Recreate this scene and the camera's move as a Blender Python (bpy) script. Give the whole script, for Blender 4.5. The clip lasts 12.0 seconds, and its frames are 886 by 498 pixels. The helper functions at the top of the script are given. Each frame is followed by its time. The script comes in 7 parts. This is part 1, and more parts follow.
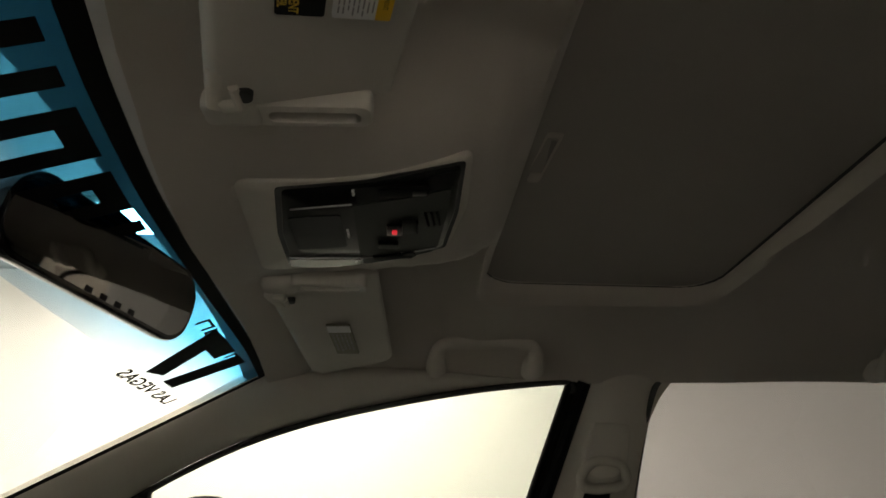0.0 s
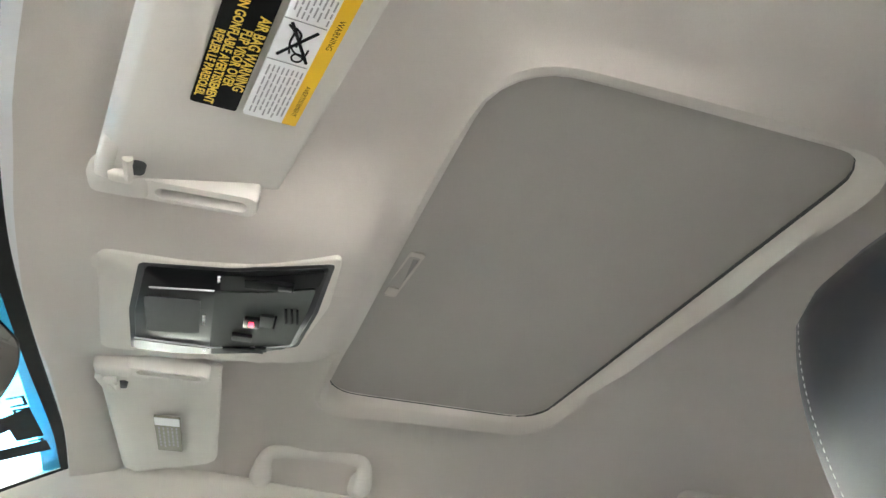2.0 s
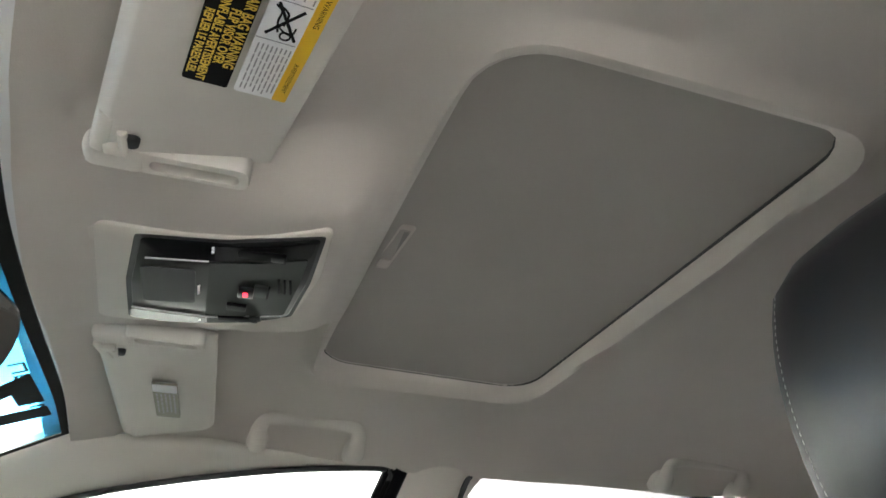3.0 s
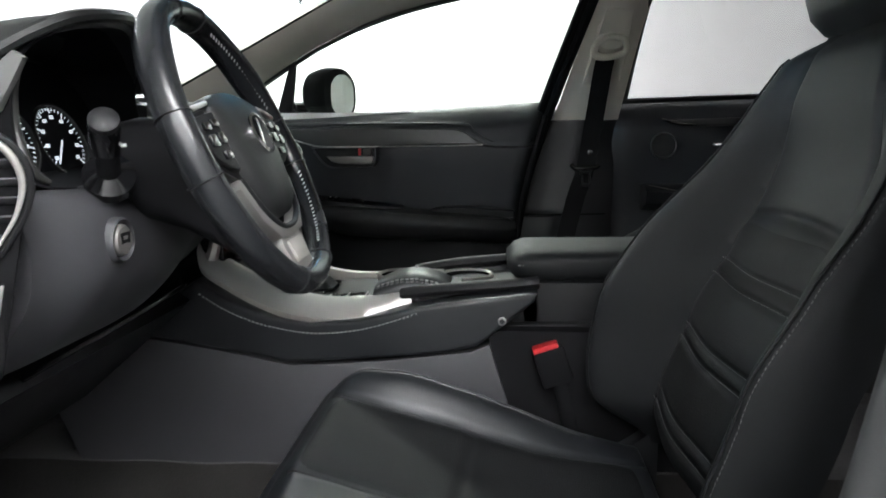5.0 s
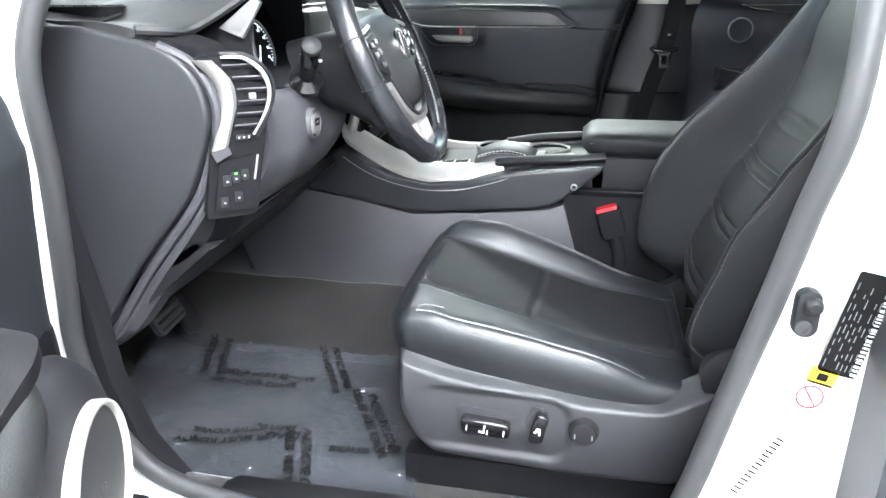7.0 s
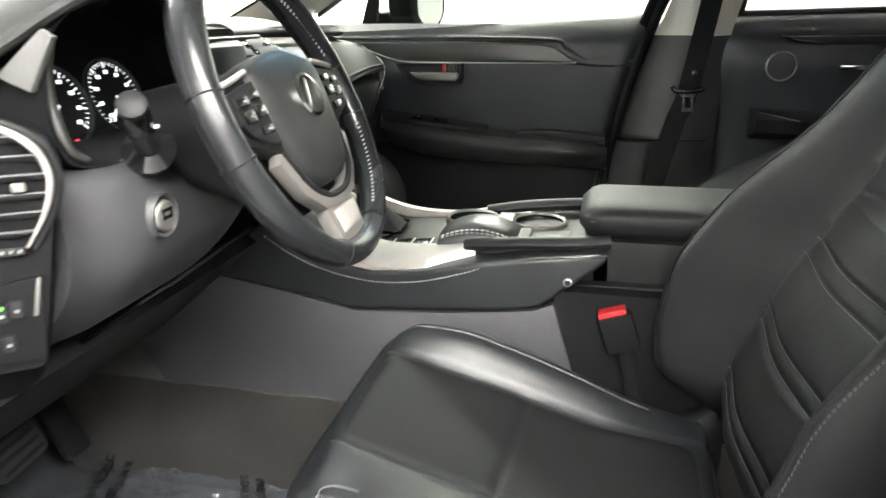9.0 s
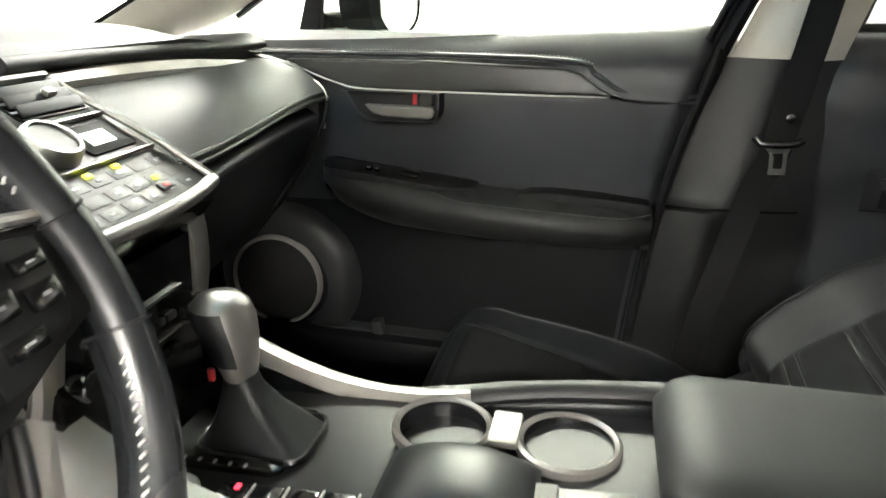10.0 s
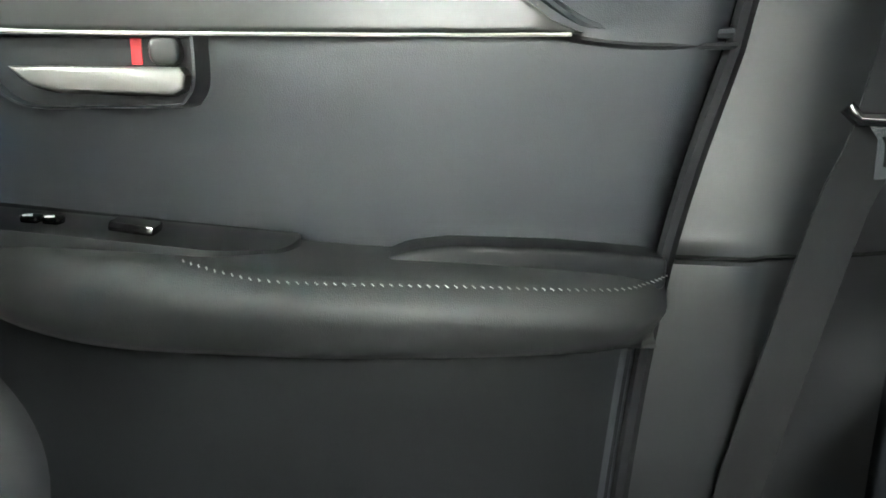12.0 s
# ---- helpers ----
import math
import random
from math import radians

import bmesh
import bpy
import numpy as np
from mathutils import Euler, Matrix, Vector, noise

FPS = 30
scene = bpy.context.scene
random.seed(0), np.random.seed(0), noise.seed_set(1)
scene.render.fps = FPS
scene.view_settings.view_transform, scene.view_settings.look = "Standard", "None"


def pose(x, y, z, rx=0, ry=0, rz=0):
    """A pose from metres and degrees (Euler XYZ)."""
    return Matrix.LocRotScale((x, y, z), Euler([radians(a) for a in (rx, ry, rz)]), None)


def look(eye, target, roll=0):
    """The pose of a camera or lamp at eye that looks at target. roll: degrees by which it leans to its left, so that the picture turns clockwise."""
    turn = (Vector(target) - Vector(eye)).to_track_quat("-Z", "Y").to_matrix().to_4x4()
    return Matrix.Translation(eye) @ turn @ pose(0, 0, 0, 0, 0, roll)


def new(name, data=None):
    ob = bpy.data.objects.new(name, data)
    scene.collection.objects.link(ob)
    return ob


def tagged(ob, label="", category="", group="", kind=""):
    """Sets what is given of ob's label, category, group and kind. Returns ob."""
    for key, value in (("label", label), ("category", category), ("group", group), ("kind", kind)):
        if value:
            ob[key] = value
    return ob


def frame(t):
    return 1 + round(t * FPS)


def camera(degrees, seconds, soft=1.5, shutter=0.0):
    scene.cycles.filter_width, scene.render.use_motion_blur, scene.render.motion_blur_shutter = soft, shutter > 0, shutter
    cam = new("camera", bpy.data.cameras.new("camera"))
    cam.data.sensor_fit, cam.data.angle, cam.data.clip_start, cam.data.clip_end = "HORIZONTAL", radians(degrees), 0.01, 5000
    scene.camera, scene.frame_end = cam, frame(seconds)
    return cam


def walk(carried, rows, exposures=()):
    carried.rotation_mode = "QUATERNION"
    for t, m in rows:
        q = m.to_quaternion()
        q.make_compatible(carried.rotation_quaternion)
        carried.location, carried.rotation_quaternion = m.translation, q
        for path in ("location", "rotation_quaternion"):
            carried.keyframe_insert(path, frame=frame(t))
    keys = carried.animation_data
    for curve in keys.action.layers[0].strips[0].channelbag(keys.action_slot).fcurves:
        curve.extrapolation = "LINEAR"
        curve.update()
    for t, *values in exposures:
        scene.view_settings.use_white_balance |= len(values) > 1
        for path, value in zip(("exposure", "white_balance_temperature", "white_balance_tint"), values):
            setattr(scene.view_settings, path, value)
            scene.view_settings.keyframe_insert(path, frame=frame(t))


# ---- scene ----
cam = camera(64.3, 12.0, shutter=0.2)
PATH = [
    (0, (0.384, -0.619, 0.902), (0.452, 1.213, 1.701), -0.2),
    (0.5, (0.366, -0.622, 0.898), (0.644, 1.095, 1.885), 0.5),
    (1, (0.362, -0.625, 0.882), (0.729, 1.032, 1.940), 0.7),
    (1.5, (0.360, -0.640, 0.874), (0.786, 0.979, 1.968), 0.4),
    (2, (0.362, -0.644, 0.873), (0.840, 0.954, 1.975), 0.7),
    (2.5, (0.363, -0.642, 0.864), (0.883, 0.940, 1.972), 0.7),
    (2.7, (0.363, -0.645, 0.864), (0.886, 0.938, 1.974), 0.7),
    (4.3, (0.407, -0.928, 0.878), (0.401, 1.072, 0.887), 0.1),
    (4.5, (0.410, -1.002, 0.853), (0.356, 0.996, 0.788), 0.1),
    (5, (0.434, -1.146, 0.826), (0.284, 0.823, 0.503), -0.6),
    (5.5, (0.441, -1.268, 0.843), (0.196, 0.649, 0.326), -0.3),
    (6, (0.447, -1.352, 0.871), (0.146, 0.519, 0.232), -0.3),
    (6.5, (0.440, -1.421, 0.905), (0.104, 0.422, 0.206), -0.3),
    (6.7, (0.447, -1.451, 0.915), (0.099, 0.385, 0.202), -0.2),
    (8.5, (0.463, -1.337, 0.917), (0.029, 0.510, 0.287), -0.5),
    (9, (0.480, -1.073, 0.909), (0.053, 0.775, 0.276), -0.3),
    (9.5, (0.479, -0.755, 0.929), (0.060, 1.089, 0.279), -0.1),
    (10, (0.388, -0.484, 0.945), (-0.016, 1.355, 0.270), 0.7),
    (10.5, (0.340, -0.329, 0.929), (-0.050, 1.515, 0.261), 0.7),
    (10.8, (0.292, -0.228, 0.891), (0.011, 1.631, 0.209), 0.8),
    (11, (0.288, -0.144, 0.849), (0.103, 1.735, 0.189), 0.7),
    (11.2, (0.289, -0.053, 0.815), (0.254, 1.851, 0.203), 0.9),
    (11.5, (0.281, 0.047, 0.779), (0.331, 1.976, 0.254), 0.5),
    (11.7, (0.265, 0.084, 0.761), (0.365, 2.016, 0.255), 0.6),
    (12, (0.269, 0.138, 0.759), (0.394, 2.082, 0.307), 0.4),
]
EXPOSURES = [
    (0.0, -0.70, 7800, 12), (0.5, 0.85, 7600, 12), (1.0, 2.05, 7000, 12), (1.5, 2.6, 6800, 12), (2.0, 2.75, 6500, 12), (2.7, 2.5, 6500, 12),
    (4.3, -1.1, 6300, 9), (4.5, -1.1, 6300, 9), (5.0, 0.15, 6200, 10), (5.5, 1.3, 6000, 10), (6.0, 1.7, 5900, 10), (6.5, 1.95, 5900, 10),
    (8.5, 1.05, 6300, 9), (9.0, 1.45, 6700, 8), (9.5, 1.6, 6900, 8), (10.0, 2.0, 6900, 8), (10.5, 1.95, 6900, 7), (11.0, 2.7, 6400, 2),
    (11.5, 3.3, 6300, 1), (12.0, 3.45, 6400, 1),
]
walk(cam, [(t, look(eye, target, roll)) for t, eye, target, roll in PATH], EXPOSURES)

# ---- world: a closed white photo hall, lit by ceiling lamps added out of view ----
world = bpy.data.worlds.new("hall_light")
world.use_nodes = True
world.node_tree.nodes["Background"].inputs["Color"].default_value = (0.9, 0.95, 1.0, 1)
world.node_tree.nodes["Background"].inputs["Strength"].default_value = 0.4
scene.world = world
LAMP = 62.0


# ---- materials ----
def material(name, color, rough=0.5, metal=0.0, grain=0.0, scale=300.0, bump=0.0, second=None, big=6.0, spec=0.5,
             coat=0.0, noise_type="noise", stretch=(1, 1, 1), rough_var=0.0, sheen=0.0):
    """A principled material with variation at two scales and a fine relief."""
    m = bpy.data.materials.new(name)
    m.use_nodes = True
    nt = m.node_tree
    n, l = nt.nodes, nt.links
    b = n["Principled BSDF"]
    b.inputs["Roughness"].default_value = rough
    b.inputs["Metallic"].default_value = metal
    b.inputs["Specular IOR Level"].default_value = spec
    b.inputs["Coat Weight"].default_value = coat
    b.inputs["Coat Roughness"].default_value = 0.08
    b.inputs["Sheen Weight"].default_value = sheen
    co = n.new("ShaderNodeTexCoord")
    mp = n.new("ShaderNodeMapping")
    mp.inputs["Scale"].default_value = stretch
    l.new(co.outputs["Object"], mp.inputs["Vector"])
    fine = n.new("ShaderNodeTexVoronoi" if noise_type == "voronoi" else "ShaderNodeTexNoise")
    fine.inputs["Scale"].default_value = scale
    l.new(mp.outputs["Vector"], fine.inputs["Vector"])
    fine_out = fine.outputs["Distance"] if noise_type == "voronoi" else fine.outputs["Fac"]
    wide = n.new("ShaderNodeTexNoise")
    wide.inputs["Scale"].default_value = big
    wide.inputs["Detail"].default_value = 5
    l.new(co.outputs["Object"], wide.inputs["Vector"])
    two = second or tuple(c * 0.86 for c in color)
    mix = n.new("ShaderNodeMix")
    mix.data_type = "RGBA"
    mix.inputs["A"].default_value = (*color, 1)
    mix.inputs["B"].default_value = (*two, 1)
    add = n.new("ShaderNodeMath")
    add.operation = "MULTIPLY_ADD"
    add.inputs[1].default_value = grain
    l.new(fine_out, add.inputs[0])
    sub = n.new("ShaderNodeMapRange")
    sub.inputs["From Min"].default_value = 0.35
    sub.inputs["From Max"].default_value = 0.7
    sub.inputs["To Max"].default_value = 0.55
    l.new(wide.outputs["Fac"], sub.inputs["Value"])
    l.new(sub.outputs["Result"], add.inputs[2])
    l.new(add.outputs[0], mix.inputs["Factor"])
    l.new(mix.outputs["Result"], b.inputs["Base Color"])
    if rough_var:
        rr = n.new("ShaderNodeMapRange")
        rr.inputs["To Min"].default_value = max(0.02, rough - rough_var)
        rr.inputs["To Max"].default_value = min(1, rough + rough_var)
        l.new(wide.outputs["Fac"], rr.inputs["Value"])
        l.new(rr.outputs["Result"], b.inputs["Roughness"])
    if bump:
        bp = n.new("ShaderNodeBump")
        bp.inputs["Strength"].default_value = bump
        bp.inputs["Distance"].default_value = 0.001
        l.new(fine_out, bp.inputs["Height"])
        l.new(bp.outputs["Normal"], b.inputs["Normal"])
    return m


def glowing(name, color, strength):
    m = bpy.data.materials.new(name)
    m.use_nodes = True
    b = m.node_tree.nodes["Principled BSDF"]
    b.inputs["Base Color"].default_value = (*color, 1)
    b.inputs["Emission Color"].default_value = (*color, 1)
    b.inputs["Emission Strength"].default_value = strength
    return m


def pane_glass(name, tint, gloss=1.0):
    """A thin pane: clear, tinted, with the mirror sheen of glass."""
    m = bpy.data.materials.new(name)
    m.use_nodes = True
    n, l = m.node_tree.nodes, m.node_tree.links
    n.remove(n["Principled BSDF"])
    out = n["Material Output"]
    tr = n.new("ShaderNodeBsdfTransparent")
    tr.inputs["Color"].default_value = (*tint, 1)
    gl = n.new("ShaderNodeBsdfGlossy")
    gl.inputs["Roughness"].default_value = 0.01
    fr = n.new("ShaderNodeLayerWeight")
    pw = n.new("ShaderNodeMath")
    pw.operation = "POWER"
    pw.inputs[1].default_value = 5.0
    mu = n.new("ShaderNodeMath")
    mu.operation = "MULTIPLY_ADD"
    mu.inputs[1].default_value = 0.7 * gloss
    mu.inputs[2].default_value = 0.04 * gloss
    mx = n.new("ShaderNodeMixShader")
    l.new(fr.outputs["Facing"], pw.inputs[0])
    l.new(pw.outputs[0], mu.inputs[0])
    l.new(mu.outputs[0], mx.inputs[0])
    l.new(tr.outputs[0], mx.inputs[1])
    l.new(gl.outputs[0], mx.inputs[2])
    l.new(mx.outputs[0], out.inputs[0])
    return m


def banner_glass(name):
    """The sun strip of the windscreen: blue film that fades out downwards along local z."""
    m = pane_glass(name, (0.05, 0.42, 0.75), 0.4)
    n, l = m.node_tree.nodes, m.node_tree.links
    co = n.new("ShaderNodeTexCoord")
    sp = n.new("ShaderNodeSeparateXYZ")
    mr = n.new("ShaderNodeMapRange")
    mr.inputs["From Min"].default_value = 1.120
    mr.inputs["From Max"].default_value = 1.165
    mx = n.new("ShaderNodeMix")
    mx.data_type = "RGBA"
    mx.inputs["A"].default_value = (1, 1, 1, 1)
    mx.inputs["B"].default_value = (0.06, 0.45, 0.78, 1)
    l.new(co.outputs["Object"], sp.inputs[0])
    l.new(sp.outputs["Z"], mr.inputs["Value"])
    l.new(mr.outputs["Result"], mx.inputs["Factor"])
    l.new(mx.outputs["Result"], n["Transparent BSDF"].inputs["Color"])
    return m


LINER = material("woven cream headliner", (0.60, 0.555, 0.495), 0.92, grain=0.5, scale=900, bump=0.25, big=3, spec=0.2, sheen=0.2)
SHADE = material("grey beige sunshade cloth", (0.44, 0.41, 0.365), 0.92, grain=0.5, scale=800, bump=0.3, big=3, spec=0.2, sheen=0.2)
# darker cloth that paints the shade into the finger grip
GRIPWELL = material("shadowed grey cloth", (0.30, 0.285, 0.265), 0.9, grain=0.4, scale=600, big=9)
CREAM = material("cream moulded plastic", (0.63, 0.59, 0.52), 0.55, grain=0.3, scale=700, bump=0.12, big=4, spec=0.4)
VINYL = material("cream visor vinyl", (0.62, 0.585, 0.525), 0.6, grain=0.3, scale=1200, bump=0.15, big=5, spec=0.35)
LEATHER = material("black leather", (0.0093, 0.0105, 0.0124), 0.38, grain=0.4, scale=1100, bump=0.10, noise_type="voronoi",
                   second=(0.0149, 0.0161, 0.0180), big=7, rough_var=0.08, spec=0.50)
BACKSKIN = material("matt black leather", (0.0081, 0.0090, 0.0099), 0.55, grain=0.4, scale=1100, bump=0.10, noise_type="voronoi", second=(0.0130, 0.0136, 0.0149), big=7, rough_var=0.06, spec=0.24)
PERF = material("black perforated leather", (0.0062, 0.0068, 0.0074), 0.6, grain=0.8, scale=620, bump=0.28, noise_type="voronoi",
                second=(0.0118, 0.0124, 0.0130), big=7, rough_var=0.05, spec=0.2)
DASH = material("soft black dash vinyl", (0.0160, 0.0168, 0.0176), 0.5, grain=0.5, scale=900, bump=0.15, noise_type="voronoi",
                second=(0.0224, 0.0232, 0.0232), big=5, rough_var=0.06, spec=0.3)
PANEL = material("dark slate door leatherette", (0.0192, 0.0210, 0.0246), 0.40, grain=0.4, scale=900, bump=0.15, noise_type="voronoi",
                 second=(0.0252, 0.0270, 0.0312), big=5, rough_var=0.07, spec=0.42)
PLASTIC = material("grained black plastic", (0.0091, 0.0091, 0.0104), 0.48, grain=0.5, scale=900, bump=0.2, second=(0.0137, 0.0137, 0.0149),
                   big=8, rough_var=0.06, spec=0.25)
MATTE = material("matt black plastic", (0.007, 0.007, 0.008), 0.6, grain=0.5, scale=900, bump=0.15, second=(0.011, 0.011, 0.012), big=8, spec=0.05)
ENDGREY = material("charcoal plastic", (0.0231, 0.0237, 0.0264), 0.48, grain=0.4, scale=1000, bump=0.15, big=8, spec=0.40)
PILLAR = material("dark grey pillar plastic", (0.0125, 0.0130, 0.0142), 0.40, grain=0.4, scale=1000, bump=0.15, big=8, spec=0.45)
RIMSKIN = material("smooth black rim leather", (0.014, 0.015, 0.017), 0.26, grain=0.4, scale=1100, bump=0.06, noise_type="voronoi", second=(0.02, 0.021, 0.023), big=9, rough_var=0.06)
KNEE = material("dark grey plastic", (0.046, 0.046, 0.051), 0.50, grain=0.4, scale=1000, bump=0.2, big=8)
PIANO = material("gloss black plastic", (0.008, 0.008, 0.009), 0.12, grain=0.1, big=9, rough_var=0.05, coat=0.5)
SMOKE = material("smoked grey trim", (0.026, 0.026, 0.025), 0.32, grain=0.3, scale=250, stretch=(1, 1, 9), big=9, coat=0.15, spec=0.4)
SILVER = material("satin silver trim", (0.54, 0.52, 0.49), 0.34, 0.45, grain=0.15, scale=500, big=10, rough_var=0.06)
WEDGE = material("pale grey trim", (0.13, 0.13, 0.127), 0.5, grain=0.2, scale=600, big=9)
PADSKIN = material("matt black pad leather", (0.034, 0.036, 0.035), 0.58, grain=0.4, scale=1100, bump=0.10, noise_type="voronoi", second=(0.044, 0.046, 0.044), big=7, rough_var=0.05, spec=0.3)
LOWER = material("black door plastic", (0.0049, 0.0054, 0.0061), 0.40, grain=0.4, scale=900, bump=0.15, second=(0.0080, 0.0085, 0.0096), big=7, spec=0.18)
STACKDARK = material("smoked dark glass", (0.0132, 0.0138, 0.0156), 0.42, grain=0.3, scale=250, big=9, spec=0.22)
STACK = material("satin dark grey panel", (0.10, 0.10, 0.095), 0.5, 0.0, grain=0.25, scale=400, big=10, rough_var=0.05, spec=0.3)
HANDLEMETAL = material("dull satin handle metal", (0.24, 0.23, 0.22), 0.36, 0.8, grain=0.15, scale=500, big=10, rough_var=0.05)
LEVER = material("dull satin lever metal", (0.36, 0.345, 0.33), 0.3, 0.7, grain=0.15, scale=500, big=10, rough_var=0.05)
CHROME = material("bright chrome", (0.80, 0.80, 0.80), 0.12, 1.0, grain=0.05, big=14, rough_var=0.04)
STEEL = material("worn steel", (0.42, 0.42, 0.42), 0.35, 1.0, grain=0.4, scale=200, big=20, rough_var=0.1)
CARPET = material("dark grey carpet", (0.0270, 0.0252, 0.0240), 0.95, grain=0.9, scale=420, bump=0.9, second=(0.0120, 0.0114, 0.0108), big=8, spec=0.1,
                  sheen=0.3)
RUBBER = material("dark rubber seal", (0.028, 0.029, 0.030), 0.6, grain=0.4, scale=400, bump=0.1, big=10)
PAINT = material("white car paint", (0.80, 0.80, 0.79), 0.25, grain=0.1, scale=500, big=3, coat=0.6)
WEB = material("black belt webbing", (0.0063, 0.0063, 0.0070), 0.8, grain=0.8, scale=700, bump=0.4, stretch=(1, 1, 4), second=(0.0112, 0.0112, 0.0119), big=9, spec=0.15)
THREAD = material("pale grey thread", (0.55, 0.55, 0.53), 0.8, grain=0.4, scale=900, big=20)
DARKTHREAD = material("grey thread", (0.28, 0.28, 0.27), 0.8, grain=0.4, scale=900, big=20)
FAINTTHREAD = material("dark grey thread", (0.16, 0.16, 0.16), 0.8, grain=0.4, scale=900, big=20)
RED = material("red buckle plastic", (0.45, 0.015, 0.02), 0.4, grain=0.2, big=20)
WHITE = material("white print", (0.78, 0.78, 0.78), 0.6, big=20)
BLACK = material("black print", (0.008, 0.008, 0.008), 0.7, big=20, spec=0.08)
YELLOW = material("yellow label", (0.78, 0.46, 0.012), 0.5, big=20)
GOLD = material("yellow print", (0.75, 0.50, 0.06), 0.6, big=20)
GREYP = material("grey print", (0.30, 0.30, 0.30), 0.6, big=20)
TAN = material("tan label", (0.20, 0.185, 0.135), 0.6, big=20)
LENS = material("clear lamp lens", (0.2040, 0.2100, 0.2040), 0.2, grain=0.2, scale=90, big=20, coat=0.1)
GAUGE = glowing("white gauge light", (0.9, 0.95, 1.0), 0.9)
LEDRED = glowing("red lamp", (1.0, 0.03, 0.06), 0.9)
LEDAMB = glowing("amber green lamp", (0.75, 0.85, 0.02), 1.6)
LEDGREEN = glowing("green lamp", (0.1, 0.9, 0.05), 1.5)
LCD = glowing("pale display", (0.8, 0.85, 0.85), 0.8)
LAMPGLOW = glowing("lamp diffuser", (1.0, 0.985, 0.95), LAMP)
CLEAR = pane_glass("side window glass", (0.80, 0.86, 0.79))
PRIVACY = pane_glass("tinted rear glass", (0.60, 0.59, 0.60))
SCREEN = pane_glass("windscreen glass", (0.93, 0.96, 0.95))
BLUE = banner_glass("blue sun strip film")
MIRROR = material("mirror glass", (0.75, 0.77, 0.76), 0.02, 1.0, big=20)
DIMMIRROR = material("dark mirror glass", (0.30, 0.30, 0.29), 0.03, 1.0, big=20)
HALLWALL = material("white hall wall paint", (0.80, 0.81, 0.80), 0.8, grain=0.2, scale=60, big=0.6, bump=0.1)
# grey chosen for how much light the unseen south wall returns
HALLGREY = material("light grey unseen hall wall", (0.70, 0.70, 0.70), 0.8, grain=0.2, scale=60, big=0.6, bump=0.1)
HALLFLOOR = material("grey hall floor", (0.13, 0.13, 0.13), 0.5, grain=0.4, scale=80, big=1.2, rough_var=0.1)


def film_material():
    """Thin milky plastic, see-through in part, with sharp creases that come in patches."""
    m = bpy.data.materials.new("crumpled clear film")
    m.use_nodes = True
    n, l = m.node_tree.nodes, m.node_tree.links
    b = n["Principled BSDF"]
    b.inputs["Base Color"].default_value = (0.062, 0.067, 0.079, 1)
    b.inputs["Roughness"].default_value = 0.15
    b.inputs["Specular IOR Level"].default_value = 1.0
    co = n.new("ShaderNodeTexCoord")
    patch = n.new("ShaderNodeTexNoise")
    patch.inputs["Scale"].default_value = 7
    patch.inputs["Detail"].default_value = 3
    gain = n.new("ShaderNodeMapRange")
    gain.inputs["From Min"].default_value = 0.42
    gain.inputs["From Max"].default_value = 0.66
    gain.inputs["To Min"].default_value = 0.05
    gain.inputs["To Max"].default_value = 1.0
    alpha = n.new("ShaderNodeMapRange")
    alpha.inputs["From Min"].default_value = 0.35
    alpha.inputs["From Max"].default_value = 0.65
    alpha.inputs["To Min"].default_value = 0.35
    alpha.inputs["To Max"].default_value = 0.75
    fold = n.new("ShaderNodeTexNoise")
    fold.noise_type = "RIDGED_MULTIFRACTAL"
    fold.inputs["Scale"].default_value = 26
    fold.inputs["Detail"].default_value = 4
    fold.inputs["Distortion"].default_value = 0.8
    crumb = n.new("ShaderNodeTexVoronoi")
    crumb.feature = "F1"
    crumb.inputs["Scale"].default_value = 70
    add = n.new("ShaderNodeMath")
    mul = n.new("ShaderNodeMath")
    mul.operation = "MULTIPLY"
    bp = n.new("ShaderNodeBump")
    bp.inputs["Strength"].default_value = 1.0
    bp.inputs["Distance"].default_value = 0.007
    for t in (patch, fold, crumb):
        l.new(co.outputs["Object"], t.inputs["Vector"])
    l.new(patch.outputs["Fac"], gain.inputs["Value"])
    l.new(patch.outputs["Fac"], alpha.inputs["Value"])
    l.new(alpha.outputs["Result"], b.inputs["Alpha"])
    l.new(fold.outputs["Fac"], add.inputs[0])
    l.new(crumb.outputs["Distance"], add.inputs[1])
    l.new(add.outputs[0], mul.inputs[0])
    l.new(gain.outputs["Result"], mul.inputs[1])
    l.new(mul.outputs[0], bp.inputs["Height"])
    l.new(bp.outputs["Normal"], b.inputs["Normal"])
    return m


FILM = film_material()


# ---- mesh tools ----
XF = Matrix()


def thing(name, at, label, category, group="", kind=""):
    ob = new(name)
    ob.empty_display_size = 0.05
    ob.location = XF @ Vector(at)
    return tagged(ob, label, category, group, kind)


def part(name, bm, mat, parent=None, label="", sharp=38):
    """Links a bmesh as one mesh object, under a thing or part if one is given."""
    if XF != Matrix():
        bmesh.ops.transform(bm, matrix=XF, verts=bm.verts)
    bmesh.ops.recalc_face_normals(bm, faces=bm.faces)
    me = bpy.data.meshes.new(name)
    bm.to_mesh(me)
    bm.free()
    me.polygons.foreach_set("use_smooth", [True] * len(me.polygons))
    me.set_sharp_from_angle(angle=radians(sharp))
    me.materials.append(mat)
    ob = new(name, me)
    if parent:
        ob.parent = parent
        if parent.type == "EMPTY":
            ob.matrix_parent_inverse = Matrix.Translation(-parent.location)
    if label:
        ob["label"] = label
    return ob


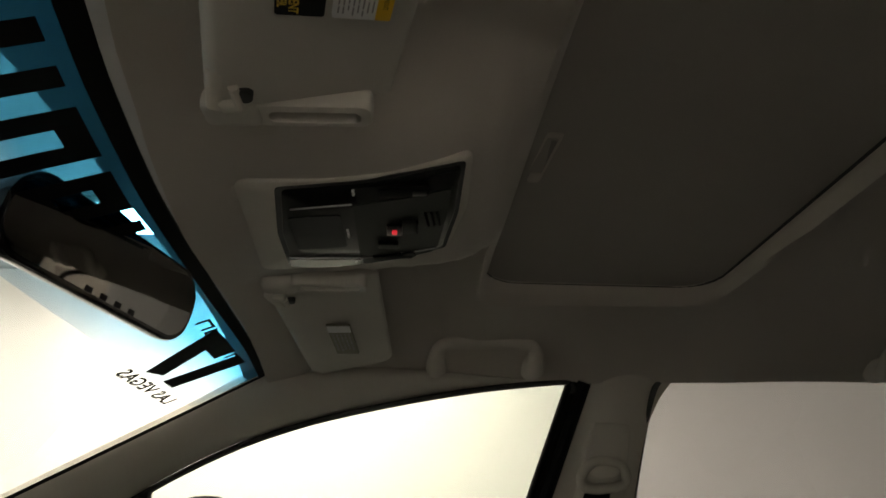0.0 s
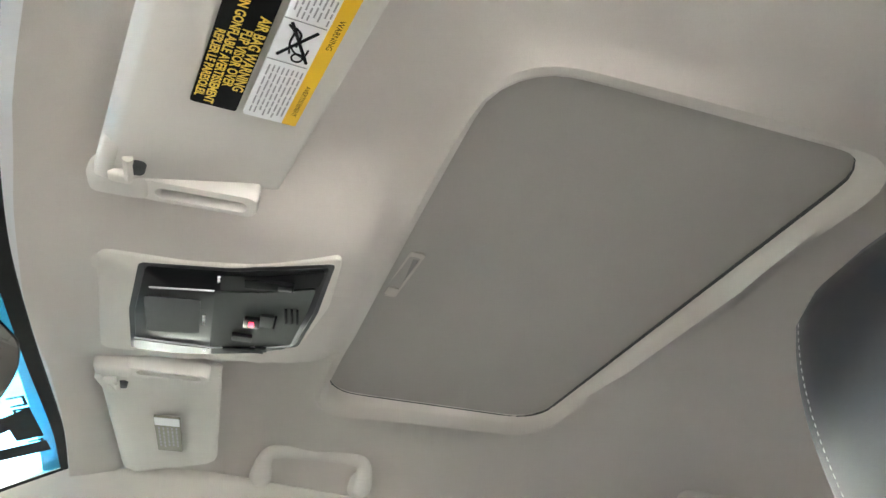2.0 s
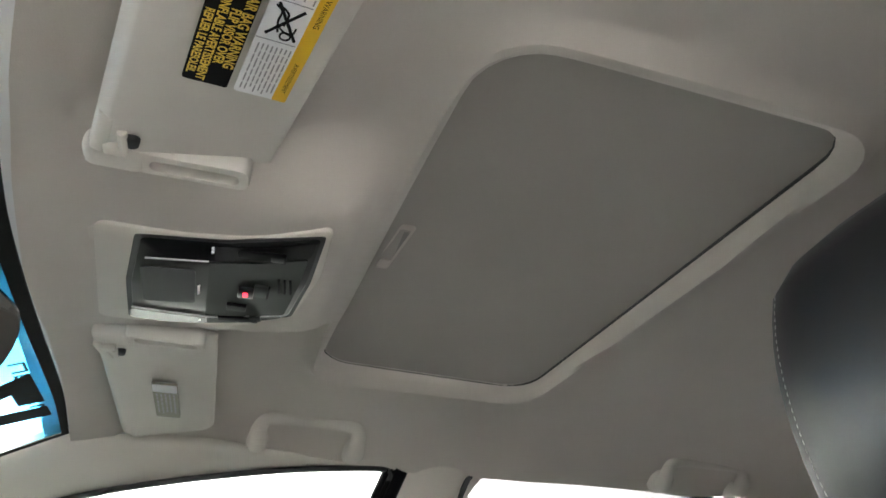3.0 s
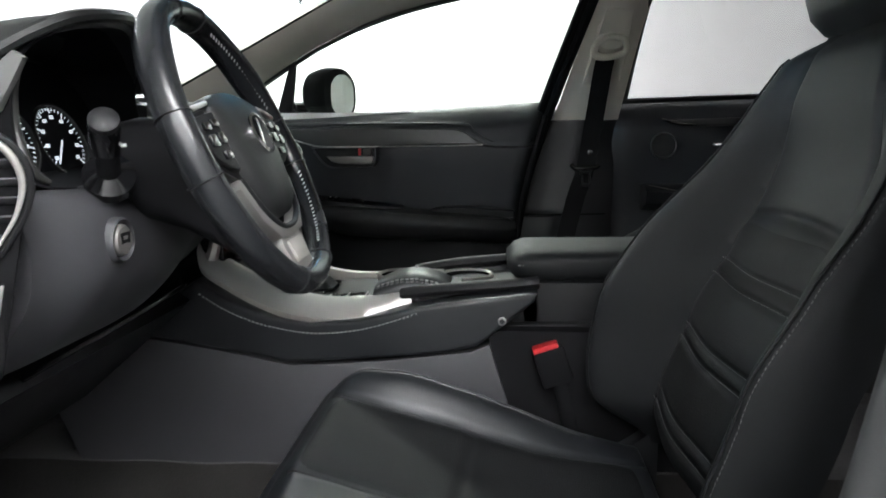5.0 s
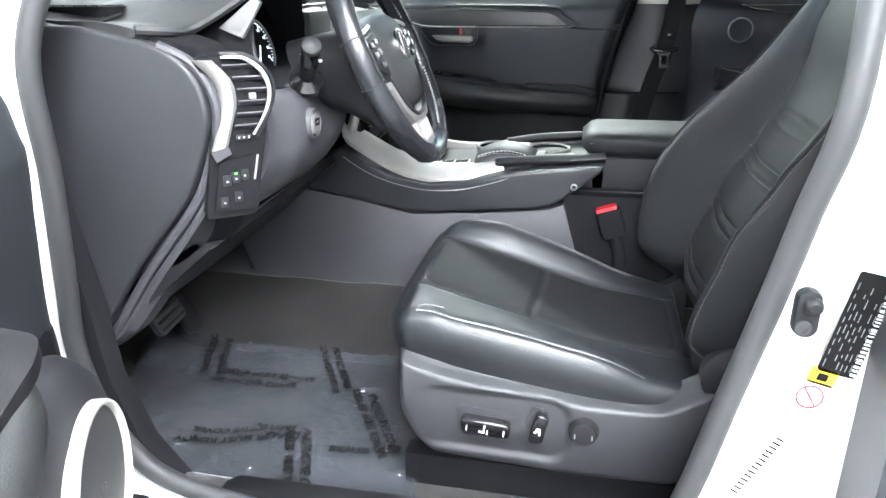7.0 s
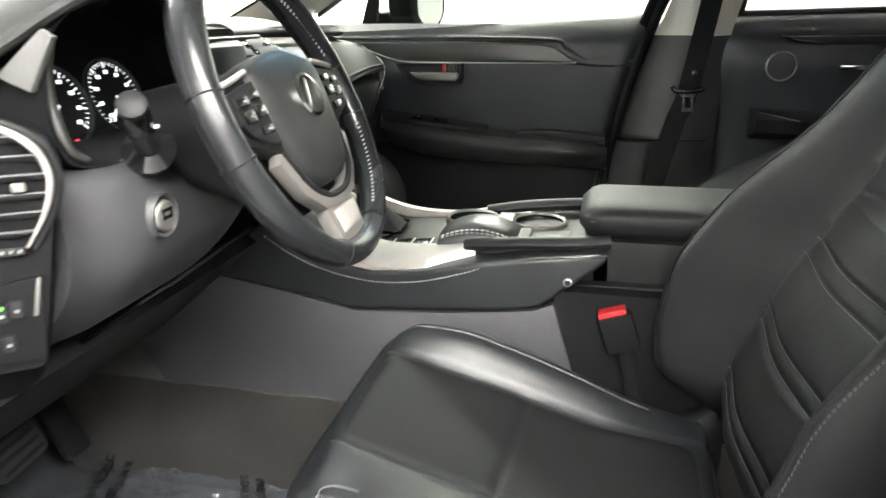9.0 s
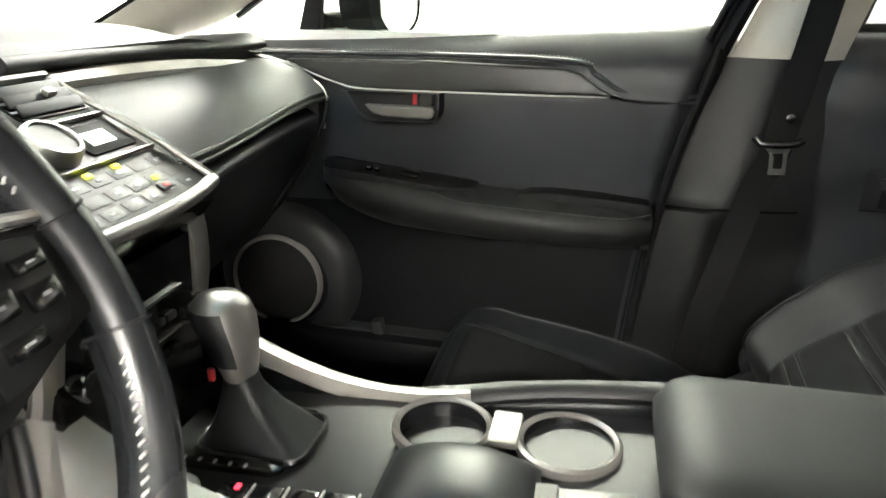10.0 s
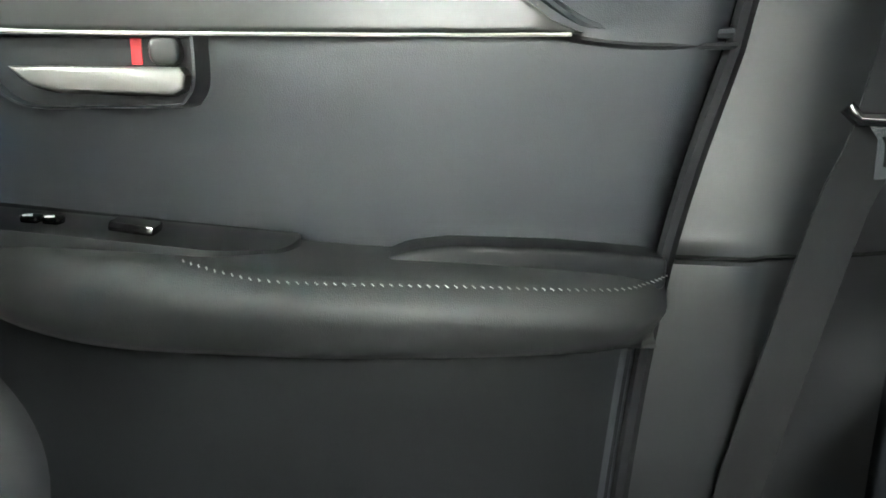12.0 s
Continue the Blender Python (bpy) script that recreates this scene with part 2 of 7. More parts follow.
def spline(pts, n, closed=False):
    """Points along a smooth curve through pts."""
    P = [Vector(p) for p in pts]
    k = len(P)
    segs = k if closed else k - 1
    out = []
    for i in range(n if closed else n + 1):
        s = i / n * segs
        j = min(int(s), segs - 1)
        t = s - j
        if closed:
            a, b, c, d = P[(j - 1) % k], P[j], P[(j + 1) % k], P[(j + 2) % k]
        else:
            a, b, c, d = P[max(j - 1, 0)], P[j], P[min(j + 1, k - 1)], P[min(j + 2, k - 1)]
        out.append(0.5 * ((2 * b) + (c - a) * t + (2 * a - 5 * b + 4 * c - d) * t * t + (3 * b - a - 3 * c + d) * t ** 3))
    return out


def curve1(pairs, v):
    """A smooth number through (key, number) pairs, with no overshoot."""
    if v <= pairs[0][0]:
        return pairs[0][1]
    k = len(pairs)
    for i in range(k - 1):
        (a, p), (b, q) = pairs[i], pairs[i + 1]
        if v <= b:
            h, d = b - a, (q - p) / (b - a)
            def slope(j):
                if j <= 0 or j >= k - 1:
                    return d
                e = (pairs[j][1] - pairs[j - 1][1]) / (pairs[j][0] - pairs[j - 1][0])
                f = (pairs[j + 1][1] - pairs[j][1]) / (pairs[j + 1][0] - pairs[j][0])
                return 2 * e * f / (e + f) if e * f > 0 else 0.0
            m, n, t = slope(i), slope(i + 1), (v - a) / h
            return p + (q - p) * (3 - 2 * t) * t * t + h * t * (1 - t) * (m * (1 - t) - n * t)
    return pairs[-1][1]


def sheet(f, nu, nv, g=None, bm=None):
    """A grid f(u, v); with g(u, v) as its back it becomes a closed body."""
    bm = bm or bmesh.new()
    def lay(fn):
        return [[bm.verts.new(fn(i / nu, j / nv)) for j in range(nv + 1)] for i in range(nu + 1)]
    def skin(r, flip):
        for i in range(nu):
            for j in range(nv):
                q = (r[i][j], r[i + 1][j], r[i + 1][j + 1], r[i][j + 1])
                bm.faces.new(q[::-1] if flip else q)
    a = lay(f)
    skin(a, False)
    if g:
        b = lay(g)
        skin(b, True)
        ring = [(i, 0) for i in range(nu)] + [(nu, j) for j in range(nv)] + [(i, nv) for i in range(nu, 0, -1)] + [(0, j) for j in range(nv, 0, -1)]
        for (i, j), (p, q) in zip(ring, ring[1:] + ring[:1]):
            bm.faces.new((a[i][j], b[i][j], b[p][q], a[p][q]))
    return bm


def loft(rings, cap=True, loop=False, bm=None):
    """Closed rings of equal length joined into a body."""
    bm = bm or bmesh.new()
    R = [[bm.verts.new(p) for p in r] for r in rings]
    k = len(R[0])
    pairs = list(zip(R, R[1:])) + ([(R[-1], R[0])] if loop else [])
    for a, b in pairs:
        for i in range(k):
            bm.faces.new((a[i], a[(i + 1) % k], b[(i + 1) % k], b[i]))
    if cap and not loop:
        bm.faces.new(R[0][::-1])
        bm.faces.new(R[-1])
    return bm


def tube(path, r, n=10, closed=False, flat=1.0, up=None, bm=None):
    """A tube along a path; flat squashes the section along the side direction."""
    P = [Vector(p) for p in path]
    k = len(P)
    rings = []
    ref = Vector(up) if up else None
    last = None
    for i, p in enumerate(P):
        a = P[(i - 1) % k] if closed else P[max(i - 1, 0)]
        b = P[(i + 1) % k] if closed else P[min(i + 1, k - 1)]
        d = (b - a).normalized()
        base = ref or last or (Vector((0, 0, 1)) if abs(d.z) < 0.9 else Vector((1, 0, 0)))
        s = d.cross(base)
        if s.length < 1e-5:
            s = d.orthogonal()
        s.normalize()
        w = s.cross(d).normalized()
        last = w
        rad = r[i] if isinstance(r, (list, tuple)) else r
        rings.append([p + (s * math.cos(t) * flat + w * math.sin(t)) * rad for t in (2 * math.pi * q / n for q in range(n))])
    return loft(rings, loop=closed, bm=bm)


def prism(outline, axis, a, b, bevel=0.0, seg=2, bm=None):
    """A flat outline carried along an axis from a to b, with rounded edges. Outline pairs: x: (y, z), y: (x, z), z: (x, y)."""
    own = bmesh.new()
    def at(p, d):
        return {"x": (d, p[0], p[1]), "y": (p[0], d, p[1]), "z": (p[0], p[1], d)}[axis]
    lo = [own.verts.new(at(p, a)) for p in outline]
    hi = [own.verts.new(at(p, b)) for p in outline]
    own.faces.new(lo[::-1])
    own.faces.new(hi)
    k = len(outline)
    for i in range(k):
        own.faces.new((lo[i], lo[(i + 1) % k], hi[(i + 1) % k], hi[i]))
    bmesh.ops.recalc_face_normals(own, faces=own.faces)
    if bevel:
        caps = [e for e in own.edges if len({v in set(lo) for v in e.verts}) == 1]
        bmesh.ops.bevel(own, geom=caps, offset=bevel, segments=seg, profile=0.6, affect="EDGES", clamp_overlap=True)
    return merge(own, bm)


def merge(own, bm):
    if bm is None:
        return own
    me = bpy.data.meshes.new("tmp")
    own.to_mesh(me)
    own.free()
    bm.from_mesh(me)
    bpy.data.meshes.remove(me)
    return bm


def rbox(c, s, bevel=0.004, turn=(0, 0, 0), seg=2, bm=None):
    """A box of size s about c with rounded edges, turned by degrees."""
    own = bmesh.new()
    bmesh.ops.create_cube(own, size=1)
    bmesh.ops.scale(own, vec=s, verts=own.verts)
    if bevel:
        bmesh.ops.bevel(own, geom=own.edges[:], offset=min(bevel, min(s) * 0.45), segments=seg, profile=0.6, affect="EDGES")
    bmesh.ops.transform(own, matrix=pose(*c, *turn), verts=own.verts)
    return merge(own, bm)


def turned(profile, c, axis="y", n=40, bm=None, cap=True):
    """A turned body: profile of (radius, along) about an axis through c."""
    c = Vector(c)
    rings = []
    for r, d in profile:
        ring = []
        for i in range(n):
            t = 2 * math.pi * i / n
            p, q = r * math.cos(t), r * math.sin(t)
            ring.append(c + Vector({"x": (d, p, q), "y": (p, d, q), "z": (p, q, d)}[axis]))
        rings.append(ring)
    return loft(rings, cap=cap, bm=bm)


def rrect(cx, cy, w, h, r, n=4):
    out = []
    for sx, sy, a0 in ((1, 1, 0), (-1, 1, 90), (-1, -1, 180), (1, -1, 270)):
        for i in range(n + 1):
            a = radians(a0 + 90 * i / n)
            out.append((cx + sx * (w / 2 - r) + r * math.cos(a), cy + sy * (h / 2 - r) + r * math.sin(a)))
    return out


def round_poly(pts, r, n=5):
    """A polygon with rounded corners."""
    out = []
    k = len(pts)
    for i in range(k):
        a, b, c = Vector(pts[i - 1]), Vector(pts[i]), Vector(pts[(i + 1) % k])
        p, q = b + (a - b).normalized() * r, b + (c - b).normalized() * r
        for j in range(n + 1):
            t = j / n
            v = p * (1 - t) ** 2 + b * 2 * t * (1 - t) + q * t * t
            out.append((v.x, v.y))
    return out


def stitches(path, out, size=0.0055, gap=0.0035, thick=0.0009, lean=0.0, bm=None):
    """A seam of small thread stitches along a path, lifted along out."""
    bm = bm or bmesh.new()
    P = [Vector(p) for p in path]
    out = Vector(out).normalized()
    run, acc = 0.0, []
    for a, b in zip(P, P[1:]):
        L = (b - a).length
        while run < L:
            acc.append((a + (b - a) * (run / L), (b - a).normalized()))
            run += size + gap
        run -= L
    for p, d in acc:
        s = d.cross(out).normalized()
        dd = (d + s * lean).normalized()
        ss = dd.cross(out).normalized()
        h, w = dd * size / 2, ss * thick
        q = [p + out * 0.0006 + h + w, p + out * 0.0006 + h - w, p + out * 0.0006 - h - w, p + out * 0.0006 - h + w]
        top = [p + out * (0.0006 + thick) + (v - p - out * 0.0006) * 0.6 for v in q]
        lo = [bm.verts.new(v) for v in q]
        hi = [bm.verts.new(v) for v in top]
        bm.faces.new(hi)
        for i in range(4):
            bm.faces.new((lo[i], lo[(i + 1) % 4], hi[(i + 1) % 4], hi[i]))
    return bm


def lettering(text, size, m, name, mat, parent, label="", extrude=0.0003, bold=0.0):
    """Words in the built-in font, as a mesh laid by the matrix m (x along the words, z out of the surface)."""
    cu = bpy.data.curves.new("tmp", "FONT")
    cu.body, cu.size, cu.extrude, cu.align_x, cu.align_y = text, size, extrude, "CENTER", "CENTER"
    cu.resolution_u, cu.offset = 3, bold
    ob = bpy.data.objects.new("tmp", cu)
    scene.collection.objects.link(ob)
    bpy.context.view_layer.update()
    me = bpy.data.meshes.new_from_object(ob.evaluated_get(bpy.context.evaluated_depsgraph_get()))
    bpy.data.objects.remove(ob)
    bm = bmesh.new()
    bm.from_mesh(me)
    bpy.data.meshes.remove(me)
    bmesh.ops.transform(bm, matrix=m, verts=bm.verts)
    return part(name, bm, mat, parent, label)


def frame_of(origin, along, up):
    """A matrix with x along, y towards up, z out."""
    x = Vector(along).normalized()
    y = Vector(up)
    y = (y - x * y.dot(x)).normalized()
    z = x.cross(y)
    return Matrix.Translation(origin) @ Matrix((x, y, z)).transposed().to_4x4()


def local_box(m, c, s, bevel=0.001, bm=None):
    own = rbox(c, s, bevel)
    bmesh.ops.transform(own, matrix=m, verts=own.verts)
    return merge(own, bm)


def local_prism(m, outline, a, b, bevel=0.0, bm=None):
    own = prism(outline, "z", a, b, bevel)
    bmesh.ops.transform(own, matrix=m, verts=own.verts)
    return merge(own, bm)


# ---- the hall round the car ----
GROUND = -0.22
part("ground", rbox((0, 0, GROUND - 0.05), (14, 11, 0.1), 0), HALLFLOOR)
tagged(bpy.data.objects["ground"], "dark grey painted hall floor under the car", "floor", kind="structure")
for wname, c, s in (("wall_north", (0, 4.6, 1.3), (14, 0.2, 3.3)), ("wall_south", (0, -5.0, 1.3), (14, 0.2, 3.3)),
                    ("wall_east", (6.5, 0, 1.3), (0.2, 11, 3.3)), ("wall_west", (-6.5, 0, 1.3), (0.2, 11, 3.3))):
    # unseen south wall, toned down to shape light through the driver's doorway
    grey = wname == "wall_south"
    tagged(part(wname, rbox(c, s, 0), HALLGREY if grey else HALLWALL), "plain unseen hall wall, greyed to set the light it returns" if grey else "plain white painted hall wall", "wall", kind="structure")
tagged(part("ceiling", rbox((0, 0, 2.98), (14, 11, 0.1), 0), HALLWALL), "plain white hall ceiling", "ceiling", kind="structure")


def ceiling_light(x, y, w, d):
    lamp = thing("ceiling_light", (x, y, 2.93), "long white ceiling lamp with a glowing diffuser, added out of view to light the cabin", "ceiling lamp", "hall ceiling lamps")
    part("housing", rbox((x, y, 2.905), (w + 0.06, d + 0.06, 0.045), 0.008), CREAM, lamp)
    part("diffuser", rbox((x, y, 2.879), (w, d, 0.012), 0.003), LAMPGLOW, lamp, "glowing milky diffuser")


# unseen lamps, placed to balance the light inside the cabin
for lx, ly in ((1.7, -2.1), (0.9, -4.3), (-0.6, 3.5), (-4.3, -1.8), (-4.3, 0.6), (-5.3, 3.0)):
    ceiling_light(lx, ly, 2.6, 0.42)


# ---- roof lining with its opening ----
def ray_out(poly, cx, cy, a):
    """Distance from the centre to the outline in direction a."""
    dx, dy = math.cos(a), math.sin(a)
    best = 0
    for (x1, y1), (x2, y2) in zip(poly, poly[1:] + poly[:1]):
        ex, ey = x2 - x1, y2 - y1
        den = dx * ey - dy * ex
        if abs(den) > 1e-9:
            t = ((x1 - cx) * ey - (y1 - cy) * ex) / den
            s = ((x1 - cx) * dy - (y1 - cy) * dx) / den
            if t > 0 and -1e-6 <= s <= 1 + 1e-6:
                best = max(best, t)
    return best


def smooth01(a, b, v):
    t = min(1, max(0, (v - a) / (b - a)))
    return t * t * (3 - 2 * t)


def liner_z(x, y):
    z = curve1([(0.13, 1.178), (0.18, 1.197), (0.24, 1.212), (0.34, 1.232), (0.45, 1.262), (0.6, 1.272), (0.95, 1.276), (1.3, 1.262), (1.6, 1.23)], x)
    pod = smooth01(0.195, 0.125, -y) * smooth01(0.162, 0.128, y) * smooth01(0.495, 0.445, x)
    zp = curve1([(0.13, 1.174), (0.2, 1.187), (0.3, 1.1955), (0.4, 1.204), (0.44, 1.213), (0.48, 1.245)], x) + 0.007 * min(1.5, (y / 0.15) ** 2)
    z = z + (zp - z) * pod
    # the visors lie in shallow pockets beside the pod
    z += 0.017 * smooth01(0.195, 0.222, x) * smooth01(0.155, 0.20, abs(y)) * smooth01(0.50, 0.42, x)
    side = 0.030 * (abs(y) / 0.63) ** 2.5 + 0.050 * (abs(y) / 0.63) ** 12
    return z - side * smooth01(0.12, 0.35, x) - 0.02 * (abs(y) / 0.55) ** 2 * (1 - smooth01(0.12, 0.35, x))


HC = (0.667, 0.024)
SKEW = radians(2.2)


def skewed(pts):
    c, s = math.cos(SKEW), math.sin(SKEW)
    return [(0.667 + (x - 0.667) * c - (y - 0.024) * s, 0.024 + (x - 0.667) * s + (y - 0.024) * c) for x, y in pts]


HOLE = skewed(rrect(0.667, 0.024, 0.358, 0.694, 0.055, 6))
HEADER = [(-0.56, 0.254), (-0.315, 0.198), (-0.22, 0.179), (-0.04, 0.157), (0.154, 0.149), (0.35, 0.146), (0.533, 0.133)]
half_rim = [(0.16, 0.0), (0.26, 0.58), (0.42, 0.622), (0.65, 0.636), (0.95, 0.636),
            (1.3, 0.625), (1.62, 0.58), (1.66, 0.3)]
RIM = [(curve1(HEADER, y) + 0.006, y) for y in (-0.16, 0.0, 0.15, 0.30, 0.45, 0.535)] + half_rim[1:] + [(1.67, 0.0)]
RIM += [(x, -y) for x, y in half_rim[:0:-1]] + [(curve1(HEADER, y) + 0.006, y) for y in (-0.535, -0.45, -0.35, -0.25)]


def headliner():
    bm = bmesh.new()
    n, k = 180, 34
    rings = []
    for i in range(k + 1):
        ring = []
        t = (i / k) ** 1.15
        for j in range(n):
            a = 2 * math.pi * j / n
            h, o = ray_out(HOLE, *HC, a), ray_out(RIM, *HC, a)
            r = h + (o - h) * t
            x, y = HC[0] + r * math.cos(a), HC[1] + r * math.sin(a)
            # a soft raised lip round the opening
            lip = 0.015 * math.exp(-((r - h - 0.016) / 0.014) ** 2)
            ring.append((x, y, liner_z(x, y) - lip))
        rings.append(ring)
    inner = [(p[0] + (HC[0] - p[0]) * 0.008, p[1] + (HC[1] - p[1]) * 0.008, p[2] + 0.004) for p in rings[0]]
    up = [(p[0] + (HC[0] - p[0]) * 0.01, p[1] + (HC[1] - p[1]) * 0.01, p[2] + 0.03) for p in rings[0]]
    loft([up, inner] + rings, cap=False, bm=bm)
    ob = part("ceiling_headliner", bm, LINER)
    return tagged(ob, "cream woven headliner with a moulded pod and sunroof opening", "headliner", kind="structure")


headliner()
# outer roof skin above the lining
def roof_skin():
    def top(u, v):
        x, y = 0.1 + 1.65 * u, (v - 0.5) * 1.36
        return (x, y, 1.345 - 0.10 * abs(2 * v - 1) ** 3 - 0.12 * (1 - smooth01(0, 0.25, u)) - 0.06 * smooth01(0.8, 1, u))
    def low(u, v):
        x, y, z = top(u, v)
        return (x, y, z - 0.006)
    return tagged(part("roof_outer_skin", sheet(top, 24, 20, low), PAINT), "white painted car roof skin", "roof", kind="structure")


roof_skin()


def bonnet():
    """The unseen white nose of the car, added to throw light up into the cabin."""
    def top(u, v):
        s = 2 * v - 1
        x = -1.95 + 1.06 * u + 0.16 * s * s * (1 - u)
        return (x, 0.76 * s, 0.60 + 0.13 * math.sin(u * 1.5) - 0.05 * abs(s) ** 3 - 0.10 * (1 - u) ** 4)
    def low(u, v):
        x, y, z = top(u, v)
        return (x, y, -0.04)
    return tagged(part("bonnet", sheet(top, 24, 20, low), PAINT), "unseen white nose and bonnet, added to bounce light into the cabin", "bonnet", kind="structure")


bonnet()


def sunshade():
    s = thing("sunroof_shade", (0.665, 0, 1.27), "grey beige cloth sunshade closed in the roof opening", "sunshade")
    out = skewed(rrect(0.667, 0.024, 0.39, 0.726, 0.06, 6))
    bm = bmesh.new()
    rings = []
    for t in (1.0, 0.985, 0.93, 0.8, 0.6, 0.4, 0.2, 0.04):
        ring = []
        for x, y in out:
            px, py = HC[0] + (x - HC[0]) * t, HC[1] + (y - HC[1]) * t
            ring.append((px, py, 1.2905 - 0.0035 * (1 - t) - 0.012 * (py / 0.36) ** 2))
        rings.append(ring)
    loft([[(x, y, z + 0.012) for x, y, z in rings[0]]] + rings, bm=bm)
    part("panel", bm, SHADE, s)
    # dark tube drawn in for the shade along the recessed edge
    edge = [(HC[0] + (x - HC[0]) * 0.992, HC[1] + (y - HC[1]) * 0.996, 1.2885 - 0.012 * (y / 0.36) ** 2) for x, y in HOLE]
    part("edge_shade_line", tube(edge, 0.0022, 6, True), RUBBER, s, "added dark line for the shade at the recess edge")
    # finger grip: a shallow cup with a pale rim
    m = frame_of((0.513, 0.018, 1.2880), (0.010, -0.1, 0), (-1, 0, 0))
    grip = bmesh.new()
    outer, inner = rrect(0, 0, 0.104, 0.020, 0.005), rrect(-0.002, 0, 0.086, 0.0125, 0.003)
    loft([[(x, y, 0.001) for x, y in outer], [(x, y, 0.0042) for x, y in rrect(0, 0, 0.101, 0.0175, 0.005)],
          [(x, y, 0.0038) for x, y in inner], [(x, y, -0.004) for x, y in inner]], bm=grip)
    bmesh.ops.transform(grip, matrix=m, verts=grip.verts)
    part("finger_grip", grip, LINER, s, "pale rim of the finger grip")
    # the well's shade is put into its colour
    part("grip_well", local_prism(m, rrect(0.006, 0, 0.060, 0.0115, 0.003), 0.0028, 0.0034), GRIPWELL, s, "grip well with its shade painted grey")
    part("grip_end", local_box(m, (-0.037, 0, 0.0036), (0.017, 0.0125, 0.004), 0.0012), CREAM, s, "pale grip end")
    return s


sunshade()

# ---- pillars and screen surround; y is mirrored for the driver's side ----
SCREEN_EDGE = [(-0.80, 0.72, 0.765), (-0.47, 0.66, 0.908), (-0.19, 0.60, 1.032), (0.0, 0.56, 1.118), (0.131, 0.533, 1.178)]
WINDOW_EDGE = [(-0.42, 0.80, 0.868), (-0.289, 0.775, 0.910), (-0.04, 0.72, 1.047), (0.166, 0.67, 1.120), (0.42, 0.643, 1.170), (0.609, 0.636, 1.192)]


def a_pillar(side):
    outer = [Vector((x, y * side, z)) for x, y, z in spline(WINDOW_EDGE, 30)]
    last = [(0.20, 0.555, 1.19), (0.30, 0.585, 1.205)]
    inner = [Vector((x, y * side, z)) for x, y, z in spline(SCREEN_EDGE + last, 30)]
    def f(u, v):
        a, b = inner[round(u * 30)], outer[round(u * 30)]
        bulge = math.sin(math.pi * min(1, max(0, v))) * 0.022
        return a.lerp(b, v) + Vector((0.4, -0.75 * side, -0.25)).normalized() * bulge
    def g(u, v):
        a, b = inner[round(u * 30)], outer[round(u * 30)]
        return a.lerp(b, v) + Vector((-0.02, 0.03 * side, 0.012))
    ob = part("pillar_trim", sheet(f, 30, 10, g), CREAM)
    return tagged(ob, "cream moulded trim of the sloping windscreen pillar", "pillar trim", "front pillar trims", "structure")


a_pillar(1)
a_pillar(-1)


def windscreen():
    edge = spline(SCREEN_EDGE, 24)
    def at(u, v, off=0.0):
        e = edge[0].lerp(edge[1], 0) if v <= 0 else edge[min(24, int(v * 24))].lerp(edge[min(24, int(v * 24) + 1)], v * 24 - int(v * 24))
        s = 2 * u - 1
        b = 1 - s * s
        y = e.y * s
        shift = (curve1(HEADER, y) - 0.131 + b * 0.025) * v ** 2.5
        return Vector((e.x - b * (0.10 - 0.075 * v) + shift + off * 0.4, y, e.z + 0.012 * b - off))
    w = thing("windscreen", (-0.8, 0, 0.77), "clear sloping windscreen with a blue lettered sun strip", "windscreen", kind="structure")
    glass = part("pane", sheet(lambda u, v: at(u, v), 30, 24), SCREEN, w)
    film = part("sun_strip", sheet(lambda u, v: at(0.012 + 0.976 * u, 0.78 + 0.197 * v, 0.003), 30, 8), BLUE, w, "blue fading sun strip film")
    part("black_border", sheet(lambda u, v: at(u, 0.972 + 0.028 * v, 0.004), 40, 3, lambda u, v: at(u, 0.972 + 0.028 * v, -0.003)), BLACK, w, "black ceramic border")
    for s in (0.0, 1.0):
        part("edge_border", sheet(lambda u, v, s=s: at(abs(s - 0.012 * u), v, 0.004), 2, 24), BLACK, w)
    # plain dark bars in place of the dealer's lettering on the strip
    bars = bmesh.new()
    def bar(u0, u1, v0, v1):
        sheet(lambda u, v: at(u0 + (u1 - u0) * u, v0 + (v1 - v0) * v, 0.0055), 3, 3, bm=bars)
    for k in range(9):
        u = 0.13 + 0.041 * k
        bar(u, u + 0.020, 0.795 + 0.012 * (k > 5), 0.955)
        if k % 3 != 2:
            bar(u + 0.018, u + 0.043, *((0.795, 0.825) if k % 2 else (0.925, 0.955)))
        if k % 3 == 0:
            bar(u + 0.018, u + 0.036, 0.860, 0.882)
    for k in range(5):
        u = 0.715 + 0.034 * k
        bar(u, u + 0.005, 0.918, 0.948)
        bar(u, u + 0.028, *((0.918, 0.924) if k % 2 else (0.942, 0.948)))
        if k % 2 == 0:
            bar(u + 0.023, u + 0.028, 0.918, 0.948)
    part("strip_lettering", bars, BLACK, w, "illegible black bars on the sun strip")
    # numerals and town, written to be read from outside
    def words(text, size, u, v, name, sx=1.0, off=0.006, bold=0.0):
        o = at(u, v, off)
        m = frame_of(o, at(u - 0.05, v) - at(u, v), at(u, v + 0.04) - at(u, v)) @ Matrix.Diagonal((sx, 1, 1, 1))
        lettering(text, size, m, name, BLACK, w, extrude=0.0, bold=bold)
    words("17", 0.130, 0.805, 0.866, "numerals", 1.2, 0.018, 0.009)
    words("LAS VEGAS", 0.029, 0.850, 0.762, "town_lettering", 1.25, 0.006, 0.0008)
    return w


windscreen()


